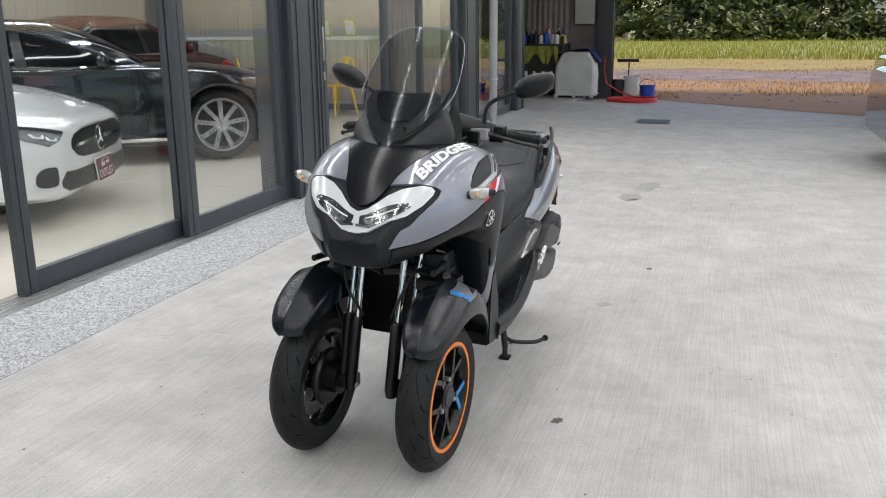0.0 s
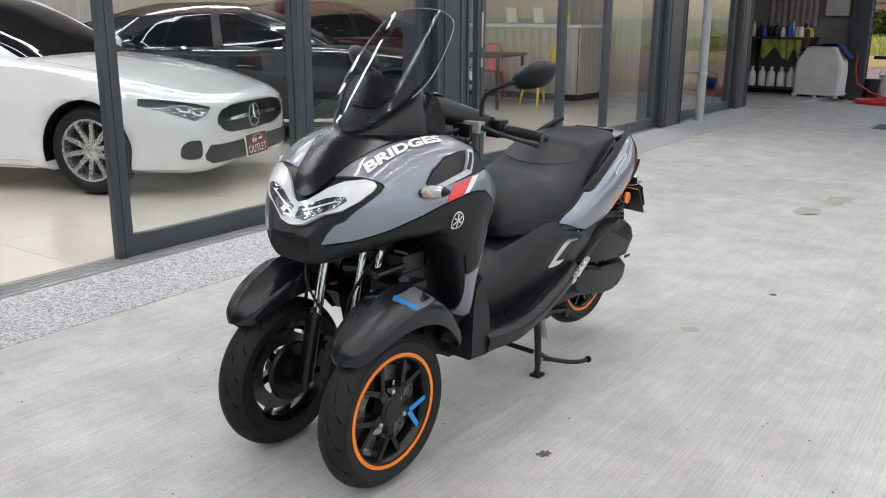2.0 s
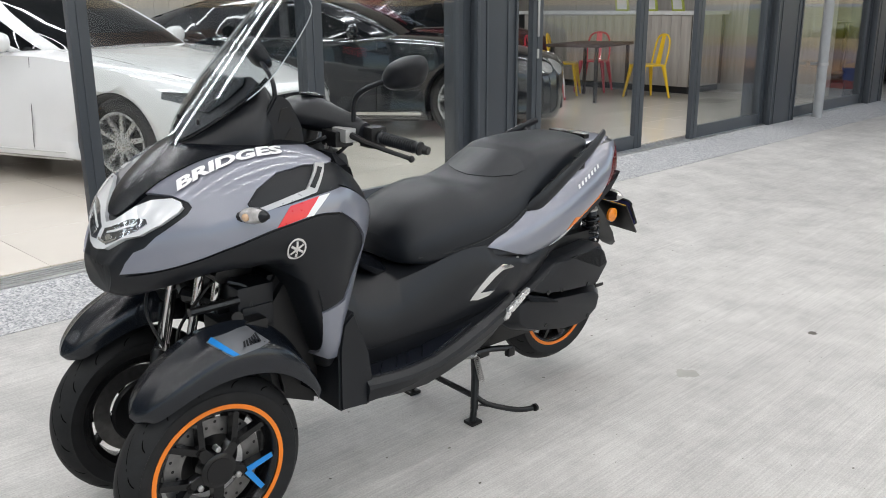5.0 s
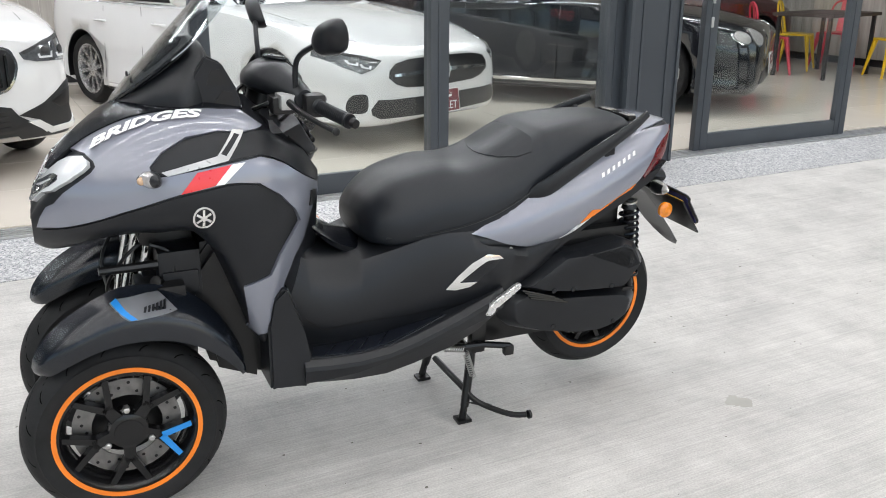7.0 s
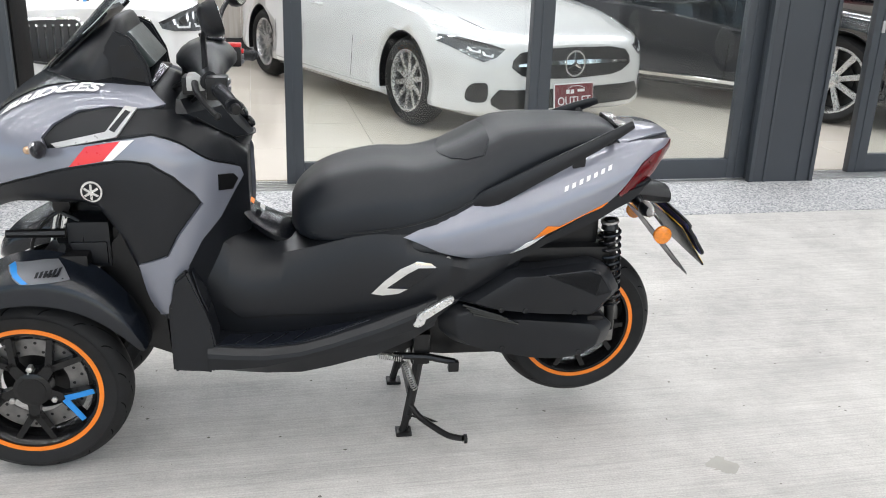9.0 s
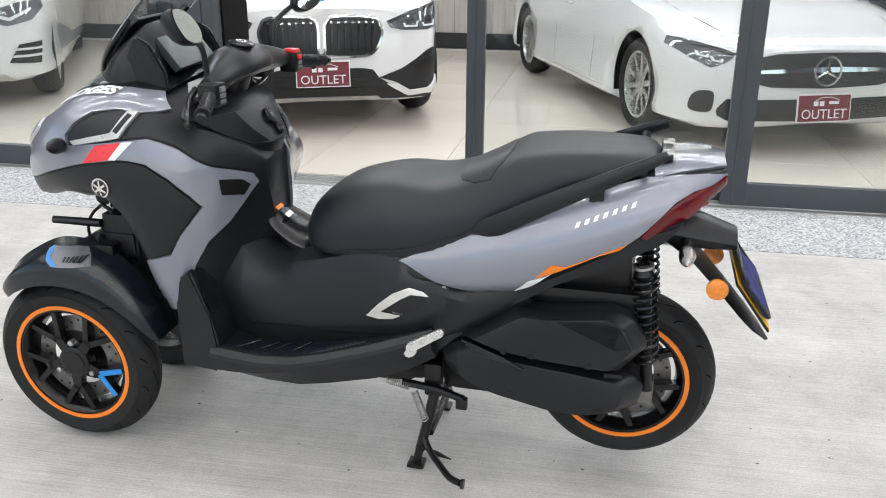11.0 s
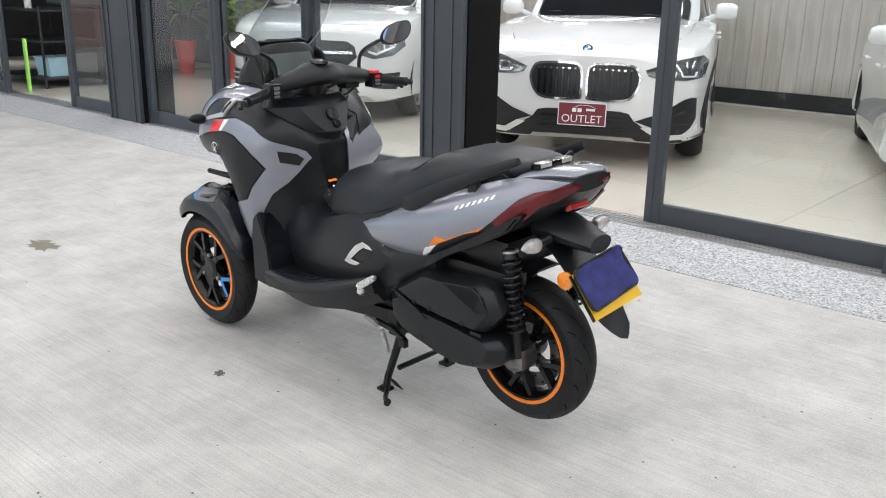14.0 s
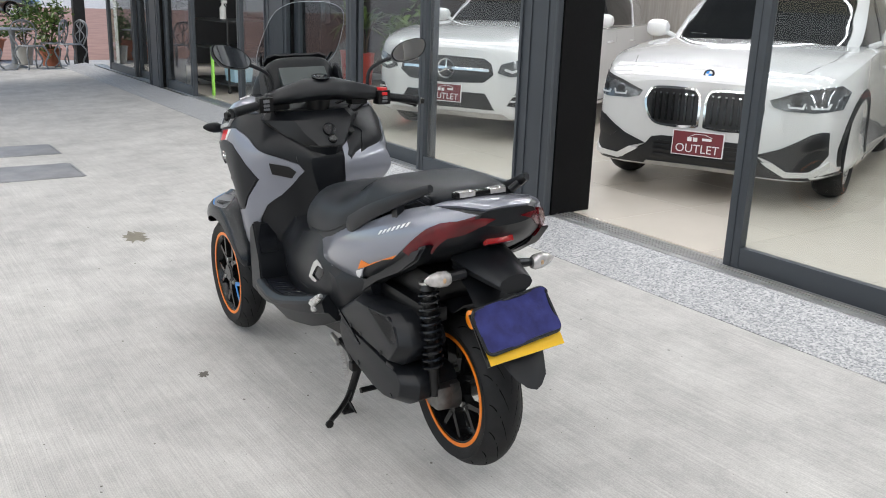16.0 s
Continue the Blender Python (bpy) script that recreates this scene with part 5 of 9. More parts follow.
# fuel lid on the tunnel
bm = bmesh.new()
rings = []
for x, z, w in ((1.03, 0.735, 0.05), (1.0, 0.705, 0.085), (0.94, 0.668, 0.10), (0.885, 0.648, 0.095), (0.855, 0.640, 0.06)):
    rings.append([Vector((x, u * w, z - 0.03 * abs(u) ** 2)) for u in (-1, -0.85, -0.4, 0, 0.4, 0.85, 1)])
lines = [smooth_line([r[k] for r in rings], 3) for k in range(7)]
loft(bm, [[lines[k][j] for k in range(7)] + [lines[k][j] - Vector((0.02, 0, 0.03)) for k in (6, 5, 4, 3, 2, 1, 0)] for j in range(len(lines[0]))])
lid = part("fuel_lid", bm, M_SATIN, scooter, "satin black fuel lid")
for z0, dx, w, m_ in ((0.712, 0.010, 0.02, M_ORANGE), (0.694, 0.013, 0.018, M_WHITE)):
    bm = bmesh.new()
    box(bm, -0.006 * (1 if m_ is M_ORANGE else 1.6), 0.006, -w, w, 0, 0.0015, 0, pose(1.014 - (0.725 - z0) * 1.45, 0.03, z0 + 0.002, 0, -38, 0))
    part("warning_label", bm, m_, lid, "orange warning label" if m_ is M_ORANGE else "white label bars")

# seat and tail
seat_f = [
    (0.885, [(0, 0.655), (0.06, 0.655), (0.085, 0.675), (0.085, 0.695), (0.05, 0.712), (0, 0.718)]),
    (0.855, [(0, 0.64), (0.12, 0.64), (0.155, 0.665), (0.15, 0.71), (0.09, 0.755), (0, 0.765)]),
    (0.78, [(0, 0.64), (0.16, 0.638), (0.198, 0.668), (0.188, 0.74), (0.12, 0.802), (0, 0.813)]),
    (0.65, [(0, 0.66), (0.185, 0.662), (0.218, 0.69), (0.203, 0.775), (0.13, 0.834), (0, 0.840)]),
]
seat_r = [
    (0.53, [(0, 0.66), (0.20, 0.668), (0.226, 0.705), (0.208, 0.785), (0.14, 0.834), (0, 0.838)]),
    (0.43, [(0, 0.71), (0.20, 0.725), (0.222, 0.755), (0.202, 0.818), (0.14, 0.862), (0, 0.866)]),
    (0.33, [(0, 0.76), (0.185, 0.782), (0.204, 0.81), (0.186, 0.868), (0.14, 0.914), (0, 0.920)]),
    (0.28, [(0, 0.79), (0.178, 0.81), (0.195, 0.835), (0.178, 0.89), (0.135, 0.934), (0, 0.940)]),
    (0.15, [(0, 0.84), (0.158, 0.855), (0.172, 0.88), (0.160, 0.92), (0.115, 0.948), (0, 0.953)]),
    (0.0, [(0, 0.89), (0.115, 0.90), (0.130, 0.915), (0.122, 0.935), (0.085, 0.948), (0, 0.952)]),
    (-0.04, [(0, 0.905), (0.06, 0.91), (0.07, 0.92), (0.065, 0.93), (0.04, 0.935), (0, 0.938)]),
]
bm = hull(seat_f + seat_r, 5, 4)
seat_bv = tree(bm)
seat = part("seat", bm, M_SEAT, scooter, "stepped black vinyl dual seat")
lip = [(0.470, 0.0), (0.464, 0.060), (0.446, 0.115), (0.408, 0.158), (0.362, 0.170), (0.340, 0.120), (0.330, 0.0)]
part("backrest_pad", patch(seat_bv, lip + [(x, -y) for x, y in lip[-2:0:-1]], "z", 1, 0.0022, 0.004, 0.015), M_SEAT, seat, "padded step of the seat")
for s in (1, -1):
    run = []
    for x, z in ((0.83, 0.668), (0.72, 0.676), (0.60, 0.694), (0.50, 0.722), (0.40, 0.765), (0.30, 0.812), (0.20, 0.852), (0.10, 0.886), (0.02, 0.912)):
        hit, no, _, _ = seat_bv.ray_cast(Vector((x, 2.0 * s, z)), Vector((0, -s, 0)))
        if hit:
            run.append(hit + Vector((0, 0.0005 * s, 0)))
    bm = bmesh.new()
    tube(bm, smooth_line(run, 4), 0.0028, 6)
    part("seat_seam", bm, M_MECH, seat, "dark seam round the seat")
tail_f = [
    (0.585, [(0, 0.61), (0.17, 0.615), (0.226, 0.628), (0.222, 0.655), (0.196, 0.678), (0, 0.70)]),
    (0.50, [(0, 0.61), (0.19, 0.615), (0.250, 0.632), (0.229, 0.676), (0.194, 0.714), (0, 0.73)]),
    (0.40, [(0, 0.595), (0.20, 0.600), (0.260, 0.650), (0.233, 0.711), (0.194, 0.756), (0, 0.78)]),
    (0.24, [(0, 0.61), (0.20, 0.625), (0.258, 0.694), (0.225, 0.767), (0.182, 0.817), (0, 0.83)]),
]
tail_r = [
    (0.10, [(0, 0.68), (0.19, 0.695), (0.244, 0.745), (0.209, 0.818), (0.166, 0.866), (0, 0.88)]),
    (-0.02, [(0, 0.74), (0.17, 0.755), (0.219, 0.797), (0.185, 0.862), (0.146, 0.903), (0, 0.915)]),
    (-0.10, [(0, 0.785), (0.13, 0.795), (0.189, 0.838), (0.160, 0.890), (0.126, 0.921), (0, 0.928)]),
    (-0.16, [(0, 0.83), (0.09, 0.84), (0.130, 0.875), (0.128, 0.905), (0.11, 0.923), (0, 0.929)]),
    (-0.195, [(0, 0.875), (0.06, 0.880), (0.090, 0.895), (0.090, 0.912), (0.07, 0.921), (0, 0.924)]),
]
bm = hull(tail_f + tail_r, 14, 9)
tail_bv = tree(bm, 160)
part("tail_core", bm, M_MATTE, scooter, "black tail core")
panel = [(0.582, 0.664), (0.48, 0.712), (0.388, 0.758), (0.325, 0.764), (0.237, 0.803), (0.141, 0.848), (0.06, 0.880), (-0.013, 0.902), (-0.08, 0.913), (-0.15, 0.917), (-0.192, 0.913), (-0.160, 0.896), (-0.118, 0.884), (-0.080, 0.862), (-0.04, 0.822), (-0.012, 0.795), (0.035, 0.757), (0.088, 0.737), (0.188, 0.690), (0.243, 0.642), (0.286, 0.616), (0.345, 0.606), (0.404, 0.616), (0.479, 0.636), (0.54, 0.654)]
for s in (1, -1):
    part("tail_panel", patch(tail_bv, panel, "y", s, 0.008, 0.012, 0.014), M_PAINT, scooter, "glossy grey tail panel")
    lens = [(-0.188, 0.910), (-0.155, 0.894), (-0.115, 0.882), (-0.078, 0.858), (-0.038, 0.819), (-0.008, 0.788), (-0.022, 0.775), (-0.08, 0.795), (-0.13, 0.845), (-0.186, 0.893)]
    tl = part("tail_lamp", patch(tail_bv, lens, "y", s, 0.010, 0.010, 0.015), M_TAILRED, scooter, "dark red tail lamp")
    part("lamp_strip", patch(tail_bv, [(-0.140, 0.891), (-0.10, 0.868), (-0.104, 0.862), (-0.142, 0.883)], "y", s, 0.0115, 0.002, 0.02), M_TAILRED, tl, "raised red strip")
    part("lamp_face", patch(tail_bv, [(s * 0.040, 0.898), (s * 0.085, 0.906), (s * 0.126, 0.900), (s * 0.150, 0.872), (s * 0.150, 0.846), (s * 0.118, 0.858), (s * 0.085, 0.884)], "x", -1, 0.006, 0.008, 0.02, 0, -0.19), M_TAILRED, tl, "dark red rear face of the lamp")
    part("orange_flash", patch(tail_bv, [(0.232, 0.672), (0.195, 0.709), (0.160, 0.706), (0.023, 0.768), (0.040, 0.754), (0.088, 0.738), (0.184, 0.691)], "y", s, 0.0098, 0.002, 0.02), M_ORANGE, scooter, "orange flash on the tail panel")
    part("white_flash", patch(tail_bv, [(0.286, 0.623), (0.250, 0.661), (0.205, 0.6785), (0.195, 0.686), (0.243, 0.646)], "y", s, 0.0096, 0.002, 0.02), M_WHITE, scooter, "white flash beside the orange")
    for k in range(7):
        x0 = 0.145 - 0.021 * k
        z0 = 0.788 + 0.0085 * k
        part("tail_mark", patch(tail_bv, [(x0, z0 + 0.003), (x0 - 0.010, z0 + 0.007), (x0 - 0.014, z0 + 0.019), (x0 - 0.004, z0 + 0.015)], "y", s, 0.0096, 0.0015, 0.03), M_WHITE, scooter, "small white mark on the tail")
    bm = bmesh.new()
    gp = smooth_line([(0.395, 0.212 * s, 0.758), (0.34, 0.226 * s, 0.782), (0.22, 0.222 * s, 0.845), (0.10, 0.206 * s, 0.900), (0.0, 0.184 * s, 0.945), (-0.055, 0.164 * s, 0.968)], 4)
    rings = []
    for i, p in enumerate(gp):
        d = (gp[min(i + 1, len(gp) - 1)] - gp[max(i - 1, 0)]).normalized()
        up = Vector((-d.z, 0, d.x)) * (-1 if d.x < 0 else 1)
        w = 0.029 * (1 - 0.7 * max(0, i / (len(gp) - 1) - 0.2)) * min(1, 0.4 + 4 * i / len(gp))
        rings.append([p + up * (w * math.sin(t)) + Vector((0, s, 0)) * (0.009 * math.cos(t)) for t in (2 * math.pi * k / 10 for k in range(10))])
    loft(bm, rings)
    for gx_, gz_ in ((0.24, 0.828), (0.10, 0.888)):
        box(bm, gx_ - 0.018, gx_ + 0.018, 0.186 * s - 0.012, 0.186 * s + 0.012, gz_ - 0.05, gz_ + 0.01, 0.004)
    tube(bm, [(0.0, 0.172 * s, 0.935), (0.0, 0.14 * s, 0.915)], 0.012, 8)
    part("grab_rail", bm, M_MATTE, scooter, "matte black grab rail")
part("tail_top", patch(tail_bv, [(-0.03, 0.150), (-0.10, 0.132), (-0.16, 0.102), (-0.192, 0.070), (-0.192, -0.070), (-0.16, -0.102), (-0.10, -0.132), (-0.03, -0.150)], "z", 1, 0.007, 0.010, 0.03), M_PAINT, scooter, "glossy grey tail top")
bm = bmesh.new()
box(bm, -0.070, -0.040, -0.088, 0.088, 0.930, 0.948, 0.006)
hinge = part("seat_hinge", bm, M_RIM, scooter, "gloss black reflector block behind the seat")
for s in (1, -1):
    bm = bmesh.new()
    box(bm, -0.0725, -0.044, 0.052 * s - 0.026, 0.052 * s + 0.026, 0.934, 0.9495, 0.003)
    part("hinge_lens", bm, M_CLEAR, hinge, "clear faceted lens")
bm = bmesh.new()
box(bm, -0.012, 0.012, -0.045, 0.045, -0.014, 0.014, 0.004, pose(-0.150, 0.0, 0.825, 0, 28, 0))
part("rear_reflector", bm, M_REFRED, scooter, "red rear reflector")

# rear guard, indicators, plate and towel
bm = bmesh.new()
rings = []
for x, z, w, h in ((-0.05, 0.752, 0.095, 0.055), (-0.12, 0.742, 0.085, 0.048), (-0.19, 0.728, 0.068, 0.038), (-0.245, 0.718, 0.055, 0.028)):
    rings.append([Vector((x, w * math.cos(t), z + h * math.sin(t))) for t in (2 * math.pi * k / 12 for k in range(12))])
loft(bm, rings)
part("guard_arm", bm, M_MATTE, scooter, "black number plate arm")
guard = [(-0.09, 0.715, 0.10), (-0.16, 0.665, 0.092), (-0.235, 0.585, 0.085), (-0.30, 0.510, 0.078), (-0.335, 0.470, 0.062), (-0.352, 0.448, 0.03)]
bm = bmesh.new()
rings = []
for x, z, w in guard:
    rings.append([Vector((x + dx, y, z + dz)) for y, dx, dz in ((-w, 0.028, 0.022), (-w * 0.8, 0.004, 0.002), (0, -0.006, -0.004), (w * 0.8, 0.004, 0.002), (w, 0.028, 0.022), (w * 0.75, 0.022, 0.016), (0, 0.010, 0.008), (-w * 0.75, 0.022, 0.016))])
loft(bm, rings)
part("rear_guard", bm, M_MATTE, scooter, "satin black rear mudguard")
plate_m = pose(-0.287, 0.022, 0.602, 0, 0, -90) @ pose(0, 0, 0, -36, 0, 0) @ pose(0, 0, 0, 0, -3, 0)
bm = bmesh.new()
box(bm, -0.122, 0.130, -0.003, -0.001, -0.075, 0.075, 0.0, plate_m)
plate = part("number_plate", bm, M_YELLOW, scooter, "yellow number plate")
bm = bmesh.new()
box(bm, -0.130, 0.130, -0.0009, 0.0050, -0.075, 0.075, 0.001, plate_m)
part("plate_back", bm, M_MECH, plate, "black plate holder")
towel_m = plate_m @ pose(-0.002, -0.006, 0.022, 0, -3, 0)
bm = bmesh.new()
n = 26
outl = []
for sx, sz, a0 in ((1, 1, 0), (-1, 1, 90), (-1, -1, 180), (1, -1, 270)):
    for k in range(6):
        t = radians(a0 + 90 * k / 5)
        outl.append((sx * 0.108 + 0.020 * math.cos(t), sz * 0.045 + 0.020 * math.sin(t)))
flat = flat_patch(outl, 0.014)
for v in flat.verts:
    u, w = v.co.x, v.co.y
    v.co = Vector((u, -0.006 - 0.004 * math.sin(u * 38 + 9 * w) * math.sin(w * 55 + 1) - 0.006 * (w > 0.05), w))
ret = bmesh.ops.extrude_face_region(flat, geom=flat.faces[:])
for v in ret["geom"]:
    if isinstance(v, bmesh.types.BMVert):
        v.co.y -= 0.007
flat.transform(towel_m)
towel = tagged(part("towel", flat, M_TOWEL, None), "navy microfibre towel hung over the scooter's yellow plate", "towel")
towel.matrix_basis = scooter.matrix_basis.copy()
bm = bmesh.new()
tube(bm, [towel_m @ Vector((u, -0.010 - 0.006 * (w > 0.05), w)) for u, w in outl + outl[:1]], 0.0055, 6, False)
part("piping", bm, M_MATTE, towel, "black edge piping")
bm = bmesh.new()
tube(bm, [plate_m @ Vector((0.128, 0.0, 0.075)), plate_m @ Vector((0.136, 0.012, 0.02)), plate_m @ Vector((0.130, 0.004, -0.06))], 0.004, 6)
part("plate_wire", bm, M_STEEL, scooter)
for s in (1, -1):
    bm = bmesh.new()
    lathe(bm, [(0.0, 0.0), (0.027, 0.0), (0.027, 0.010), (0.022, 0.013), (0.0, 0.013)], 24, "y", (-0.205, 0.112 if s > 0 else -0.125, 0.622))
    part("side_reflector", bm, M_AMBER, scooter, "round amber side reflector")
    bm = bmesh.new()
    tube(bm, [(-0.12, 0.09 * s, 0.728), (-0.115, 0.145 * s, 0.722)], [0.016, 0.012], 10)
    ind = part("rear_indicator", bm, M_MATTE, scooter, "rear indicator on a black stalk")
    bm = bmesh.new()
    rings = []
    for u, r1, r2 in ((0.0, 0.014, 0.018), (0.012, 0.020, 0.024), (0.035, 0.020, 0.024), (0.062, 0.013, 0.017), (0.080, 0.003, 0.005)):
        rings.append([Vector((-0.122 + r1 * math.cos(t), (0.142 + u) * s, 0.722 + u * 0.05 + r2 * math.sin(t))) for t in (2 * math.pi * k / 14 for k in range(14))])
    loft(bm, rings)
    for f in bm.faces:
        f.material_index = 1 if f.calc_center_median().x > -0.112 else 0
    part("indicator_lens", bm, [M_CLEAR, M_MATTE], ind, "clear lens over a pale amber bulb")
    bm = bmesh.new()
    bmesh.ops.create_uvsphere(bm, u_segments=10, v_segments=8, radius=0.010, matrix=Matrix.Translation((-0.134, 0.168 * s, 0.724)))
    part("bulb", bm, M_BULB, ind, "pale amber bulb")
    # shock absorber
    top, low = Vector((-0.022, 0.155 * s, 0.69)), Vector((-0.058, 0.150 * s, 0.335))
    d = (low - top)
    bm = bmesh.new()
    tube(bm, [top, top + d * 0.08, top + d * 0.10, top + d * 0.6, low], [0.016, 0.026, 0.018, 0.017, 0.014], 14)
    sh = part("shock_absorber", bm, M_MECH, scooter, "black shock absorber")
    a_, b_ = basis(d)
    bm = bmesh.new()
    tube(bm, [top + d * (0.10 + 0.66 * k / 150) + (a_ * math.cos(k * 2 * math.pi / 14) + b_ * math.sin(k * 2 * math.pi / 14)) * 0.029 for k in range(151)], 0.0052, 6)
    part("spring", bm, M_SATIN, sh, "black coil spring")
    bm = bmesh.new()
    tube(bm, [top - Vector((0, 0, 0.004)), top + d * 0.03], 0.0265, 16)
    part("spring_cap", bm, M_STEEL, sh, "bright top cap")

# engine and belt case on the left
def pillow(outline, y0, y1, y2, inset, m_, name, label):
    c = Vector((sum(p[0] for p in outline) / len(outline), sum(p[1] for p in outline) / len(outline), 0))
    o = []
    for i, (u, v) in enumerate(outline):
        here = Vector((u, v, 0))
        for q in (outline[i - 1], outline[(i + 1) % len(outline)]):
            side = Vector((q[0], q[1], 0)) - here
            o.append(here + side.normalized() * min(0.007, side.length * 0.3))
    def ring(y, k):
        return [Vector((c.x + (p.x - c.x) * k, y, c.y + (p.y - c.y) * k)) for p in o]
    bm = bmesh.new()
    loft(bm, [ring(y0, 0.95), ring(y1 - 0.030, 0.985), ring(y1 - 0.004, 1.0), ring(y1, 0.99), ring(y2 - 0.004, inset + 0.012), ring(y2 - 0.001, inset), ring(y2, inset - 0.02)])
    return part(name, bm, m_, scooter, label)


air = [(0.428, 0.474), (0.285, 0.564), (0.20, 0.564), (0.04, 0.584), (-0.010, 0.566), (-0.050, 0.498), (0.015, 0.418), (0.20, 0.428), (0.345, 0.446)]
box_ob = pillow(air, 0.10, 0.220, 0.254, 0.84, M_MATTE, "air_box", "matte black air box")
case = [(0.482, 0.440), (0.472, 0.370), (0.430, 0.334), (0.353, 0.308), (0.19, 0.274), (0.09, 0.268), (0.022, 0.282), (-0.035, 0.315), (-0.05, 0.372), (-0.02, 0.398), (0.10, 0.412), (0.32, 0.432), (0.42, 0.462)]
pillow(case, 0.06, 0.198, 0.238, 0.82, M_MATTE, "belt_case", "matte black belt case")
bm = bmesh.new()
box(bm, -0.03, 0.015, 0.2535, 0.2585, -0.006, 0.006, 0.002, pose(0.035, 0, 0.423))
part("case_hole", bm, M_MECH, scooter)
for k in range(4):
    bm = bmesh.new()
    tube(bm, [(0.415 - 0.010 * k, 0.246, 0.470 - 0.010 * k), (0.30 - 0.016 * k, 0.250, 0.432 - 0.008 * k)], 0.0038, 6)
    part("case_fin", bm, M_SATIN, box_ob, "cooling fin")
bm = bmesh.new()
prism(bm, [(0.19, 0.557), (0.04, 0.572), (0.005, 0.548), (-0.018, 0.500), (0.03, 0.488)], 0.244, 0.254)
bmesh.ops.bevel(bm, geom=bm.edges[:], offset=0.003, segments=2, affect="EDGES")
part("air_box_lid", bm, M_FENDER, box_ob, "smooth lid panel")
for x, z in ((0.305, 0.455), (0.235, 0.450), (0.09, 0.440), (0.29, 0.325), (0.06, 0.305)):
    bm = bmesh.new()
    lathe(bm, [(0.0, 0.236), (0.008, 0.236), (0.008, 0.2555 if z > 0.4 else 0.240), (0.0, 0.2555 if z > 0.4 else 0.240)], 12, "y", (x, 0, z))
    part("case_bolt", bm, M_SATIN, scooter)
bm = bmesh.new()
lathe(bm, [(0.0, 0.05), (0.055, 0.06), (0.05, 0.12), (0.03, 0.14), (0.0, 0.14)], 24, "y", (-0.01, 0, 0.31))
box(bm, -0.075, -0.03, 0.10, 0.15, 0.29, 0.36, 0.01)
box(bm, -0.06, 0.10, 0.06, 0.11, 0.30, 0.36, 0.015)
part("gear_case", bm, M_DISC, scooter, "dull aluminium gear case")
bm = bmesh.new()
box(bm, 0.10, 0.50, -0.16, 0.14, 0.25, 0.52, 0.05)
tube(bm, [(0.50, 0.0, 0.33), (0.72, 0.0, 0.30)], 0.075, 16)
box(bm, -0.05, 0.30, 0.10, 0.17, 0.56, 0.61, 0.02)
box(bm, 0.0, 0.40, -0.14, 0.14, 0.60, 0.70, 0.03)
part("engine_block", bm, M_MECH, scooter, "black engine block")
bm = bmesh.new()
rings = []
for t in np.linspace(15, 100, 10):
    rings.append([Vector((0.0 + r * math.cos(radians(t)), y, 0.30 + r * math.sin(radians(t)))) for y, r in ((-0.085, 0.285), (-0.05, 0.305), (0.05, 0.305), (0.085, 0.285), (0.05, 0.297), (-0.05, 0.297))])
loft(bm, rings)
part("wheel_hugger", bm, M_MATTE, scooter, "black inner mudguard")

# stands
for s in (1, -1):
    bm = bmesh.new()
    tube(bm, [(0.515, 0.115 * s, 0.255), (0.53, 0.135 * s, 0.17), (0.555, 0.160 * s, 0.055)], [0.017, 0.015, 0.014], 10)
    box(bm, -0.028, 0.020, -0.022, 0.022, 0.0, 0.012, 0.003, pose(0.568, 0.165 * s, (0.006 if s > 0 else -0.005) + 0.0, 0, 0, 0))
    tube(bm, [(0.555, 0.160 * s, 0.06), (0.566, 0.164 * s, 0.012)], 0.012, 8)
    leg = part("stand_leg", bm, M_MECH, scooter, "black centre stand leg")
    if s > 0:
        bm = bmesh.new()
        tube(bm, smooth_line([(0.545, 0.155, 0.10), (0.52, 0.185, 0.075), (0.475, 0.235, 0.062), (0.440, 0.275, 0.060), (0.405, 0.300, 0.066)], 3), 0.0095, 10)
        lathe(bm, [(0.0, -0.004), (0.014, -0.004), (0.014, 0.004), (0.0, 0.004)], 14, "x", (0.398, 0.303, 0.067))
        prism(bm, [(0.555, 0.075), (0.50, 0.050), (0.46, 0.045), (0.50, 0.065)], 0.17, 0.175)
        part("stand_tang", bm, M_MECH, leg, "black foot lever")
        bm = bmesh.new()
        p, q = Vector((0.565, 0.175, 0.255)), Vector((0.535, 0.172, 0.165))
        a_, b_ = basis(q - p)
        tube(bm, [p + (q - p) * k / 120 + (a_ * math.cos(k * 0.6) + b_ * math.sin(k * 0.6)) * 0.0095 for k in range(121)], 0.002, 5)
        part("return_spring", bm, M_STEEL, leg, "bare steel spring")
bm = bmesh.new()
tube(bm, [(0.535, 0.12, 0.09), (0.535, -0.12, 0.09)], 0.011, 8)
tube(bm, [(0.53, 0.13, 0.235), (0.53, -0.13, 0.235)], 0.014, 8)
part("stand_bar", bm, M_MECH, scooter, "black stand cross bar")
bm = bmesh.new()
tube(bm, [(0.60, 0.165, 0.275), (0.50, 0.175, 0.272), (0.42, 0.195, 0.262)], 0.011, 8)
box(bm, -0.016, 0.016, -0.01, 0.012, -0.028, 0.004, 0.006, pose(0.425, 0.195, 0.262))
box(bm, 0.49, 0.54, 0.13, 0.165, 0.24, 0.34, 0.01)
prop = part("side_stand", bm, M_MECH, scooter, "black folded side stand")
bm = bmesh.new()
p, q = Vector((0.645, 0.18, 0.285)), Vector((0.575, 0.182, 0.272))
a_, b_ = basis(q - p)
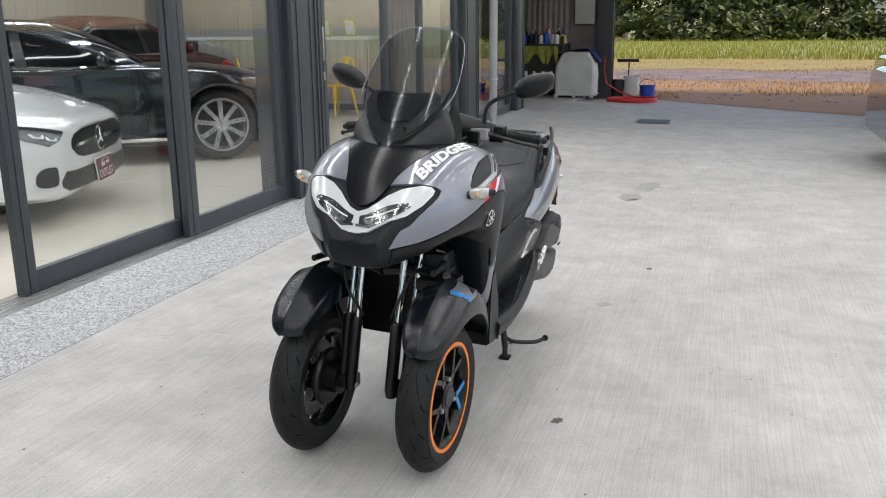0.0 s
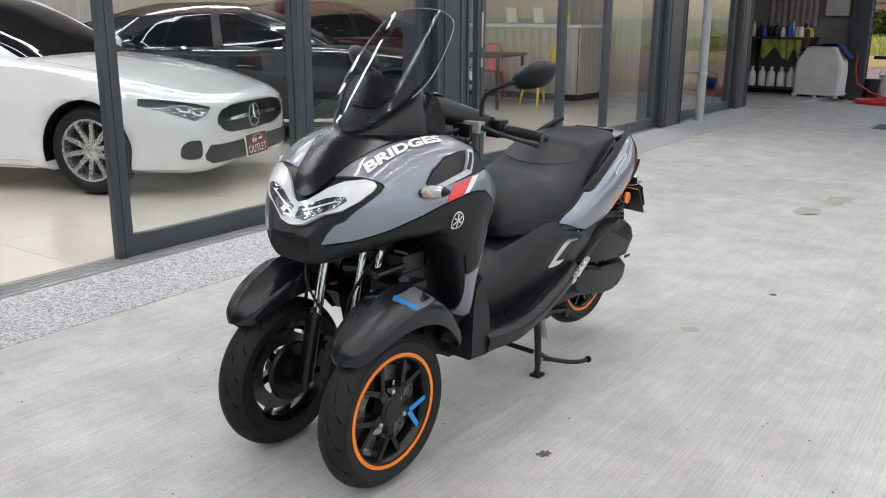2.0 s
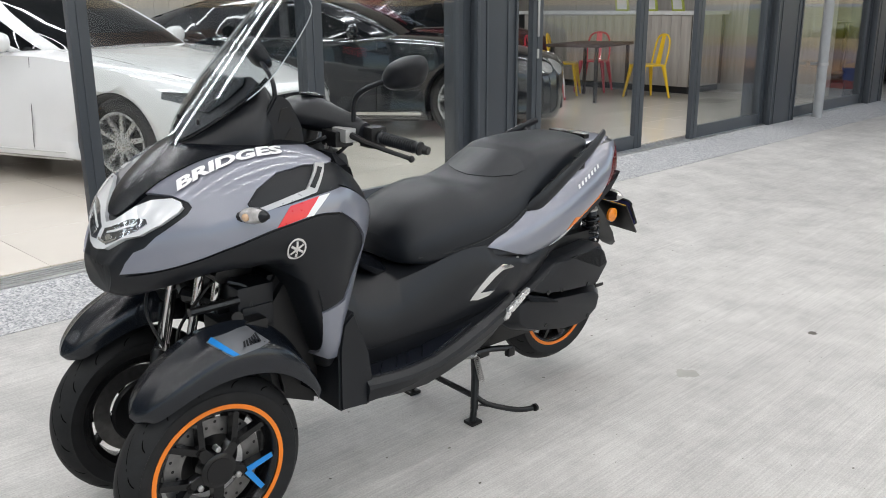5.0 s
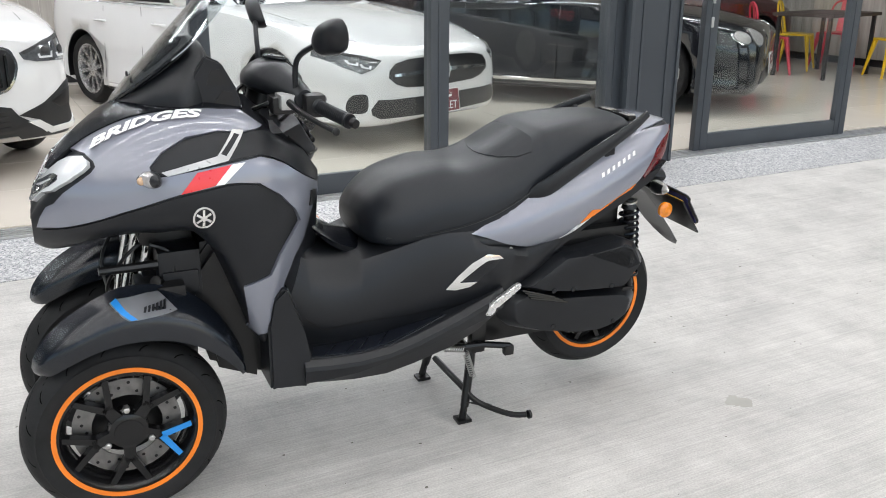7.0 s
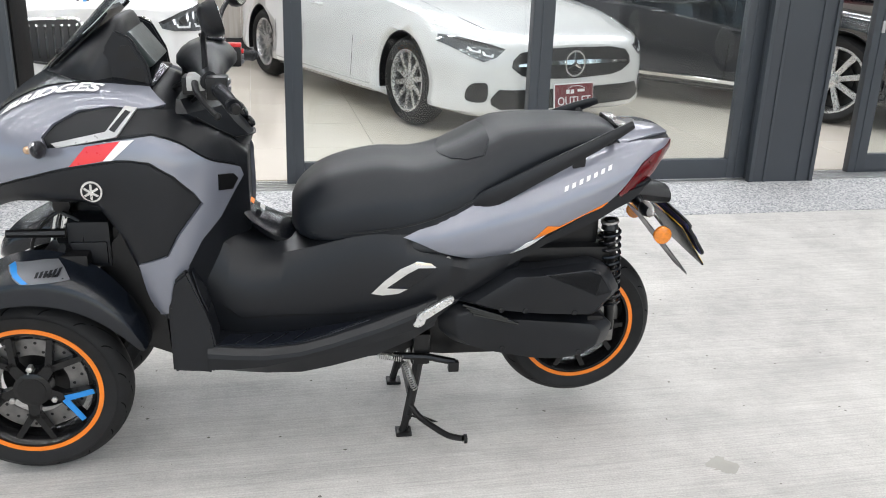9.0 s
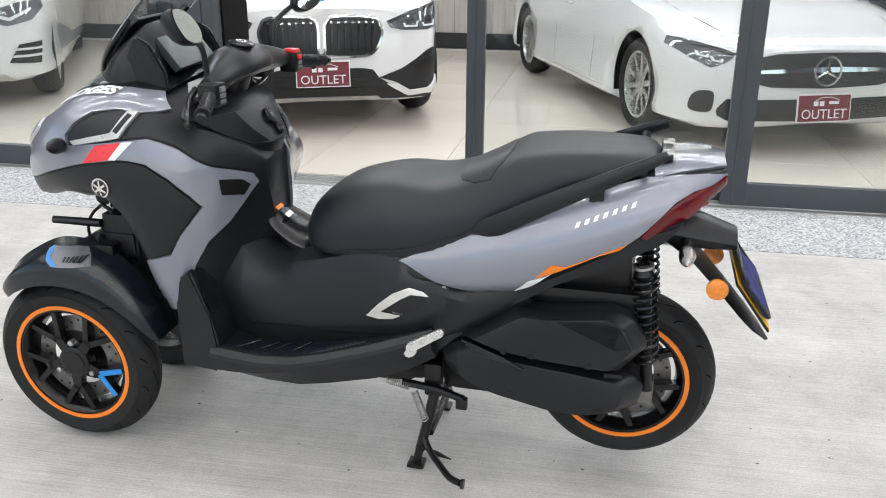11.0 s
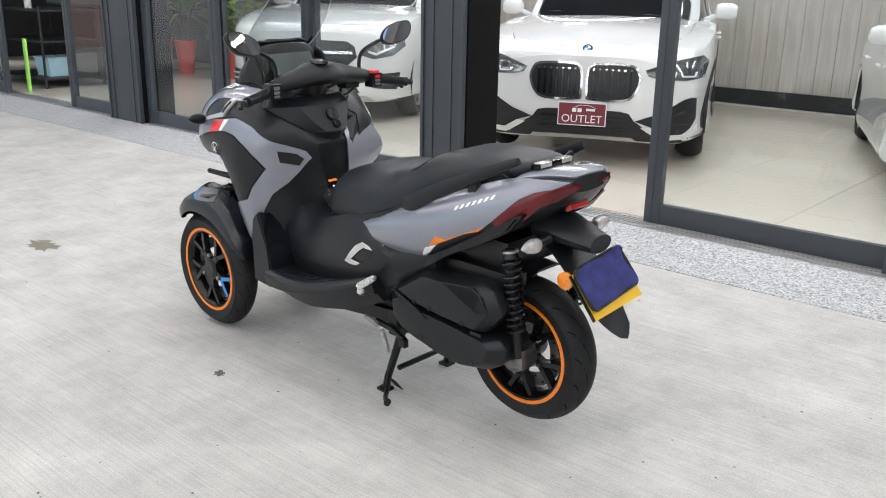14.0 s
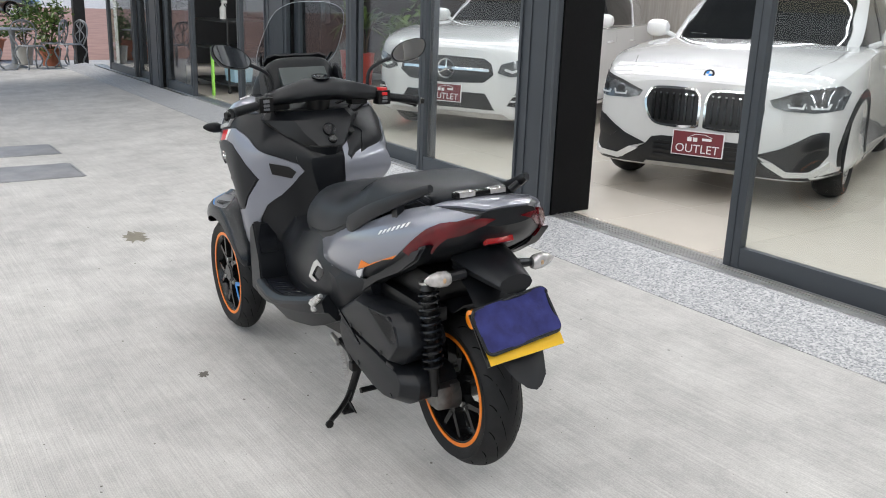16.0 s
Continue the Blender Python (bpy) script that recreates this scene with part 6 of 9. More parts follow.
tube(bm, [p + (q - p) * k / 120 + (a_ * math.cos(k * 0.6) + b_ * math.sin(k * 0.6)) * 0.0085 for k in range(121)], 0.002, 5)
part("return_spring", bm, M_STEEL, prop, "bare steel spring")
# inner panel of the leg shield: a pocket lid over a narrow column
rows = []
for z, w, xc, xe in ((1.035, 0.20, 1.085, 1.150), (1.005, 0.228, 1.045, 1.130), (0.955, 0.172, 1.015, 1.075), (0.912, 0.098, 0.985, 1.030), (0.890, 0.078, 0.990, 1.020), (0.850, 0.080, 1.012, 1.040), (0.780, 0.085, 1.012, 1.040), (0.700, 0.100, 1.020, 1.060)):
    rows.append([Vector((x, y, z)) for x, y in ((1.16, -w * 0.72), (xe, -w * 0.72), (xc + 0.012, -w * 0.50), (xc, -w * 0.22), (xc, w * 0.22), (xc + 0.012, w * 0.55), (xe, w), (1.16, w))])
bm = bmesh.new()
loft(bm, rows)
bmesh.ops.bevel(bm, geom=[e for e in bm.edges if len(e.link_faces) == 2 and e.calc_face_angle(0) > 0.35], offset=0.005, segments=2, affect="EDGES")
inner = part("inner_panel", bm, M_MATTE, scooter, "matte black inner panel with a pocket lid", 25)
bm = bmesh.new()
tube(bm, [(1.112, 0.214, 0.992), (1.070, 0.170, 0.954), (1.026, 0.099, 0.913), (0.994, 0.052, 0.909), (0.982, 0.020, 0.908), (0.982, -0.020, 0.908), (0.994, -0.047, 0.909), (1.026, -0.071, 0.913), (1.070, -0.122, 0.954)], 0.0028, 6)
part("lid_seam", bm, M_MECH, inner, "dark seam of the pocket lid")
# key switch on the inner leg shield
for (x, y, z), r, m_ in (((1.022, 0.0, 0.965), 0.026, M_SATIN), ((1.000, -0.004, 0.930), 0.017, M_RIM), ((1.040, -0.098, 0.950), 0.014, M_MECH)):
    bm = bmesh.new()
    lathe(bm, [(0.0, -0.01), (r, -0.01), (r, 0.012), (r * 0.7, 0.016), (0.0, 0.016)], 20, "z")
    bm.transform(pose(x, y, z, 0, -55, 0))
    part("key_switch", bm, m_, scooter, "black key switch")

# ================= cars in the showroom =================
M_CARWHITE = mat("white_car_lacquer", (0.69, 0.69, 0.69), 0.22, 0, 0.015, 3, coat=1.0, rvar=0.03)
M_CARBLACK = mat("black_car_lacquer", (0.008, 0.009, 0.012), 0.15, 0.0, 0.1, 3, coat=1.0, rvar=0.03)
M_CARRED = mat("dark_red_car_lacquer", (0.22, 0.012, 0.02), 0.2, 0.1, 0.1, 3, coat=1.0)
M_TINT = mat("tinted_car_glass", (0.006, 0.007, 0.008), 0.04, 0, 0.1, 3, spec=0.32, rvar=0.02)
M_CLAD = mat("grey_black_cladding", (0.016, 0.017, 0.019), 0.50, 0, 0.1, 10, 0.1, 300, spec=0.35)
M_GRILLE = mat("black_grille", (0.008, 0.008, 0.009), 0.35, 0.1, 0.1, 20)
M_ALLOY = mat("silver_alloy_rim", (0.55, 0.55, 0.55), 0.28, 0.85, 0.06, 10)
M_CARLAMP = mat("clear_car_headlamp", (0.16, 0.17, 0.18), 0.08, 0.5, 0.3, 40, coat=1.0)
M_MAROON = mat("maroon_sign", (0.155, 0.02, 0.028), 0.4, 0, 0.06, 12)
M_SILVERGUARD = mat("silver_skid_plate", (0.45, 0.44, 0.43), 0.35, 0.6, 0.08, 10)


def outlet_sign(parent, x, z, y=0.0, tilt=0.0, turn=0.0):
    m = Matrix.Translation((x, y, z)) @ pose(0, 0, 0, 0, tilt, turn)
    bm = bmesh.new()
    box(bm, -0.006, 0.004, -0.180, 0.180, -0.086, 0.086, 0.003, m)
    sign = part("dealer_plate", bm, M_WHITE, parent, "maroon dealer plate with a white border")
    bm = bmesh.new()
    box(bm, 0.0042, 0.006, -0.173, 0.173, -0.079, 0.079, 0, m)
    part("plate_field", bm, M_MAROON, sign)
    t = text_mesh("OUTLET", 0.082, m @ pose(0.0068, 0, -0.038, 90, 0, 90), 0.0005)
    part("plate_word", t, M_WHITE, sign, "white word", 0)
    bm = bmesh.new()
    for k, w in ((-0.055, 0.018), (-0.015, 0.018)):
        box(bm, 0.006, 0.0072, k - w, k + w - 0.006, 0.014, 0.042, 0, m)
    tube(bm, [m @ Vector((0.007, y0, z0)) for y0, z0 in ((-0.06, 0.046), (-0.02, 0.066), (0.05, 0.066), (0.10, 0.046))], 0.002, 5)
    box(bm, 0.006, 0.0072, 0.03, 0.095, 0.024, 0.042, 0, m)
    part("plate_mark", bm, M_WHITE, sign)
    return sign


def car_wheel(parent, at, R, rim, side, spokes, w=0.21, split=False):
    bm = tyre_bm(R, rim, w)
    wh = part("car_wheel", bm, M_RUBBER, parent, "black tyre")
    wh.location = at
    f = side * w * 0.42
    prof = [(rim + 0.004, f), (rim + 0.004, f * 0.6), (rim - 0.02, -f), (rim - 0.035, -f), (rim - 0.025, f * 0.5), (rim - 0.012, f)]
    part("rim", lathe(bmesh.new(), prof, 48, "y", closed=True), M_ALLOY, wh, "silver alloy rim")
    part("hub_disc", lathe(bmesh.new(), [(0.0, -f * 0.4), (rim - 0.03, -f * 0.4), (rim - 0.03, -f * 0.5), (0.0, -f * 0.5)], 32, "y"), M_GRILLE, wh)
    part("brake_disc", lathe(bmesh.new(), [(0.0, f * 0.05), (rim * 0.60, f * 0.05), (rim * 0.60, -f * 0.05), (0.0, -f * 0.05)], 32, "y"), M_MECH, wh)
    part("hub_cap", lathe(bmesh.new(), [(0.0, f * 0.3), (0.07, f * 0.3), (0.062, f * 0.72), (0.03, f * 0.80), (0.0, f * 0.80)], 20, "y"), M_ALLOY, wh)
    for k in range(spokes):
        a = 2 * math.pi * k / spokes + 0.2
        bm = bmesh.new()
        for s in ((-1, 1) if split else (0,)):
            p = Vector((0.05 * math.cos(a + s * 0.10), 0, 0.05 * math.sin(a + s * 0.10)))
            b = a + s * 0.16
            q = Vector(((rim - 0.012) * math.cos(b), 0, (rim - 0.012) * math.sin(b)))
            d = (q - p).normalized()
            n = Vector((-d.z, 0, d.x))
            w0, w1 = (0.016, 0.013) if split else (0.020, 0.024 if spokes < 10 else 0.016)
            va = [bm.verts.new((c.x, y, c.z)) for c, y in ((p + n * w0, f * 0.70), (p - n * w0, f * 0.70), (q - n * w1, f * 0.86), (q + n * w1, f * 0.86), (p + n * w0, f * 0.45), (p - n * w0, f * 0.45), (q - n * w1, f * 0.60), (q + n * w1, f * 0.60))]
            for q4 in ((0, 1, 2, 3), (4, 7, 6, 5), (0, 4, 5, 1), (1, 5, 6, 2), (2, 6, 7, 3), (3, 7, 4, 0)):
                bm.faces.new([va[i] for i in q4])
        part("rim_spoke", bm, M_ALLOY, wh, "silver spoke")
    return wh


def carve(ob, cutters):
    """Cut the cylinders out of the mesh for good."""
    for bm in cutters:
        me = bpy.data.meshes.new("cutter")
        bm.to_mesh(me)
        bm.free()
        cu = bpy.data.objects.new("cutter", me)
        scene.collection.objects.link(cu)
        md = ob.modifiers.new("cut", "BOOLEAN")
        md.operation, md.object, md.solver = "DIFFERENCE", cu, "EXACT"
        par = ob.parent
        ob.parent = None
        bpy.context.view_layer.update()
        got = bpy.data.meshes.new_from_object(ob.evaluated_get(bpy.context.evaluated_depsgraph_get()))
        ob.parent = par
        ob.modifiers.clear()
        if len(got.polygons) > 50:
            mats = list(ob.data.materials)
            ob.data = got
            got.materials.clear()
            for m_ in mats:
                got.materials.append(m_)
        bpy.data.objects.remove(cu)


def sym(o):
    return o + [(-y, z) for y, z in o[::-1] if y > 1e-6]


def car(name, label, at, heading, paint, W, fo, wb, ro, nose_z, hood_z, belt, roof, zb, R, rim, spokes, split=False, blunt=0.62, suv=False, glass_from=-0.55, corner=0.945, category="car"):
    """Origin on the floor under the front axle; x ahead."""
    ob = thing(name, label, category, pose(at[0], at[1], FLOOR_Z + 0.001, 0, 0, heading), "cars in the showroom")
    x_end = -wb - ro
    mid = (nose_z + hood_z) / 2
    secs = [
        (fo, [(0, zb + 0.10), (W * blunt * 0.80, zb + 0.11), (W * blunt * 0.95, zb + 0.24), (W * blunt * 0.92, nose_z - 0.14), (W * blunt * 0.74, nose_z - 0.03), (0, nose_z - 0.01)]),
        (fo - 0.07, [(0, zb + 0.02), (W * (blunt + 0.1), zb + 0.02), (W * (blunt + 0.17), zb + 0.20), (W * (blunt + 0.15), nose_z - 0.10), (W * (blunt - 0.02), nose_z + 0.02), (0, nose_z + 0.04)]),
        (fo - 0.28, [(0, zb), (W * (corner - 0.07), zb + 0.01), (W * corner, zb + 0.20), (W * corner, nose_z - 0.06), (W * 0.77, nose_z + 0.075), (0, nose_z + 0.10)]),
        (0.10, [(0, zb), (W * 0.90, zb), (W * 0.985, zb + 0.22), (W * 0.985, mid - 0.06), (W * 0.84, mid + 0.05), (0, mid + 0.085)]),
        (glass_from - 0.05, [(0, zb), (W * 0.93, zb), (W, zb + 0.24), (W * 0.985, belt - 0.10), (W * 0.86, hood_z), (0, hood_z + 0.03)]),
        (-wb * 0.55, [(0, zb), (W * 0.93, zb), (W, zb + 0.26), (W * 0.985, belt - 0.08), (W * 0.88, belt), (0, belt + 0.02)]),
    ]
    back = [
        (-wb, [(0, zb), (W * 0.93, zb), (W, zb + 0.28), (W * 0.99, belt - 0.06), (W * 0.86, belt + 0.02), (0, belt + 0.04)]),
        (x_end + 0.22, [(0, zb + 0.05), (W * 0.88, zb + 0.06), (W * 0.95, zb + 0.30), (W * 0.93, belt - 0.04), (W * 0.78, belt + 0.04), (0, belt + 0.06)]),
        (x_end, [(0, zb + 0.15), (W * 0.70, zb + 0.16), (W * 0.78, zb + 0.34), (W * 0.76, belt - 0.10), (W * 0.6, belt - 0.01), (0, belt)]),
    ]
    bm = hull(secs + back, 5, 4)
    bv = tree(bm)
    body = part("body", bm, paint, ob, "")
    cuts = []
    for x in (0.0, -wb):
        for s in (1, -1):
            c = bmesh.new()
            lathe(c, [(0.0, s * (W - 0.26)), (R + 0.035, s * (W - 0.26)), (R + 0.045, s * (W + 0.2)), (0.0, s * (W + 0.2))], 40, "y", (x, 0, R))
            cuts.append(c)
            car_wheel(ob, (x, s * (W - 0.135), R), R, rim, s, spokes, split=split)
    bpy.context.view_layer.update()
    carve(body, cuts)
    for p in body.data.polygons:
        p.use_smooth = True
    for x in (0.0, -wb):
        for s in (1, -1):
            bm = bmesh.new()
            prof = [(R + 0.037, s * (W - 0.02)), (R + 0.030, s * (W - 0.02)), (R + 0.024, s * (W - 0.245)), (0.05, s * (W - 0.245)), (0.05, s * (W - 0.255)), (R + 0.031, s * (W - 0.255))]
            loft(bm, [[Vector((x + r * math.cos(t), h, R + r * math.sin(t))) for r, h in prof] for t in np.linspace(-0.25, math.pi + 0.25, 25)])
            part("wheel_well", bm, M_GRILLE, ob)
    # cabin
    rf = roof
    gx = glass_from
    slope = (rf - hood_z) / 0.62
    cab = [
        (gx + 0.06, [(0, hood_z - 0.06), (W * 0.60, hood_z - 0.06), (W * 0.70, hood_z - 0.04), (W * 0.70, hood_z - 0.01), (W * 0.55, hood_z + 0.01), (0, hood_z + 0.02)]),
        (gx - 0.30, [(0, hood_z - 0.06), (W * 0.84, hood_z - 0.06), (W * 0.86, belt - 0.02), (W * 0.80, hood_z + 0.09), (W * 0.66, hood_z + 0.19), (0, hood_z + 0.23)]),
        (gx - 0.85, [(0, hood_z - 0.06), (W * 0.86, hood_z - 0.06), (W * 0.88, belt - 0.01), (W * 0.78, belt + 0.28 * (rf - belt) + 0.10), (W * 0.62, rf - 0.06), (0, rf - 0.02)]),
        (gx - 1.5, [(0, hood_z - 0.06), (W * 0.86, hood_z - 0.06), (W * 0.885, belt), (W * 0.78, belt + 0.6 * (rf - belt)), (W * 0.62, rf - 0.035), (0, rf)]),
        (-wb + 0.15, [(0, hood_z - 0.06), (W * 0.86, hood_z - 0.06), (W * 0.88, belt + 0.02), (W * 0.77, belt + 0.6 * (rf - belt)), (W * 0.60, rf - 0.07), (0, rf - 0.03)]),
        (x_end + (0.22 if suv else 0.45), [(0, hood_z - 0.06), (W * 0.74, hood_z - 0.06), (W * 0.76, belt + 0.03), (W * 0.68, belt + (0.5 if suv else 0.22) * (rf - belt)), (W * 0.55, rf - (0.16 if suv else 0.28)), (0, rf - (0.12 if suv else 0.24))]),
        (x_end + 0.10, [(0, hood_z - 0.06), (W * 0.60, hood_z - 0.06), (W * 0.62, belt - 0.02), (W * 0.60, belt + 0.04), (W * 0.5, belt + 0.08), (0, belt + 0.1)]),
    ]
    bm = hull(cab, 5, 4)
    cv = tree(bm)
    part("cabin_glass", bm, M_TINT, ob, "dark tinted windows")
    w2 = W * 0.60
    part("roof", patch(cv, [(gx - 0.80, w2), (gx - 0.80, -w2), (-wb + 0.1, -w2), (x_end + 0.3, -w2 * 0.85), (x_end + 0.3, w2 * 0.85), (-wb + 0.1, w2)], "z", 1, 0.012, 0.016, 0.07), paint, ob, "")
    for s in (1, -1):
        zt = rf - 0.055
        part("pillar", patch(cv, [(gx + 0.02, belt + 0.0), (gx - 0.10, belt - 0.005), (gx - 0.92, zt - 0.05), (-wb + 0.1, zt - 0.09), (-wb + 0.1, zt), (gx - 0.85, zt + 0.02)], "y", s, 0.014, 0.020, 0.05), paint, ob, "")
        part("pillar", patch(cv, [(-wb + 0.20, belt), (-wb - 0.10, zt - 0.10), (x_end + 0.28, zt - 0.16), (x_end + 0.12, belt)], "y", s, 0.014, 0.020, 0.05), paint, ob, "")
        part("pillar", patch(cv, [(gx - 1.00, belt), (gx - 1.06, zt - 0.05), (gx - 1.14, zt - 0.05), (gx - 1.10, belt)], "y", s, 0.005, 0.008, 0.15), M_GRILLE, ob, "black middle pillar")
        part("window_trim", patch(cv, [(gx - 0.05, belt - 0.002), (-wb + 0.25, belt + 0.012), (-wb + 0.25, belt + 0.026), (gx - 0.05, belt + 0.012)], "y", s, 0.009, 0.008, 0.2), M_CHROME, ob, "bright window trim")
        for x in (gx - 0.14, gx - 1.08, -wb + 0.42):
            part("door_gap", patch(bv, [(x, zb + 0.10), (x + 0.006, zb + 0.10), (x + 0.02, belt - 0.02), (x + 0.014, belt - 0.02)], "y", s, 0.001, 0.0008, 0.3), M_GRILLE, ob)
        part("sill", patch(bv, [(-0.45, zb + 0.015), (-wb + 0.45, zb + 0.015), (-wb + 0.45, zb + 0.085), (-0.45, zb + 0.085)], "y", s, 0.006, 0.01, 0.2), M_CLAD if suv else paint, ob, "")
        for x in (gx - 0.78, gx - 1.72):
            bm = bmesh.new()
            tube(bm, [(x - 0.09, s * (W + 0.0), belt - 0.15), (x - 0.07, s * (W + 0.025), belt - 0.148), (x + 0.07, s * (W + 0.022), belt - 0.152), (x + 0.09, s * (W - 0.003), belt - 0.155)], 0.011, 8)
            part("door_handle", bm, paint, ob, "")
        bm = bmesh.new()
        rings = []
        for u, k in ((0.0, 0.35), (0.02, 0.8), (0.07, 1.0), (0.15, 1.0), (0.19, 0.7), (0.20, 0.3)):
            rings.append([Vector((gx - 0.36 + 0.055 * k * math.cos(t) + 0.02 * k, s * (W * 0.90 + 0.04 + u), belt + 0.085 + 0.075 * k * math.sin(t))) for t in (2 * math.pi * q / 14 for q in range(14))])
        loft(bm, rings)
        tube(bm, [(gx - 0.34, s * W * 0.86, belt + 0.01), (gx - 0.35, s * (W * 0.9 + 0.06), belt + 0.05)], 0.022, 8)
        part("wing_mirror", bm, paint, ob, "")
    for s in (1, -1):
        part("hood_gap", patch(bv, [(gx + 0.02, s * W * 0.80), (0.2, s * W * 0.78), (fo - 0.25, s * W * 0.66), (fo - 0.25, s * W * 0.652), (0.2, s * W * 0.772), (gx + 0.02, s * W * 0.792)], "z", 1, 0.001, 0.0008, 0.2), M_GRILLE, ob)
    bm = bmesh.new()
    tube(bm, [(gx + 0.02, W * 0.45, hood_z + 0.03), (gx - 0.04, -W * 0.25, hood_z + 0.06)], 0.008, 6)
    tube(bm, [(gx + 0.02, -W * 0.02, hood_z + 0.03), (gx - 0.03, -W * 0.62, hood_z + 0.05)], 0.008, 6)
    part("wiper", bm, M_GRILLE, ob)
    return ob, bv


def front_patch(ob, bv, name, outline, m_, lift=0.006, thick=0.010, label="", both=True, step=0.05, curve=0):
    outs = [outline, [(-y, z) for y, z in outline]] if both else [outline]
    first = None
    for o in outs:
        p = part(name, patch(bv, o, "x", 1, lift, thick, step, curve), m_, ob, label)
        first = first or p
    return first


def star_badge(ob, x, z, r):
    """A plain ring with three bars."""
    bm = bmesh.new()
    lathe(bm, [(r, 0.0), (r, 0.016), (r * 0.86, 0.016), (r * 0.86, 0.0)], 32, "x", (x, 0, z), True)
    for k in range(3):
        t = radians(90 + 120 * k)
        tube(bm, [(x + 0.008, 0, z), (x + 0.008, r * 0.9 * math.cos(t), z + r * 0.9 * math.sin(t))], [r * 0.16, r * 0.05], 6)
    return part("badge", bm, M_CHROME, ob, "chrome ring badge")


# white hatchback
hatch, hb = car("hatchback", "white hatchback with silver ten-spoke wheels on the showroom floor", (5.017, 5.204), -69, M_CARWHITE, 0.895, 0.86, 2.73, 0.80, 0.66, 0.95, 0.93, 1.43, 0.17, 0.325, 0.222, 10, glass_from=-0.62)
front_patch(hatch, hb, "grille", sym([(0.0, 0.418), (0.36, 0.432), (0.46, 0.458), (0.535, 0.510), (0.525, 0.560), (0.475, 0.605), (0.34, 0.628), (0.0, 0.632)]), M_GRILLE, 0.006, 0.01, "black grille", False)
front_patch(hatch, hb, "grille_bar", [(-0.49, 0.515), (0.49, 0.515), (0.49, 0.533), (0.12, 0.545), (-0.12, 0.545), (-0.49, 0.533)], M_CHROME, 0.016, 0.012, "chrome grille bar", False)
star_badge(hatch, 0.862, 0.523, 0.092)
front_patch(hatch, hb, "headlamp", [(0.575, 0.628), (0.64, 0.575), (0.715, 0.545), (0.80, 0.592), (0.868, 0.655), (0.855, 0.700), (0.80, 0.695), (0.65, 0.655)], M_CARLAMP, 0.007, 0.01, "clear slanted headlamp")
front_patch(hatch, hb, "lamp_brow", [(0.585, 0.632), (0.655, 0.652), (0.80, 0.690), (0.852, 0.697), (0.855, 0.685), (0.79, 0.672), (0.66, 0.632), (0.60, 0.618)], M_GRILLE, 0.0085, 0.003, "dark lamp brow")
for y0, z0 in ((0.68, 0.585), (0.745, 0.610)):
    front_patch(hatch, hb, "light_blade", [(y0 - 0.030, z0 + 0.010), (y0 - 0.022, z0 - 0.012), (y0 + 0.028, z0), (y0 + 0.034, z0 + 0.026), (y0 + 0.022, z0 + 0.024), (y0 + 0.014, z0 + 0.006), (y0 - 0.012, z0 + 0.001), (y0 - 0.018, z0 + 0.012)], M_LENSW, 0.0095, 0.003, "white light blade")
front_patch(hatch, hb, "lower_intake", sym([(0.0, 0.215), (0.60, 0.235), (0.665, 0.268), (0.672, 0.305), (0.62, 0.368), (0.50, 0.362), (0.0, 0.352)]), M_CLAD, 0.006, 0.01, "grey lower intake", False)
front_patch(hatch, hb, "side_vent", [(0.695, 0.300), (0.750, 0.282), (0.796, 0.296), (0.796, 0.345), (0.775, 0.398), (0.735, 0.412), (0.690, 0.398)], M_CLAD, 0.006, 0.01, "grey corner vent", True, 0.03, 3)
outlet_sign(hatch, 0.885, 0.303, 0.0, -6)

# white compact suv with twin grilles
suv1, sb = car("compact_suv", "white compact suv with twin black grilles facing the glass front", (1.814, 5.131), -66, M_CARWHITE, 0.91, 0.84, 2.67, 0.85, 0.84, 1.06, 1.05, 1.60, 0.20, 0.345, 0.235, 5, split=True, blunt=0.64, suv=True, glass_from=-0.58, corner=0.90)
kid = [(0.030, 0.565), (0.050, 0.528), (0.28, 0.526), (0.355, 0.565), (0.393, 0.65), (0.383, 0.715), (0.33, 0.762), (0.10, 0.766), (0.050, 0.748), (0.030, 0.70)]
ring_o = [(0.014, 0.560), (0.042, 0.512), (0.285, 0.510), (0.368, 0.555), (0.410, 0.65), (0.398, 0.722), (0.338, 0.778), (0.095, 0.782), (0.040, 0.763), (0.014, 0.705)]
front_patch(suv1, sb, "grille_frame", ring_o, M_CHROME, 0.012, 0.016, "chrome grille frame", True, 0.05, 3)
front_patch(suv1, sb, "grille", kid, M_GRILLE, 0.0135, 0.006, "black kidney-shaped grille", True, 0.05, 3)
for k in range(7):
    y0 = 0.060 + 0.045 * k
    inner = front_patch(suv1, sb, "grille_slat", [(y0, 0.55), (y0 + 0.014, 0.55), (y0 + 0.014, 0.735), (y0, 0.735)], M_RIM, 0.024, 0.012, "gloss black slat")
    front_patch(suv1, sb, "slat_tip", [(y0, 0.728), (y0 + 0.014, 0.728), (y0 + 0.014, 0.738), (y0, 0.738)], M_CHROME, 0.027, 0.004, "bright slat tip")
hit, no, _, _ = sb.ray_cast(Vector((0.775, 0, 3)), Vector((0, 0, -1)))
badge_m = Matrix.Translation(hit + Vector((0, 0, 0.001))) @ pose(0, 0, 0, 0, -38, 0)
bm = bmesh.new()
lathe(bm, [(0.0, 0.0), (0.038, 0.0), (0.038, 0.006), (0.0, 0.008)], 24, "x")
bm.transform(badge_m)
badge = part("badge", bm, M_GRILLE, suv1, "round dark badge")
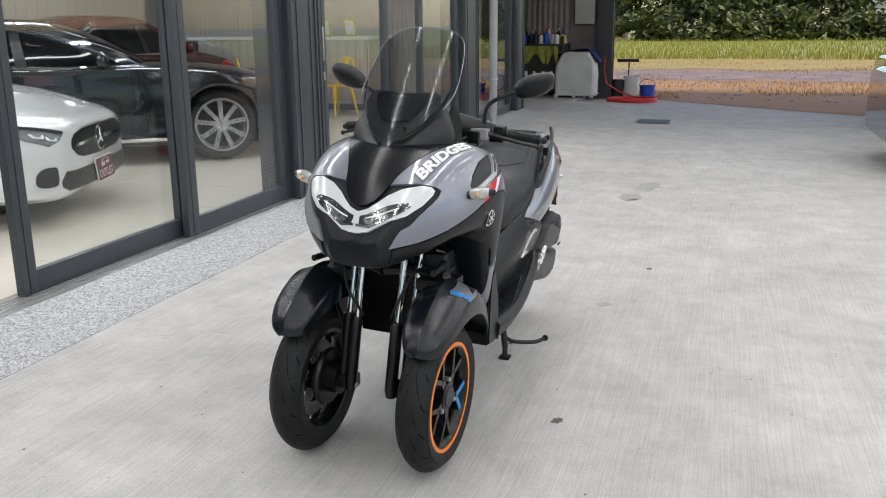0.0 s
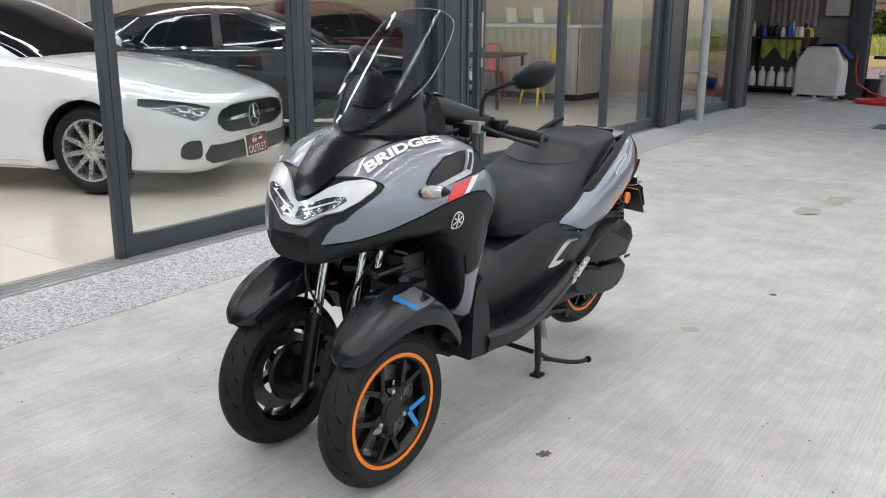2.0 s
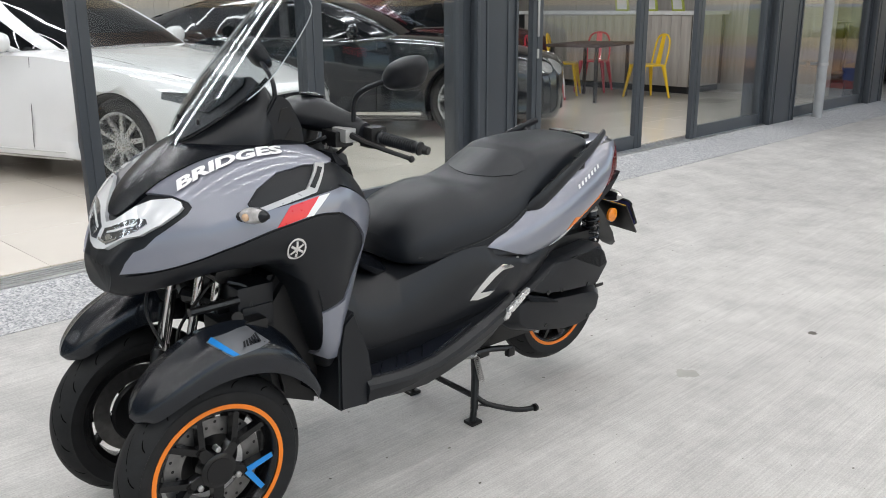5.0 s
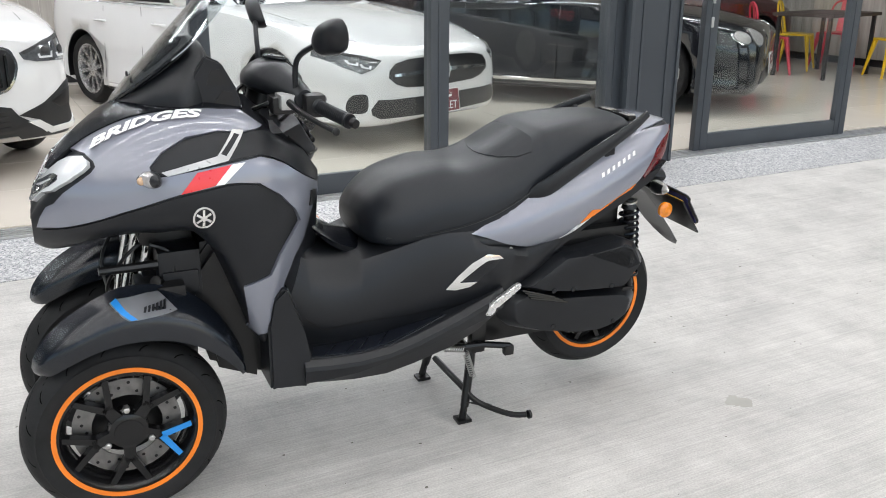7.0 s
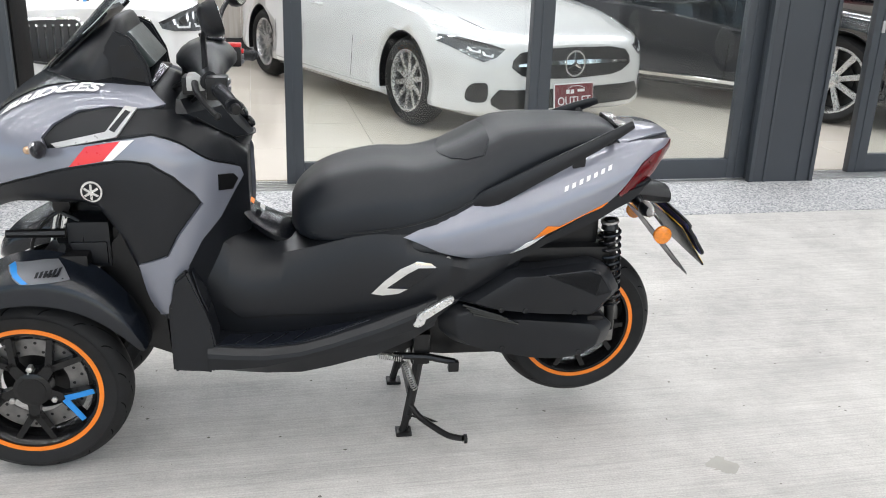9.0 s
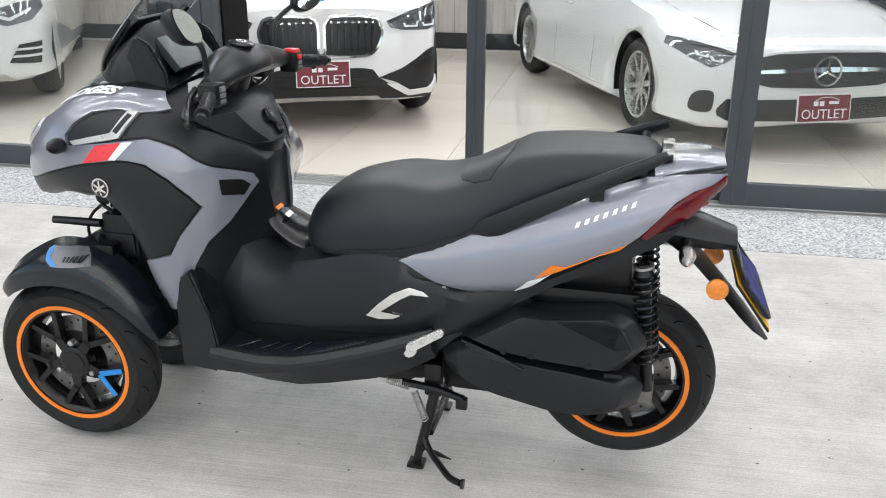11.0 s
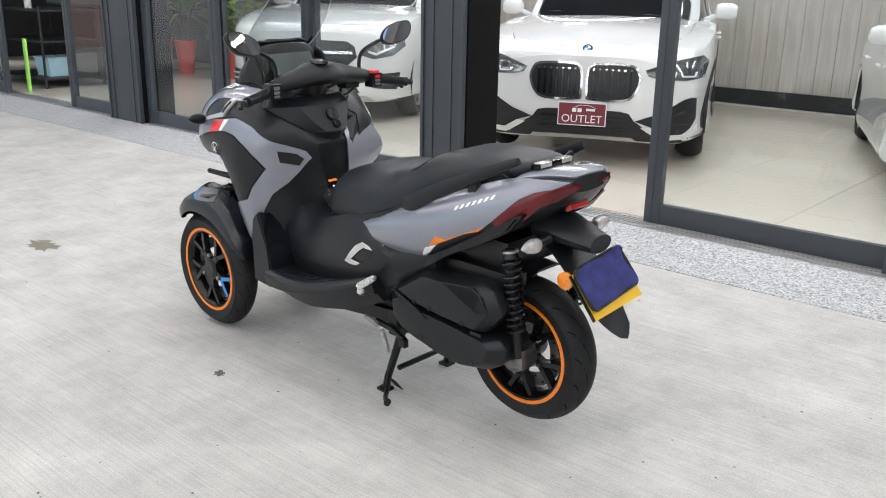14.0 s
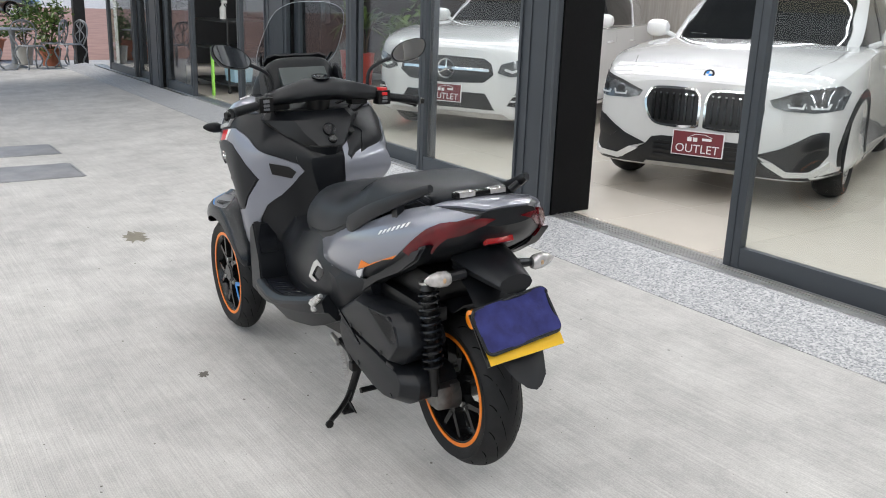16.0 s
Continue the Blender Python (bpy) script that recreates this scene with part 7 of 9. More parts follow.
for q in range(4):
    bm = bmesh.new()
    arc = [Vector((0.0086, 0.024 * math.cos(t), 0.024 * math.sin(t))) for t in np.linspace(q * math.pi / 2, (q + 1) * math.pi / 2, 6)]
    bm.faces.new([bm.verts.new(badge_m @ p) for p in [Vector((0.0088, 0, 0))] + arc])
    part("badge_field", bm, M_BLUE if q % 2 else M_WHITE, badge)
lamp_o = [(0.435, 0.742), (0.60, 0.803), (0.72, 0.832), (0.82, 0.845), (0.862, 0.80), (0.842, 0.69), (0.71, 0.676), (0.54, 0.682), (0.46, 0.70)]
front_patch(suv1, sb, "headlamp", lamp_o, M_CARLAMP, 0.008, 0.01, "clear slanted headlamp with dark bowls")
front_patch(suv1, sb, "lamp_brow", [(0.440, 0.744), (0.60, 0.803), (0.82, 0.843), (0.822, 0.826), (0.61, 0.782), (0.46, 0.728)], M_GRILLE, 0.0105, 0.003, "dark lamp brow")
for y0 in (0.60, 0.735):
    front_patch(suv1, sb, "light_blade", [(y0 - 0.055, 0.725), (y0 - 0.045, 0.700), (y0 + 0.045, 0.698), (y0 + 0.055, 0.735), (y0 + 0.043, 0.735), (y0 + 0.036, 0.710), (y0 - 0.036, 0.711), (y0 - 0.043, 0.726)], M_LENSW, 0.0115, 0.003, "white light blade", True, 0.03)
    front_patch(suv1, sb, "lamp_bowl", [(y0 + 0.030 * math.cos(t), 0.745 + 0.024 * math.sin(t)) for t in np.linspace(0, 2 * math.pi, 13)[:-1]], M_GRILLE, 0.0115, 0.003, "dark lamp bowl", True, 0.03)
front_patch(suv1, sb, "bumper_cladding", sym([(0, 0.222), (0.62, 0.225), (0.86, 0.232), (0.872, 0.262), (0.72, 0.262), (0.56, 0.246), (0.47, 0.318), (0.38, 0.372), (0.34, 0.425), (0.27, 0.438), (0, 0.440)]), M_CLAD, 0.007, 0.012, "grey-black bumper cladding", False, 0.04)
front_patch(suv1, sb, "lower_grille", [(-0.34, 0.275), (0.34, 0.275), (0.31, 0.405), (-0.31, 0.405)], M_GRILLE, 0.0095, 0.004, "black lower grille", False)
for z in (0.305, 0.338, 0.371):
    front_patch(suv1, sb, "intake_slat", [(-0.32, z), (0.32, z), (0.32, z + 0.008), (-0.32, z + 0.008)], M_CLAD, 0.016, 0.008, "dark intake slat", False)
front_patch(suv1, sb, "skid_plate", [(-0.40, 0.222), (0.40, 0.222), (0.37, 0.250), (-0.37, 0.250)], M_SILVERGUARD, 0.011, 0.008, "dull silver skid plate", False)
front_patch(suv1, sb, "corner_vent", [(0.385, 0.372), (0.535, 0.428), (0.640, 0.488), (0.717, 0.540), (0.770, 0.556), (0.802, 0.548), (0.808, 0.392), (0.775, 0.330), (0.718, 0.288), (0.600, 0.276), (0.500, 0.338)], M_CLAD, 0.008, 0.012, "black three-cornered vent", True, 0.04)
front_patch(suv1, sb, "vent_mesh", [(0.60, 0.435), (0.715, 0.500), (0.782, 0.505), (0.785, 0.420), (0.66, 0.395)], M_GRILLE, 0.0105, 0.004, "black vent mesh")
front_patch(suv1, sb, "vent_blade", [(0.430, 0.330), (0.500, 0.338), (0.595, 0.282), (0.745, 0.294), (0.812, 0.352), (0.822, 0.312), (0.752, 0.262), (0.580, 0.246)], M_CARWHITE, 0.016, 0.014, "white blade under the vent", True, 0.04)
for s in (1, -1):
    for x0 in (0.0, -2.67):
        arch = [(x0 + r * math.cos(t), 0.345 + r * math.sin(t)) for r, ts in ((0.385, np.linspace(-0.25, math.pi + 0.25, 19)), (0.455, np.linspace(math.pi + 0.25, -0.25, 19))) for t in ts]
        part("arch_trim", patch(sb, arch, "y", s, 0.006, 0.010, 0.08), M_CLAD, suv1, "grey-black wheel arch trim")
outlet_sign(suv1, 0.868, 0.408, 0.0, -3)

# white mid-size suv behind the column
suv2, gb = car("midsize_suv", "white mid-size suv with a studded grille behind the column", (-1.36, 5.083), -61, M_CARWHITE, 0.945, 0.86, 2.87, 0.95, 0.88, 1.08, 1.06, 1.64, 0.21, 0.36, 0.25, 5, split=True, suv=True, glass_from=-0.60, corner=0.92)
LOW = -0.06


def front_patch_low(ob, bv, name, outline, *rest):
    return front_patch(ob, bv, name, [(y, max(0.225, z + LOW)) for y, z in outline], *rest)


gr = [(0, 0.60), (0.40, 0.62), (0.50, 0.70), (0.475, 0.80), (0.40, 0.845), (0, 0.855), (-0.40, 0.845), (-0.475, 0.80), (-0.50, 0.70), (-0.40, 0.62)]
front_patch_low(suv2, gb, "grille", gr, M_GRILLE, 0.007, 0.01, "black grille with bright studs", False)
bm = bmesh.new()
for i in range(22):
    for j in range(6):
        y, z = -0.43 + 0.041 * i + 0.02 * (j % 2), 0.645 + 0.036 * j
        if abs(y) > 0.44 - 0.5 * max(0, 0.70 - z) or abs(y) < 0.11:
            continue
        hit, no, _, _ = gb.ray_cast(Vector((9, y, z + LOW)), Vector((-1, 0, 0)))
        if hit:
            box(bm, -0.004, 0.006, -0.006, 0.006, -0.006, 0.006, 0, Matrix.Translation(hit + no * 0.012))
tagged(part("grille_studs", bm, M_CHROME, suv2, "bright studs in the grille", 0), kind="stuff")
front_patch_low(suv2, gb, "grille_bar", [(-0.46, 0.725), (0.46, 0.725), (0.45, 0.752), (-0.45, 0.752)], M_CHROME, 0.020, 0.012, "chrome grille bar", False)
star_badge(suv2, 0.862, 0.735 + LOW, 0.095)
front_patch_low(suv2, gb, "headlamp", [(0.54, 0.72), (0.66, 0.685), (0.82, 0.72), (0.89, 0.80), (0.88, 0.86), (0.74, 0.85), (0.57, 0.80)], M_CARLAMP, 0.008, 0.01, "clear headlamp")
front_patch_low(suv2, gb, "light_blade", [(0.60, 0.745), (0.68, 0.72), (0.82, 0.79), (0.82, 0.81), (0.68, 0.745), (0.61, 0.765)], M_LENSW, 0.0105, 0.003, "white light blade")
front_patch_low(suv2, gb, "lower_intake", [(-0.52, 0.37), (0.52, 0.37), (0.42, 0.52), (-0.42, 0.52)], M_CLAD, 0.008, 0.01, "black lower intake", False)
front_patch_low(suv2, gb, "corner_vent", [(0.64, 0.42), (0.84, 0.40), (0.86, 0.56), (0.72, 0.55)], M_CLAD, 0.008, 0.01, "black corner vent")
for z in (0.46, 0.51):
    front_patch_low(suv2, gb, "vent_blade", [(0.66, z), (0.85, z - 0.005), (0.85, z + 0.012), (0.68, z + 0.014)], M_CARWHITE, 0.020, 0.012, "white vent blade")
front_patch_low(suv2, gb, "skid_plate", [(-0.66, 0.245), (0.66, 0.245), (0.60, 0.335), (-0.60, 0.335)], M_SILVERGUARD, 0.011, 0.008, "silver skid plate", False)
outlet_sign(suv2, 0.885, 0.445, 0.0, -3)

# dark red hatchback at the back of the showroom
red_car, rb = car("red_hatchback", "glossy dark red hatchback at the back of the showroom", (11.70, 8.15), 0, mat("maroon_car_lacquer", (0.060, 0.004, 0.008), 0.2, 0.0, 0.1, 3, coat=0.7), 0.86, 0.82, 2.55, 0.70, 0.70, 0.98, 0.95, 1.46, 0.18, 0.31, 0.215, 5)
front_patch(red_car, rb, "grille", sym([(0.0, 0.46), (0.38, 0.47), (0.46, 0.52), (0.42, 0.60), (0.0, 0.62)]), M_GRILLE, 0.006, 0.01, "black grille", False)
front_patch(red_car, rb, "headlamp", [(0.56, 0.62), (0.70, 0.58), (0.82, 0.64), (0.82, 0.70), (0.66, 0.68)], M_CARLAMP, 0.007, 0.01, "clear headlamp")

# black coupe
coupe, cb = car("black_coupe", "glossy black coupe with silver nine-spoke wheels on the showroom floor", (8.36, 5.36), -52, M_CARBLACK, 0.95, 0.93, 2.75, 1.05, 0.70, 0.96, 0.93, 1.39, 0.16, 0.355, 0.262, 9, glass_from=-0.72)
front_patch(coupe, cb, "grille", [(0, 0.47), (0.36, 0.48), (0.47, 0.58), (0.44, 0.69), (0.34, 0.725), (0, 0.735), (-0.34, 0.725), (-0.44, 0.69), (-0.47, 0.58), (-0.36, 0.48)], M_CHROME, 0.008, 0.012, "chrome mesh grille", False)
bm = bmesh.new()
for k in range(-10, 11):
    for s in (-1, 1):
        pts = []
        for z in np.linspace(0.49, 0.71, 6):
            y = 0.045 * k + s * (z - 0.585) * 0.6
            if abs(y) < 0.42:
                hit, no, _, _ = cb.ray_cast(Vector((9, y, z)), Vector((-1, 0, 0)))
                if hit:
                    pts.append(hit + no * 0.011)
        if len(pts) > 1:
            tube(bm, pts, 0.004, 5)
part("grille_mesh", bm, M_GRILLE, coupe, "dark gaps of the grille mesh")
for y0, r in ((0.665, 0.085), (0.81, 0.062)):
    rim_o = [(y0 + r * math.cos(t), 0.675 + r * math.sin(t)) for t in np.linspace(0, 2 * math.pi, 21)[:-1]]
    front_patch(coupe, cb, "headlamp_ring", rim_o, M_CHROME, 0.008, 0.012, "chrome headlamp ring", True, 0.04)
    rim_o = [(y0 + r * 0.82 * math.cos(t), 0.675 + r * 0.82 * math.sin(t)) for t in np.linspace(0, 2 * math.pi, 21)[:-1]]
    front_patch(coupe, cb, "headlamp", rim_o, M_CLEAR, 0.012, 0.006, "round clear headlamp", True, 0.04)
front_patch(coupe, cb, "lower_intake", [(-0.62, 0.27), (0.62, 0.27), (0.55, 0.38), (-0.55, 0.38)], M_GRILLE, 0.006, 0.008, "black lower intake", False)
for s in (1, -1):
    part("sill_trim", patch(cb, [(-0.42, 0.235), (-2.33, 0.235), (-2.33, 0.262), (-0.42, 0.262)], "y", s, 0.010, 0.01, 0.2), M_CHROME, coupe, "bright sill trim")
outlet_sign(coupe, 0.955, 0.41, 0.0, -4)

# ================= workshop at the far end =================
M_BENCH = mat("blackened_steel", (0.025, 0.025, 0.026), 0.5, 0.3, 0.2, 12, 0.1, 80)
M_PLASTICW = mat("white_plastic", (0.68, 0.68, 0.66), 0.45, 0, 0.08, 8)
M_PLASTICB = mat("blue_plastic", (0.015, 0.06, 0.42), 0.45, 0, 0.08, 8)
M_BLUECLOTH = mat("blue_tarpaulin", (0.02, 0.05, 0.30), 0.7, 0, 0.15, 10, 0.4, 60)
M_REDHOSE = mat("red_hose", (0.55, 0.03, 0.035), 0.4, 0, 0.08, 12)
M_TOTE = mat("grey_white_cover", (0.50, 0.50, 0.49), 0.6, 0, 0.1, 3, 0.2, 30)
M_GREENCLOTH = mat("yellow_green_cloth", (0.42, 0.46, 0.10), 0.9, 0, 0.2, 15, 0.4, 200)
M_BOXGREY = mat("grey_switch_box", (0.42, 0.43, 0.40), 0.5, 0, 0.06, 4)
M_YELLOWP = mat("yellow_plastic", (0.80, 0.55, 0.02), 0.4, 0, 0.08, 8)
M_DARKBROWN = mat("dark_brown_panel", (0.05, 0.035, 0.028), 0.6, 0, 0.2, 4)

bm = bmesh.new()
box(bm, 14.0, 18.1, 2.724, 9.2, -0.03, 0.079)
structure("workshop_floor", bm, M_CONC, "concrete workshop floor", "floor", 0)
bm = bmesh.new()
box(bm, 17.95, 18.1, 2.45, 9.3, 0.0, 4.2)
structure("wall_workshop", bm, mat("dull_grey_sheet_wall", (0.16, 0.15, 0.14), 0.7, 0, 0.2, 2, 0.2, 15), "dull grey sheet wall of the workshop", "wall", 0)
bm = bmesh.new()
box(bm, 14.0, 18.1, 3.1, 9.3, 4.0, 4.2)
structure("workshop_ceiling", bm, M_CEIL, "dark workshop ceiling", "ceiling", 0)
col = steel_column(17.72, 18.02, 2.22, 2.52)
col["label"] = "weathered grey steel post at the end of the workshop"


def curtain():
    ob = thing("curtain", "pale curtains over the workshop window", "curtain", pose(17.9, 3.55, 1.25))
    bm = bmesh.new()
    rows = [[bm.verts.new((0.02 * math.sin(k * 1.3), -0.45 + 0.9 * k / 40, z)) for z in (0, 1.4)] for k in range(41)]
    for a, b in zip(rows, rows[1:]):
        bm.faces.new((a[0], b[0], b[1], a[1]))
    bmesh.ops.solidify(bm, geom=bm.faces[:], thickness=0.004)
    part("cloth", bm, mat("pale_curtain_cloth", (0.48, 0.44, 0.42), 0.85, 0, 0.1, 4), ob)
    bm = bmesh.new()
    tube(bm, [(0, -0.5, 1.42), (0, 0.5, 1.42)], 0.012, 8)
    part("rod", bm, M_STEEL, ob)


curtain()
sw_box = thing("switch_box", "grey metal switch box on the workshop wall", "switch box", pose(17.90, 2.78, 1.46))
bm = bmesh.new()
box(bm, -0.10, 0.05, -0.20, 0.20, 0, 0.46, 0.01)
part("case", bm, M_BOXGREY, sw_box)
bm = bmesh.new()
box(bm, -0.112, -0.10, -0.185, 0.185, 0.015, 0.445, 0.006)
part("door", bm, M_BOXGREY, sw_box)

bench = thing("work_bench", "blackened steel work bench crowded with bottles", "bench", pose(17.45, 3.9, 0.08))
for z, nm in ((0.97, "worktop"), (0.10, "lower_shelf")):
    bm = bmesh.new()
    box(bm, -0.35, 0.40, -0.85, 1.3, z, z + 0.04, 0.006)
    part(nm, bm, M_BENCH, bench)
for x in (-0.32, 0.36):
    for y in (-0.82, 0.2, 1.26):
        bm = bmesh.new()
        box(bm, x - 0.025, x + 0.025, y - 0.025, y + 0.025, 0, 0.97, 0.004)
        part("leg", bm, M_BENCH, bench)


def bottle(x, y, z, h, r, m_, capm, name="bottle", label="plastic bottle on the work bench"):
    ob = thing(name, label, "bottle", pose(x, y, z), "bottles in the workshop")
    bm = bmesh.new()
    lathe(bm, [(0.0, 0.0), (r * 0.96, 0.0), (r, 0.01), (r, h * 0.62), (r * 0.8, h * 0.74), (r * 0.36, h * 0.82), (r * 0.36, h * 0.88), (0.0, h * 0.88)], 14, "z")
    part("vessel", bm, m_, ob)
    bm = bmesh.new()
    lathe(bm, [(0.0, h * 0.86), (r * 0.42, h * 0.86), (r * 0.40, h), (0.0, h)], 12, "z")
    part("cap", bm, capm, ob)
    return ob


rnd = random.Random(4)
for k in range(15):
    bottle(17.2 + rnd.random() * 0.3, 3.12 + 0.105 * k, 1.091, 0.16 + rnd.random() * 0.14, 0.03 + rnd.random() * 0.02, rnd.choice([M_PLASTICW, M_BENCH, M_PLASTICB, M_CARRED, M_CLAD, M_PLASTICW]), rnd.choice([M_PLASTICW, M_BENCH, M_REDHOSE, M_YELLOWP]))
for k in range(22):
    bottle(17.42 + rnd.random() * 0.3, 3.10 + 0.085 * k, 1.091, 0.12 + rnd.random() * 0.22, 0.022 + rnd.random() * 0.022, rnd.choice([M_PLASTICW, M_BENCH, M_PLASTICB, M_CLAD, M_CARRED, M_GREENCLOTH, M_BENCH]), rnd.choice([M_PLASTICW, M_BENCH, M_REDHOSE, M_YELLOWP]))
for k in range(5):
    bottle(17.2 + 0.03 * (k % 2), 3.32 + 0.17 * k, 0.221, 0.34, 0.072, M_PLASTICW, M_PLASTICW, "canister", "white plastic canister on the bench's lower shelf")


def bucket(x, y, z, r, h, m_, label, handle=True):
    ob = thing("bucket", label, "bucket", pose(x, y, z), "buckets in the yard")
    bm = bmesh.new()
    lathe(bm, [(0.0, 0.0), (r * 0.82, 0.0), (r, h), (r * 1.05, h), (r * 1.05, h - 0.02), (r * 1.02, h - 0.02), (r * 0.97, h - 0.005), (r * 0.8, 0.01), (0.0, 0.01)], 24, "z")
    part("tub", bm, m_, ob)
    if handle:
        bm = bmesh.new()
        tube(bm, [(0, r * 1.05 * math.cos(t), h - 0.02 + r * 0.9 * math.sin(t)) for t in np.linspace(0, math.pi, 11)], 0.006, 6)
        part("handle", bm, m_, ob)
    return ob


bucket(17.42, 3.16, 1.091, 0.09, 0.16, M_YELLOWP, "yellow plastic tub on the work bench", False)
bucket(18.15, 1.85, 0.003, 0.17, 0.44, M_PLASTICW, "white plastic bucket beside the steel post")
bucket(17.72, 1.50, 0.003, 0.15, 0.28, M_PLASTICB, "blue plastic bucket beside the white one")
bucket(18.05, 2.12, 0.003, 0.14, 0.36, M_BENCH, "black plastic bucket beside the steel post", False)


def cloth(name, label, m_, x, y, z, w, h, seed):
    ob = thing(name, label, "cloth", pose(x, y, z))
    r = random.Random(seed)
    bm = bmesh.new()
    n = 14
    ph = r.random() * 6
    rows = []
    for k in range(n + 1):
        u = k / n
        drop = h * (0.72 + 0.28 * math.sin(ph + 7 * u))
        rows.append([bm.verts.new((0.03 * math.sin(9 * u + ph + 2 * q), (u - 0.5) * w, -drop * q)) for q in (0, 0.33, 0.66, 1.0)])
    for a, b in zip(rows, rows[1:]):
        for q in range(3):
            bm.faces.new((a[q], b[q], b[q + 1], a[q + 1]))
    bmesh.ops.solidify(bm, geom=bm.faces[:], thickness=0.006)
    part("fabric", bm, m_, ob)


cloth("rag", "yellow-green rag hung on the edge of the bench", M_GREENCLOTH, 17.06, 3.62, 1.05, 0.42, 0.34, 3)
cloth("rag", "yellow-green rag hung on the edge of the bench", M_GREENCLOTH, 17.06, 3.28, 1.05, 0.22, 0.36, 8)

tote = thing("water_tank", "grey-white covered water tank under a blue tarpaulin", "tank", pose(17.15, 2.80, 0.08))
bm = bmesh.new()
rings = []
for z, w, d in ((0.06, 0.37, 0.30), (0.45, 0.38, 0.31), (0.62, 0.36, 0.29), (0.84, 0.24, 0.22), (0.86, 0.20, 0.19)):
    rings.append([Vector((d * u, w * v, z)) for u, v in ((-1, -0.9), (-0.9, -1), (0.9, -1), (1, -0.9), (1, 0.9), (0.9, 1), (-0.9, 1), (-1, 0.9))])
loft(bm, rings)
part("cover", bm, M_TOTE, tote)
bm = bmesh.new()
for x in (-0.28, 0.24):
    for y in (-0.36, -0.02, 0.32):
        box(bm, x, x + 0.06, y, y + 0.06, 0, 0.06)
box(bm, -0.31, 0.31, -0.39, 0.39, 0.045, 0.065)
part("pallet", bm, M_TOTE, tote)
tarp = thing("tarpaulin", "blue tarpaulin thrown over the water tank", "tarpaulin", pose(17.2, 2.80, 0.08))
bm = bmesh.new()
rows = []
for k in range(17):
    v = -0.44 + 0.88 * k / 16
    rows.append([bm.verts.new((0.10 + u, v, 0.895 - (0.55 * max(0, abs(v) - 0.26) * (2.2 if v < 0 else 1.4)) - 0.02 * math.sin(9 * v + 5 * u) - (0.25 * max(0, u - 0.15)))) for u in (-0.16, 0.0, 0.15, 0.25)])
for a, b in zip(rows, rows[1:]):
    for q in range(3):
        bm.faces.new((a[q], b[q], b[q + 1], a[q + 1]))
bmesh.ops.solidify(bm, geom=bm.faces[:], thickness=0.006)
part("sheet", bm, M_BLUECLOTH, tarp)
hose = thing("garden_hose", "red garden hose coiled on the concrete", "hose", pose(17.05, 1.72, 0.014))
bm = bmesh.new()
pts = [(0.36 * (1 + 0.05 * math.sin(k * 0.7)) * math.cos(k * 0.4), 0.46 * math.sin(k * 0.4), 0.004 + 0.0011 * k) for k in range(64)]
pts += [(0.5, 0.55, 0.3), (0.66, 0.62, 0.75), (0.70, 0.66, 0.90)]
tube(bm, smooth_line(pts, 2), 0.014, 8)
part("coil", bm, M_REDHOSE, hose)
mop = thing("squeegee", "dark squeegee leaning by the steel post", "squeegee", pose(18.3, 1.95, 0.003))
bm = bmesh.new()
tube(bm, [(0.1, 0, 0), (0, -0.02, 0.72)], 0.014, 8)
part("stick", bm, M_BENCH, mop)
bm = bmesh.new()
box(bm, -0.03, 0.03, -0.22, 0.22, 0.70, 0.76, 0.01)
part("head", bm, M_BENCH, mop)

# ================= seating corner of the showroom =================
def metal_chair(x, y, rz, m_, label):
    ob = thing("metal_chair", label, "chair", pose(x, y, FLOOR_Z + 0.001, 0, 0, rz), "metal chairs round the table")
    bm = bmesh.new()
    box(bm, -0.18, 0.18, -0.18, 0.18, 0.43, 0.455, 0.010)
    part("seat", bm, m_, ob)
    for sx in (-1, 1):
        for sy in (-1, 1):
            bm = bmesh.new()
            a, b = Vector((sx * 0.155, sy * 0.155, 0.44)), Vector((sx * 0.225, sy * 0.225, 0.0))
            tube(bm, [a, a * 0.5 + b * 0.5, b], [0.032, 0.022, 0.014], 6)
            part("leg", bm, m_, ob)
    bm = bmesh.new()
    tube(bm, smooth_line([(-0.17, -0.165, 0.44), (-0.21, -0.17, 0.62), (-0.24, -0.13, 0.80), (-0.25, 0, 0.85), (-0.24, 0.13, 0.80), (-0.21, 0.17, 0.62), (-0.17, 0.165, 0.44)], 4), 0.013, 8)
    part("back_frame", bm, m_, ob)
    bm = bmesh.new()
    prism(bm, [(-0.055, 0.45), (0.055, 0.45), (0.04, 0.84), (-0.04, 0.84)], -0.004, 0.004, pose(-0.165, 0, 0, 0, 0, 90) @ Matrix.Shear("XZ", 4, (0, 0)))
    for v in bm.verts:
        v.co.x -= 0.20 * (v.co.z - 0.45)
    part("back_splat", bm, m_, ob)
    return ob


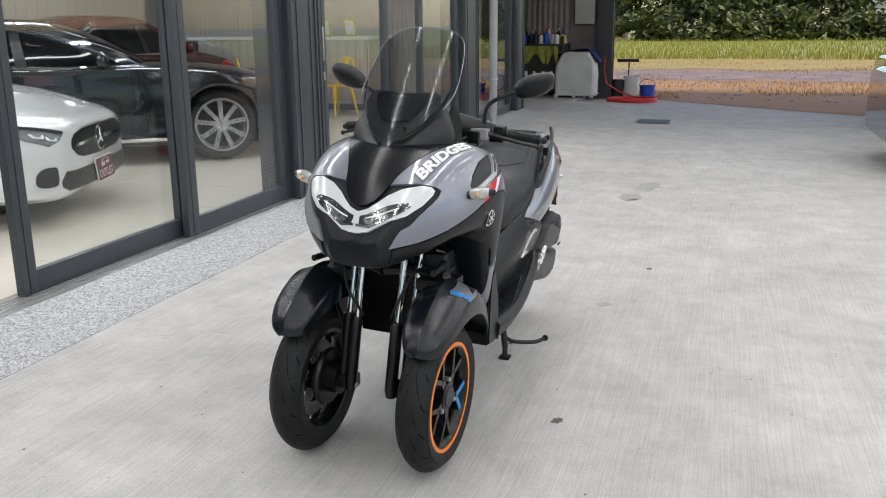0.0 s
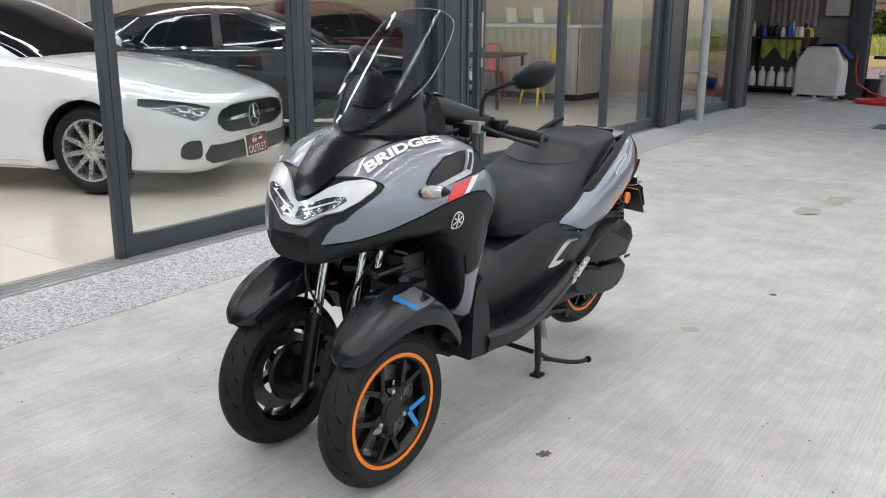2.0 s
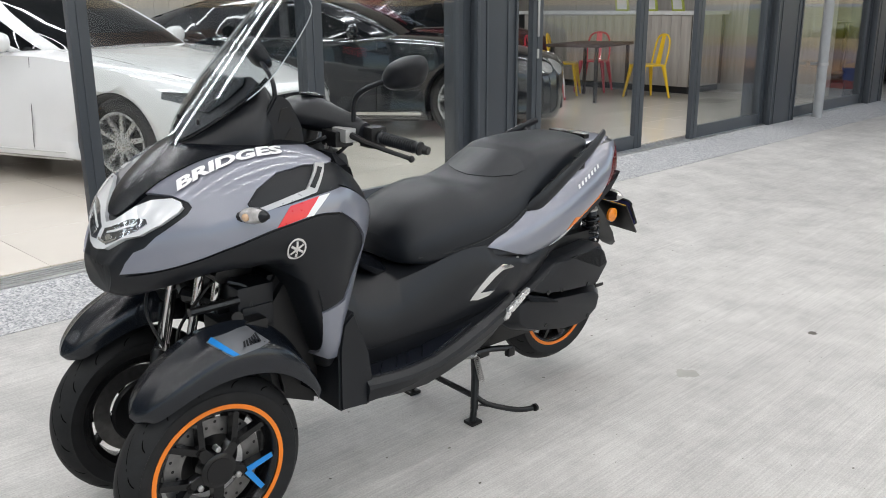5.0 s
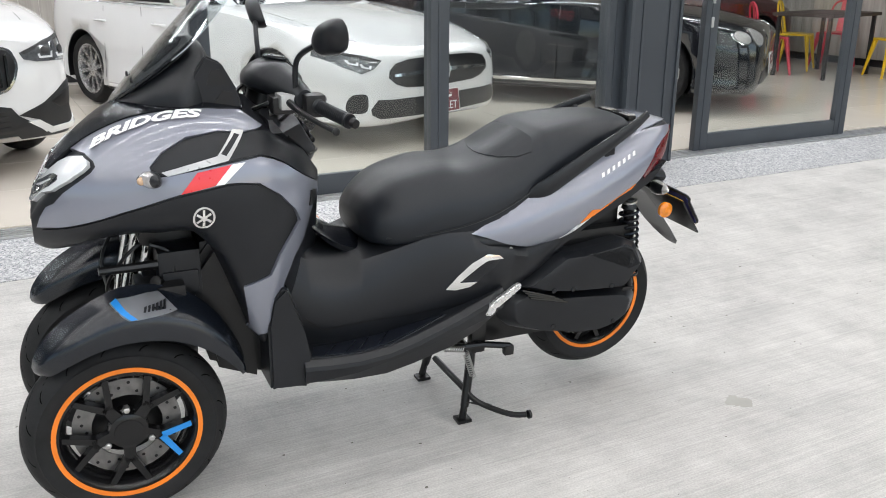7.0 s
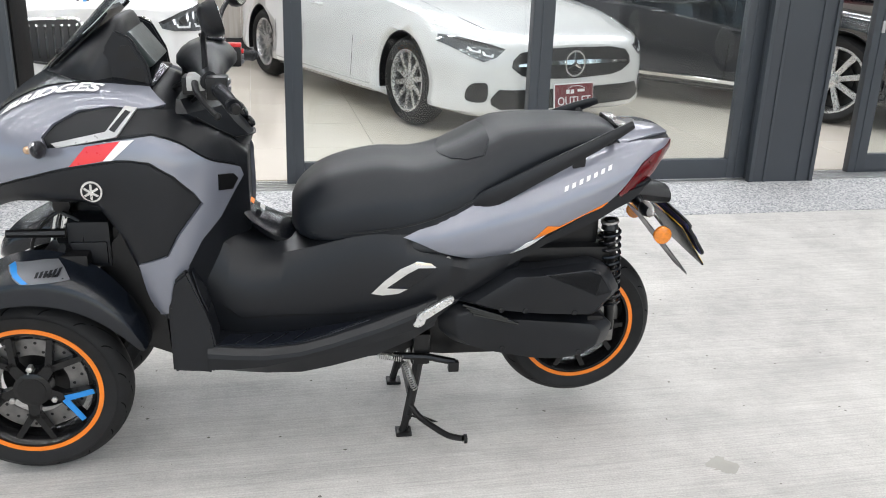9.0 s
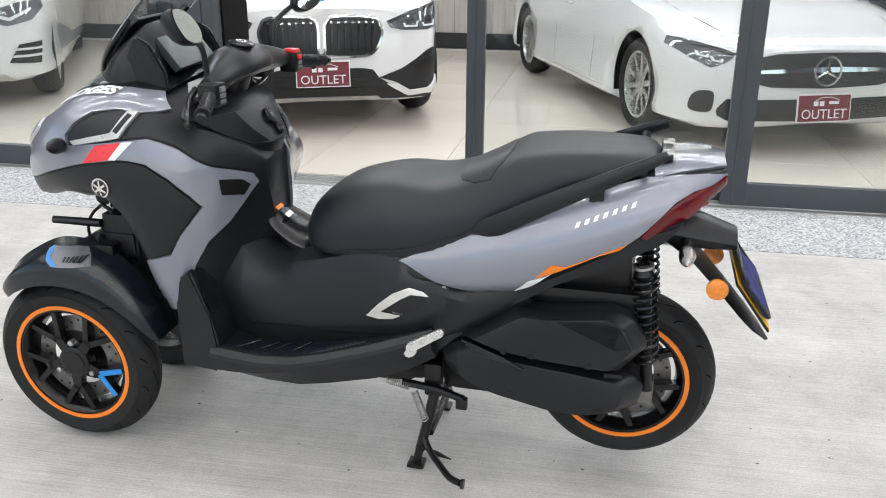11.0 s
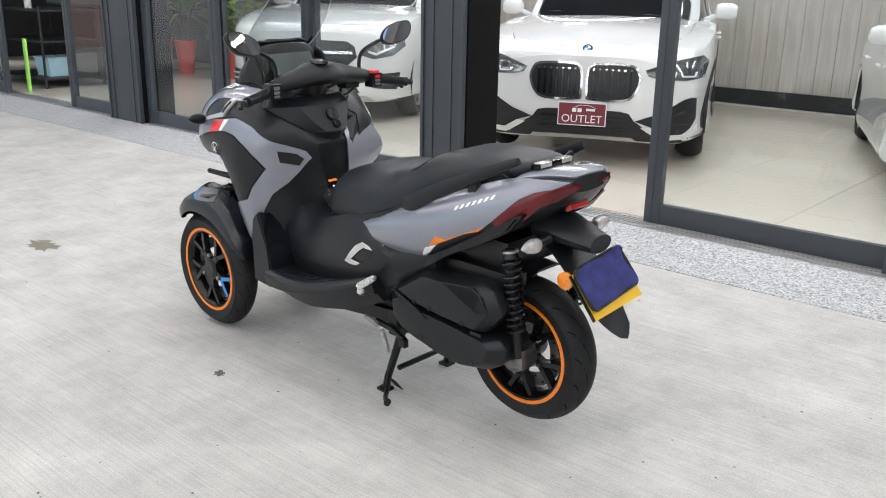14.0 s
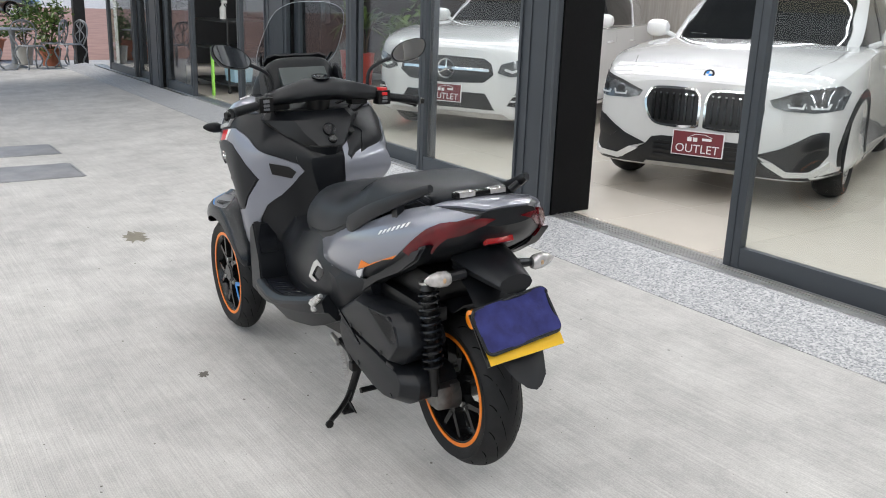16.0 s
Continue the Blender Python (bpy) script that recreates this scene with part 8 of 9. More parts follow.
M_YCHAIR = mat("yellow_painted_steel", (0.78, 0.50, 0.015), 0.35, 0, 0.05, 8, coat=0.3)
M_RCHAIR = mat("red_painted_steel", (0.55, 0.03, 0.06), 0.35, 0, 0.05, 8, coat=0.3)
metal_chair(12.15, 5.62, 155, M_YCHAIR, "yellow painted metal chair with a hooped back beside the table")
metal_chair(11.75, 6.75, -60, M_YCHAIR, "yellow painted metal chair behind the dark table")
metal_chair(11.05, 6.55, -30, M_RCHAIR, "red painted metal chair by the dark table")
metal_chair(12.45, 6.72, 200, M_RCHAIR, "red painted metal chair drawn up to the dark table")
table = thing("dining_table", "dark wooden table with a slim black frame", "table", pose(11.55, 6.15, FLOOR_Z + 0.001, 0, 0, 12))
bm = bmesh.new()
box(bm, -0.60, 0.60, -0.38, 0.38, 0.71, 0.75, 0.006)
part("tabletop", bm, M_DARKBROWN, table)
for sx in (-0.54, 0.54):
    for sy in (-0.32, 0.32):
        bm = bmesh.new()
        box(bm, sx - 0.02, sx + 0.02, sy - 0.02, sy + 0.02, 0, 0.71, 0.003)
        part("leg", bm, M_BENCH, table)
counter = thing("reception_counter", "counter faced with grey wood planks", "counter", pose(13.3, 6.35, FLOOR_Z + 0.001))
bm = bmesh.new()
box(bm, -0.35, 0.55, -0.9, 2.2, 0.0, 0.10, 0.004)
part("plinth", bm, M_DARK, counter)
bm = bmesh.new()
box(bm, -0.42, 0.60, -0.98, 2.3, 1.10, 1.15, 0.006)
part("counter_top", bm, M_PLASTICW, counter)
bm = bmesh.new()
box(bm, -0.37, 0.57, -0.93, 2.25, 0.10, 1.10)
core = part("carcass", bm, M_DARK, counter)
bm = bmesh.new()
box(bm, -0.012, 0.012, 0.002, 0.158, 0.10, 1.10, 0.002)
first = part("plank", bm, M_PLANK, core)
first.location = (-0.385, -0.93, 0)
for k in range(1, 19):
    ob = new("plank", first.data)
    ob.parent = core
    ob.location = (-0.385, -0.93 + 0.16 * k, 0)
for k in range(5):
    ob = new("plank", first.data)
    ob.parent = core
    ob.matrix_basis = pose(-0.37 + 0.16 * k + 0.16, -0.945, 0, 0, 0, 90)
for k, y in enumerate((5.75, 6.2, 6.7)):
    fr = thing("framed_certificate", "small framed certificate standing on the counter", "picture frame", pose(13.1, y, FLOOR_Z + 1.152, 0, -14, 8 * k - 10), "certificates on the counter")
    bm = bmesh.new()
    box(bm, -0.012, 0.012, -0.11, 0.11, 0, 0.28, 0.004)
    part("frame", bm, M_GREENCLOTH, fr)
    bm = bmesh.new()
    box(bm, -0.015, -0.0122, -0.08, 0.08, 0.03, 0.25)
    part("sheet", bm, M_PLASTICW, fr)

# ================= left end: shelf, planters, garden seats =================
rack = thing("wire_rack", "black metal rack with a spray bottle and a pale blue tub", "shelf", pose(-5.75, 4.25, FLOOR_Z + 0.001))
for z in (0.10, 0.55, 0.92):
    bm = bmesh.new()
    box(bm, -0.75, 0.60, -0.55, 0.25, z, z + 0.025, 0.004)
    part("shelf", bm, M_BENCH, rack)
for x in (-0.73, 0.58):
    for y in (-0.53, 0.23):
        bm = bmesh.new()
        tube(bm, [(x, y, 0.03), (x, y, 0.98)], 0.016, 8)
        bmesh.ops.create_uvsphere(bm, u_segments=8, v_segments=6, radius=0.03, matrix=Matrix.Translation((x, y, 0.03)))
        part("post", bm, M_BENCH, rack)
spray = thing("spray_bottle", "white spray bottle on the black rack", "bottle", pose(-5.95, 3.95, FLOOR_Z + 0.946))
bm = bmesh.new()
lathe(bm, [(0.0, 0.0), (0.042, 0.0), (0.045, 0.02), (0.043, 0.15), (0.016, 0.19), (0.016, 0.21), (0.0, 0.21)], 16, "z")
part("vessel", bm, M_PLASTICW, spray)
bm = bmesh.new()
box(bm, -0.02, 0.02, -0.02, 0.06, 0.21, 0.25, 0.006)
tube(bm, [(0, 0.03, 0.215), (0, 0.055, 0.17)], 0.006, 6)
part("trigger_head", bm, M_PLASTICW, spray)
tub = thing("storage_tub", "pale blue plastic tub on the rack's low shelf", "tub", pose(-5.55, 4.0, FLOOR_Z + 0.126))
bm = bmesh.new()
rings = [[Vector((u * w, v * d, z)) for u, v in ((-1, -1), (1, -1), (1, 1), (-1, 1))] for z, w, d in ((0, 0.17, 0.12), (0.22, 0.19, 0.14), (0.22, 0.205, 0.155), (0.235, 0.205, 0.155), (0.235, 0.18, 0.13), (0.02, 0.16, 0.11))]
loft(bm, rings)
part("shell", bm, mat("pale_blue_plastic", (0.42, 0.62, 0.72), 0.4), tub)
bm = bmesh.new()
box(bm, -10.3, -4.1, 7.4, 7.55, 0.14, 4.0)
structure("partition", bm, M_DARKBROWN, "dark brown partition at the back of the waiting corner", "wall", 0)
screen_tv = thing("wall_screen", "black flat screen behind the rack", "screen", pose(-6.1, 4.95, FLOOR_Z + 0.95))
bm = bmesh.new()
box(bm, -1.4, 1.4, -0.03, 0.03, 0, 1.55, 0.01)
part("bezel", bm, M_BENCH, screen_tv)
bm = bmesh.new()
box(bm, -1.37, 1.37, -0.034, -0.031, 0.03, 1.52)
part("panel", bm, M_METER, screen_tv)
bm = bmesh.new()
box(bm, -0.05, 0.05, -0.03, 0.03, -0.95, 0.0)
box(bm, -0.4, 0.4, -0.2, 0.2, -0.95, -0.92, 0.006)
part("stand", bm, M_BENCH, screen_tv)

M_TERRA = mat("red_glazed_pot", (0.46, 0.055, 0.035), 0.3, 0, 0.1, 6, coat=0.3)
M_CLAY = mat("clay_pot", (0.38, 0.13, 0.07), 0.8, 0, 0.15, 8)
M_BARK = mat("brown_bark", (0.10, 0.07, 0.045), 0.9, 0, 0.3, 12, 0.6, 60)


def leaf_mat(name, a, b):
    m = mat(name, a, 0.5, 0, 0, 3.0, second=b)
    nt = m.node_tree
    g = nt.nodes.new("ShaderNodeNewGeometry")
    nt.links.new(g.outputs["Random Per Island"], nt.nodes["Mix"].inputs["Factor"])
    return m


M_LEAF = leaf_mat("green_leaf", (0.13, 0.20, 0.035), (0.045, 0.085, 0.018))
M_LEAFTREE = leaf_mat("olive_leaf", (0.165, 0.175, 0.04), (0.045, 0.06, 0.018))
M_GRASS = leaf_mat("yellow_green_grass", (0.42, 0.37, 0.05), (0.27, 0.28, 0.04))
M_DRYGRASS = leaf_mat("dry_grass", (0.48, 0.28, 0.08), (0.32, 0.18, 0.06))


def leaves_bm(n, centre, radii, size, seed, lumps=7):
    """Many small leaf blades in uneven clumps."""
    r = random.Random(seed)
    bm = bmesh.new()
    c = Vector(centre)
    hubs = []
    for k in range(lumps):
        d = Vector((r.gauss(0, 1), r.gauss(0, 1), r.gauss(0, 0.8))).normalized() * (0.35 + 0.5 * r.random())
        hubs.append((Vector((d.x * radii[0], d.y * radii[1], d.z * radii[2])), 0.35 + 0.3 * r.random()))
    for k in range(n):
        h, s = hubs[k % lumps]
        d = Vector((r.gauss(0, 1), r.gauss(0, 1), r.gauss(0, 1))).normalized() * (r.random() ** 0.4)
        p = c + h + Vector((d.x * radii[0], d.y * radii[1], d.z * radii[2])) * s
        a = Vector((r.gauss(0, 1), r.gauss(0, 1), r.gauss(0, 0.6))).normalized()
        b = a.cross(Vector((r.gauss(0, 1), r.gauss(0, 1), r.gauss(0, 1)))).normalized()
        l = size * (0.6 + 0.8 * r.random())
        w = l * 0.42
        vs = [bm.verts.new(q) for q in (p - a * l, p + b * w, p + a * l, p - b * w)]
        bm.faces.new(vs)
    return bm


def potted_plant(x, y, z, pot_r, pot_h, pot_m, label, crown, size, n, seed, palm=False, trunk_h=0.5):
    ob = thing("potted_plant", label, "plant", pose(x, y, z), "potted plants")
    bm = bmesh.new()
    r, h = pot_r, pot_h
    lathe(bm, [(0.0, 0.0), (r * 0.72, 0.0), (r * 0.98, h * 0.93), (r * 1.06, h * 0.94), (r * 1.06, h), (r * 0.95, h), (r * 0.9, h * 0.9), (0.0, h * 0.9)], 28, "z")
    part("pot", bm, pot_m, ob)
    rr = random.Random(seed)
    bm = bmesh.new()
    for k in range(5):
        t = 2 * math.pi * k / 5 + rr.random()
        e = Vector((math.cos(t) * crown[0] * 0.5, math.sin(t) * crown[1] * 0.5, h + trunk_h + crown[2] * 0.4))
        tube(bm, smooth_line([(0.03 * math.cos(t), 0.03 * math.sin(t), h * 0.85), (0.06 * math.cos(t), 0.06 * math.sin(t), h + trunk_h * 0.6), tuple(e)], 3), [0.014] * 6 + [0.006], 6)
    part("stem", bm, M_BARK, ob)
    if palm:
        bm = bmesh.new()
        for k in range(n):
            t = rr.random() * 6.283
            el = 0.2 + rr.random() * 1.1
            L = size * (0.7 + 0.6 * rr.random())
            base = Vector((0, 0, h + trunk_h))
            d = Vector((math.cos(t) * math.cos(el), math.sin(t) * math.cos(el), math.sin(el)))
            sd = Vector((-math.sin(t), math.cos(t), 0))
            prev = None
            for i in range(6):
                u = i / 5
                c = base + d * (L * u) - Vector((0, 0, 0.55 * L * u * u))
                w = 0.035 * L * (1 - u) * (0.3 + 2.6 * u)
                cur = (bm.verts.new(c - sd * w), bm.verts.new(c + sd * w))
                if prev:
                    bm.faces.new((prev[0], prev[1], cur[1], cur[0]))
                prev = cur
        part("foliage", bm, M_LEAF, ob, "", 0)
    else:
        part("foliage", leaves_bm(n, (0, 0, h + trunk_h + crown[2] * 0.3), crown, size, seed), M_LEAF, ob, "", 0)
    return ob


potted_plant(-5.85, 6.15, FLOOR_Z + 0.001, 0.15, 0.48, M_TERRA, "palm in a tall red glazed pot", (0.5, 0.5, 0.4), 0.85, 46, 1, True, 0.35)
potted_plant(-4.75, 6.25, FLOOR_Z + 0.001, 0.14, 0.46, M_TERRA, "leafy plant in a tall red glazed pot", (0.42, 0.42, 0.50), 0.055, 420, 2, False, 0.35)
potted_plant(-6.75, 6.35, FLOOR_Z + 0.001, 0.14, 0.46, M_TERRA, "palm in a tall red glazed pot", (0.5, 0.5, 0.4), 0.8, 40, 3, True, 0.4)
potted_plant(-11.95, 2.75, 0.005, 0.20, 0.32, M_CLAY, "yellow-green shrub in a clay pot beside the garden chairs", (0.42, 0.42, 0.72), 0.05, 900, 5, False, 0.3)
potted_plant(-12.3, 2.35, 0.005, 0.18, 0.34, mat("pale_grey_pot", (0.42, 0.41, 0.38), 0.8), "thin shrub in a pale grey pot", (0.35, 0.35, 0.45), 0.04, 420, 6, False, 0.25)
potted_plant(-13.2, 1.75, 0.005, 0.42, 0.42, M_CLAY, "low yellow-green hedge plant in a broad pot", (0.75, 0.75, 0.25), 0.045, 800, 7, False, 0.06)

M_IRON = mat("grey_cast_iron", (0.24, 0.25, 0.26), 0.5, 0.4, 0.2, 20, 0.2, 80)


def iron_chair(x, y, rz, label):
    ob = thing("garden_chair", label, "chair", pose(x, y, 0.005, 0, 0, rz), "garden chairs round the iron table")
    bm = bmesh.new()
    lathe(bm, [(0.0, 0.42), (0.20, 0.42), (0.21, 0.43), (0.20, 0.44), (0.0, 0.44)], 20, "z")
    part("seat", bm, M_IRON, ob)
    for sx in (-1, 1):
        for sy in (-1, 1):
            bm = bmesh.new()
            tube(bm, smooth_line([(sx * 0.14, sy * 0.14, 0.42), (sx * 0.20, sy * 0.20, 0.30), (sx * 0.15, sy * 0.15, 0.12), (sx * 0.21, sy * 0.21, 0.0)], 3), 0.016, 6)
            part("leg", bm, M_IRON, ob)
    bm = bmesh.new()
    tube(bm, smooth_line([(-0.17, -0.15, 0.43), (-0.21, -0.23, 0.62), (-0.23, -0.18, 0.80), (-0.24, 0.0, 0.86), (-0.23, 0.18, 0.80), (-0.21, 0.23, 0.62), (-0.17, 0.15, 0.43)], 4), 0.014, 6)
    for s in (-1, 1):
        tube(bm, smooth_line([(-0.18, 0.02 * s, 0.44), (-0.20, 0.15 * s, 0.58), (-0.22, 0.02 * s, 0.68), (-0.23, 0.12 * s, 0.78), (-0.24, 0.02 * s, 0.85)], 3), 0.011, 6)
    tube(bm, [(-0.18, 0, 0.44), (-0.24, 0, 0.85)], 0.010, 6)
    part("scroll_back", bm, M_IRON, ob)
    return ob


iron_chair(-10.85, 2.25, 20, "grey cast-iron garden chair with a scrolled back")
iron_chair(-11.65, 2.75, -120, "grey cast-iron garden chair with a scrolled back")
iron_chair(-11.15, 1.55, 60, "grey cast-iron garden chair with a scrolled back")
iron_chair(-11.35, 3.0, -70, "grey cast-iron garden chair beside the clay pot")
gt = thing("garden_table", "round grey cast-iron garden table", "table", pose(-11.45, 2.05, 0.005))
bm = bmesh.new()
lathe(bm, [(0.0, 0.68), (0.40, 0.68), (0.42, 0.69), (0.40, 0.70), (0.0, 0.70)], 28, "z")
part("tabletop", bm, M_IRON, gt)
bm = bmesh.new()
lathe(bm, [(0.0, 0.0), (0.26, 0.0), (0.20, 0.03), (0.05, 0.08), (0.035, 0.4), (0.06, 0.66), (0.0, 0.68)], 16, "z")
part("pedestal", bm, M_IRON, gt)
post = thing("black_post", "black square post at the edge of the red paving", "post", pose(-11.9, 3.30, 0.0))
bm = bmesh.new()
box(bm, -0.10, 0.10, -0.10, 0.10, 0, 4.4, 0.006)
part("shaft", bm, M_BENCH, post)
bm = bmesh.new()
box(bm, -0.13, 0.13, -0.13, 0.13, 0, 0.02, 0.004)
part("base_plate", bm, M_BENCH, post)
stick = thing("marker_board", "bright green board leaning on the glass frame", "board", pose(-5.06, 3.46, 0.152))
bm = bmesh.new()
box(bm, -0.035, 0.035, -0.012, 0.012, 0, 0.62, 0.006)
part("board", bm, mat("bright_green_plastic", (0.35, 0.75, 0.12), 0.4), stick)

# iron covers let into the yard
M_COVER = mat("grey_steel_cover", (0.30, 0.30, 0.31), 0.6, 0.4, 0.15, 5, 0.3, 60)


def yard_cover(name, label, x0, x1, y0, y1, m_, bars=0):
    ob = thing(name, label, "drain cover", pose((x0 + x1) / 2, (y0 + y1) / 2, 0.0))
    w, d = (x1 - x0) / 2, (y1 - y0) / 2
    bm = bmesh.new()
    box(bm, -w, w, -d, d, -0.02, 0.006, 0.002)
    part("lid", bm, m_, ob)
    bm = bmesh.new()
    for a, b, c, e in ((-w - 0.02, -w - 0.005, -d, d), (w + 0.005, w + 0.02, -d, d), (-w, w, -d - 0.02, -d - 0.005), (-w, w, d + 0.005, d + 0.02)):
        box(bm, a, b, c, e, -0.02, 0.005)
    part("rim", bm, M_COVER, ob)
    for k in range(bars):
        bm = bmesh.new()
        y = -d + (k + 0.5) * 2 * d / bars
        box(bm, -w + 0.01, w - 0.01, y - 0.006, y + 0.006, 0.004, 0.010)
        part("grate_bar", bm, M_BENCH, ob)


yard_cover("steel_cover", "grey steel cover let into the concrete yard", -2.80, -2.27, 0.2, 1.01, M_COVER)
yard_cover("steel_cover", "grey steel cover let into the concrete yard", -1.75, -1.16, 0.1, 0.98, M_COVER)
yard_cover("floor_drain", "dark grated drain in the concrete yard", 13.35, 13.95, 0.80, 1.33, M_BENCH, 14)
yard_cover("floor_drain", "dark grated drain near the garden chairs", -9.7, -9.35, 2.25, 2.65, M_BENCH, 8)


def stain(x, y, r, seed, m_, label, sx=1.0):
    rr = random.Random(seed)
    bm = bmesh.new()
    n = 22
    ring = [bm.verts.new((x + sx * r * (0.55 + 0.7 * rr.random()) * math.cos(6.283 * k / n), y + r * (0.55 + 0.7 * rr.random()) * math.sin(6.283 * k / n), ramp_z(y) + 0.0015)) for k in range(n)]
    bm.faces.new(ring)
    ob = part("stain", bm, m_, None, "", 0)
    tagged(ob, label, "stain", "", "structure")


M_STAIN = mat("damp_stain", (0.20, 0.18, 0.14), 0.6, 0, 0.15, 15)
M_STAIN2 = mat("faint_stain", (0.35, 0.34, 0.31), 0.7, 0, 0.1, 9)
M_CRUMB = mat("brown_crumb", (0.12, 0.11, 0.095), 0.8, 0, 0.2, 30)
stain(0.84, 0.84, 0.085, 1, M_STAIN, "dark damp stain on the concrete", 1.6)
stain(2.99, 0.526, 0.022, 2, M_CRUMB, "small dark crumb on the concrete", 1.3)
stain(5.23, 0.38, 0.020, 3, M_CRUMB, "small dark crumb on the concrete", 1.2)
stain(8.06, 0.63, 0.12, 4, M_STAIN2, "faint stain on the concrete", 2.0)
stain(7.5, 0.75, 0.10, 5, M_STAIN2, "faint stain on the concrete", 1.5)
stain(4.45, 0.55, 0.045, 6, M_STAIN2, "faint round stain on the concrete", 1.0)
stain(2.2, 2.5, 0.03, 7, M_STAIN2, "faint stain near the pebble strip", 1.0)
rr = random.Random(11)
bm = bmesh.new()
for k in range(900):
    x, y = rr.uniform(-2, 9), rr.uniform(-1.2, 2.6)
    s = 0.0016 + 0.004 * rr.random() ** 3
    z = ramp_z(y) + 0.0012
    bm.faces.new([bm.verts.new((x + s * math.cos(t) * (0.6 + rr.random()), y + s * math.sin(t), z)) for t in (0, 1.3, 2.5, 3.8, 5.0)])
tagged(part("grit", bm, M_CRUMB, None, "", 0), "scattered dark grit on the concrete", "grit", "", "stuff")

# ================= waste ground, grass, trees =================
def sheet(name, pts, z, m_, label, cat):
    bm = bmesh.new()
    bm.faces.new([bm.verts.new((x, y, z)) for x, y in pts])
    return structure(name, bm, m_, label, cat, 0)


sheet("waste_ground", [(18.2, 2.2), (17.1, 0.6), (14.2, -3.4), (14.0, -40), (130, -60), (130, 60), (18.2, 60)], 0.006, M_SOIL, "red-brown bare soil of the waste ground", "ground")
sheet("grass_field", [(37, 12), (34, -6), (33, -40), (300, -120), (300, 120), (40, 60)], 0.012, M_GRASS, "yellow-green meadow behind the waste ground", "ground")
sheet("red_paving", [(-13.6, -3), (-12.9, 9), (-60, 30), (-60, -30)], 0.006, M_BRICKPAVE, "red-brown paved street", "pavement")


def ragged(x0, x1, y0, y1, amp, seed):
    """A long patch across the ground with uneven edges."""
    ys = [y0 + (y1 - y0) * k / 40 for k in range(41)]
    near = [(x0 + amp * noise.noise(Vector((y * 0.35, seed, 0.3))) + 0.4 * amp * noise.noise(Vector((y * 1.7, seed, 1.3))), y) for y in ys]
    far = [(x1 + amp * noise.noise(Vector((y * 0.30, seed, 5.3))) + 0.4 * amp * noise.noise(Vector((y * 1.5, seed, 7.3))), y) for y in ys[::-1]]
    return near + far


M_STRAW = mat("dry_straw_ground", (0.50, 0.265, 0.105), 0.95, 0, 0.0, 0.8, 0.8, 6, second=(0.38, 0.20, 0.10))
sheet("straw_patch", ragged(19.6, 23.4, -14, 9, 1.2, 3.0), 0.009, M_STRAW, "orange-brown dry grass trodden into the soil", "ground")
sheet("gravel_patch", ragged(24.2, 29.0, -18, 12, 1.4, 8.0), 0.009, mat("grey_purple_gravel", (0.28, 0.195, 0.175), 0.95, 0, 0.25, 1.2, 0.9, 9), "grey-purple gravel on the waste ground", "ground")
sheet("straw_patch", ragged(30.0, 39.0, -24, 16, 1.8, 12.0), 0.015, mat("yellow_dry_grass", (0.46, 0.30, 0.10), 0.95, 0, 0.0, 0.6, 0.8, 6, second=(0.36, 0.27, 0.08)), "yellowed dry grass before the meadow", "ground")


def blades(n, x0, x1, y0f, y1f, h, m_, name, label, seed, dense=None):
    r = random.Random(seed)
    bm = bmesh.new()
    for k in range(n):
        x = x0 + (x1 - x0) * r.random() ** 1.6
        y = y0f(x) + (y1f(x) - y0f(x)) * r.random()
        if dense and noise.noise(Vector((x * 0.25, y * 0.25, seed))) < dense:
            continue
        s = h * (0.5 + 0.8 * r.random())
        for q in range(3):
            t = r.random() * 6.28
            dx, dy = 0.05 * s * math.cos(t), 0.05 * s * math.sin(t)
            lx, ly = 0.35 * s * (r.random() - 0.5), 0.35 * s * (r.random() - 0.5)
            bm.faces.new([bm.verts.new((x + dx + q * 0.06 * s, y + dy, 0.005)), bm.verts.new((x - dx + q * 0.06 * s, y - dy, 0.005)), bm.verts.new((x + lx, y + ly, s))])
    return tagged(part(name, bm, m_, None, "", 0), label, "grass", "", "stuff")


blades(9000, 38, 92, lambda x: -0.22 * x, lambda x: 0.16 * x + 2, 0.26, M_GRASS, "tall_grass", "tall yellow-green grass behind the waste ground", 1)
blades(6000, 17.8, 38, lambda x: -0.25 * x, lambda x: 0.12 * x, 0.09, M_DRYGRASS, "dry_grass", "patches of low dry grass on the soil", 2, 0.08)
r = random.Random(9)
bm = bmesh.new()
for k in range(1500):
    x, y = r.uniform(17.6, 34), r.uniform(-8, 4)
    s = 0.015 + 0.05 * r.random() ** 3
    ring = [bm.verts.new((x + s * math.cos(t) * (0.7 + 0.5 * r.random()), y + s * math.sin(t), 0.004)) for t in (0, 1.25, 2.5, 3.8, 5.0)]
    top = bm.verts.new((x, y, 0.006 + s * 0.7))
    for i in range(5):
        bm.faces.new((ring[i], ring[(i + 1) % 5], top))
tagged(part("rubble", bm, mat("grey_rubble", (0.24, 0.21, 0.19), 0.9, 0, 0.3, 5), None, "", 0), "small grey stones on the soil", "stones", "", "stuff")


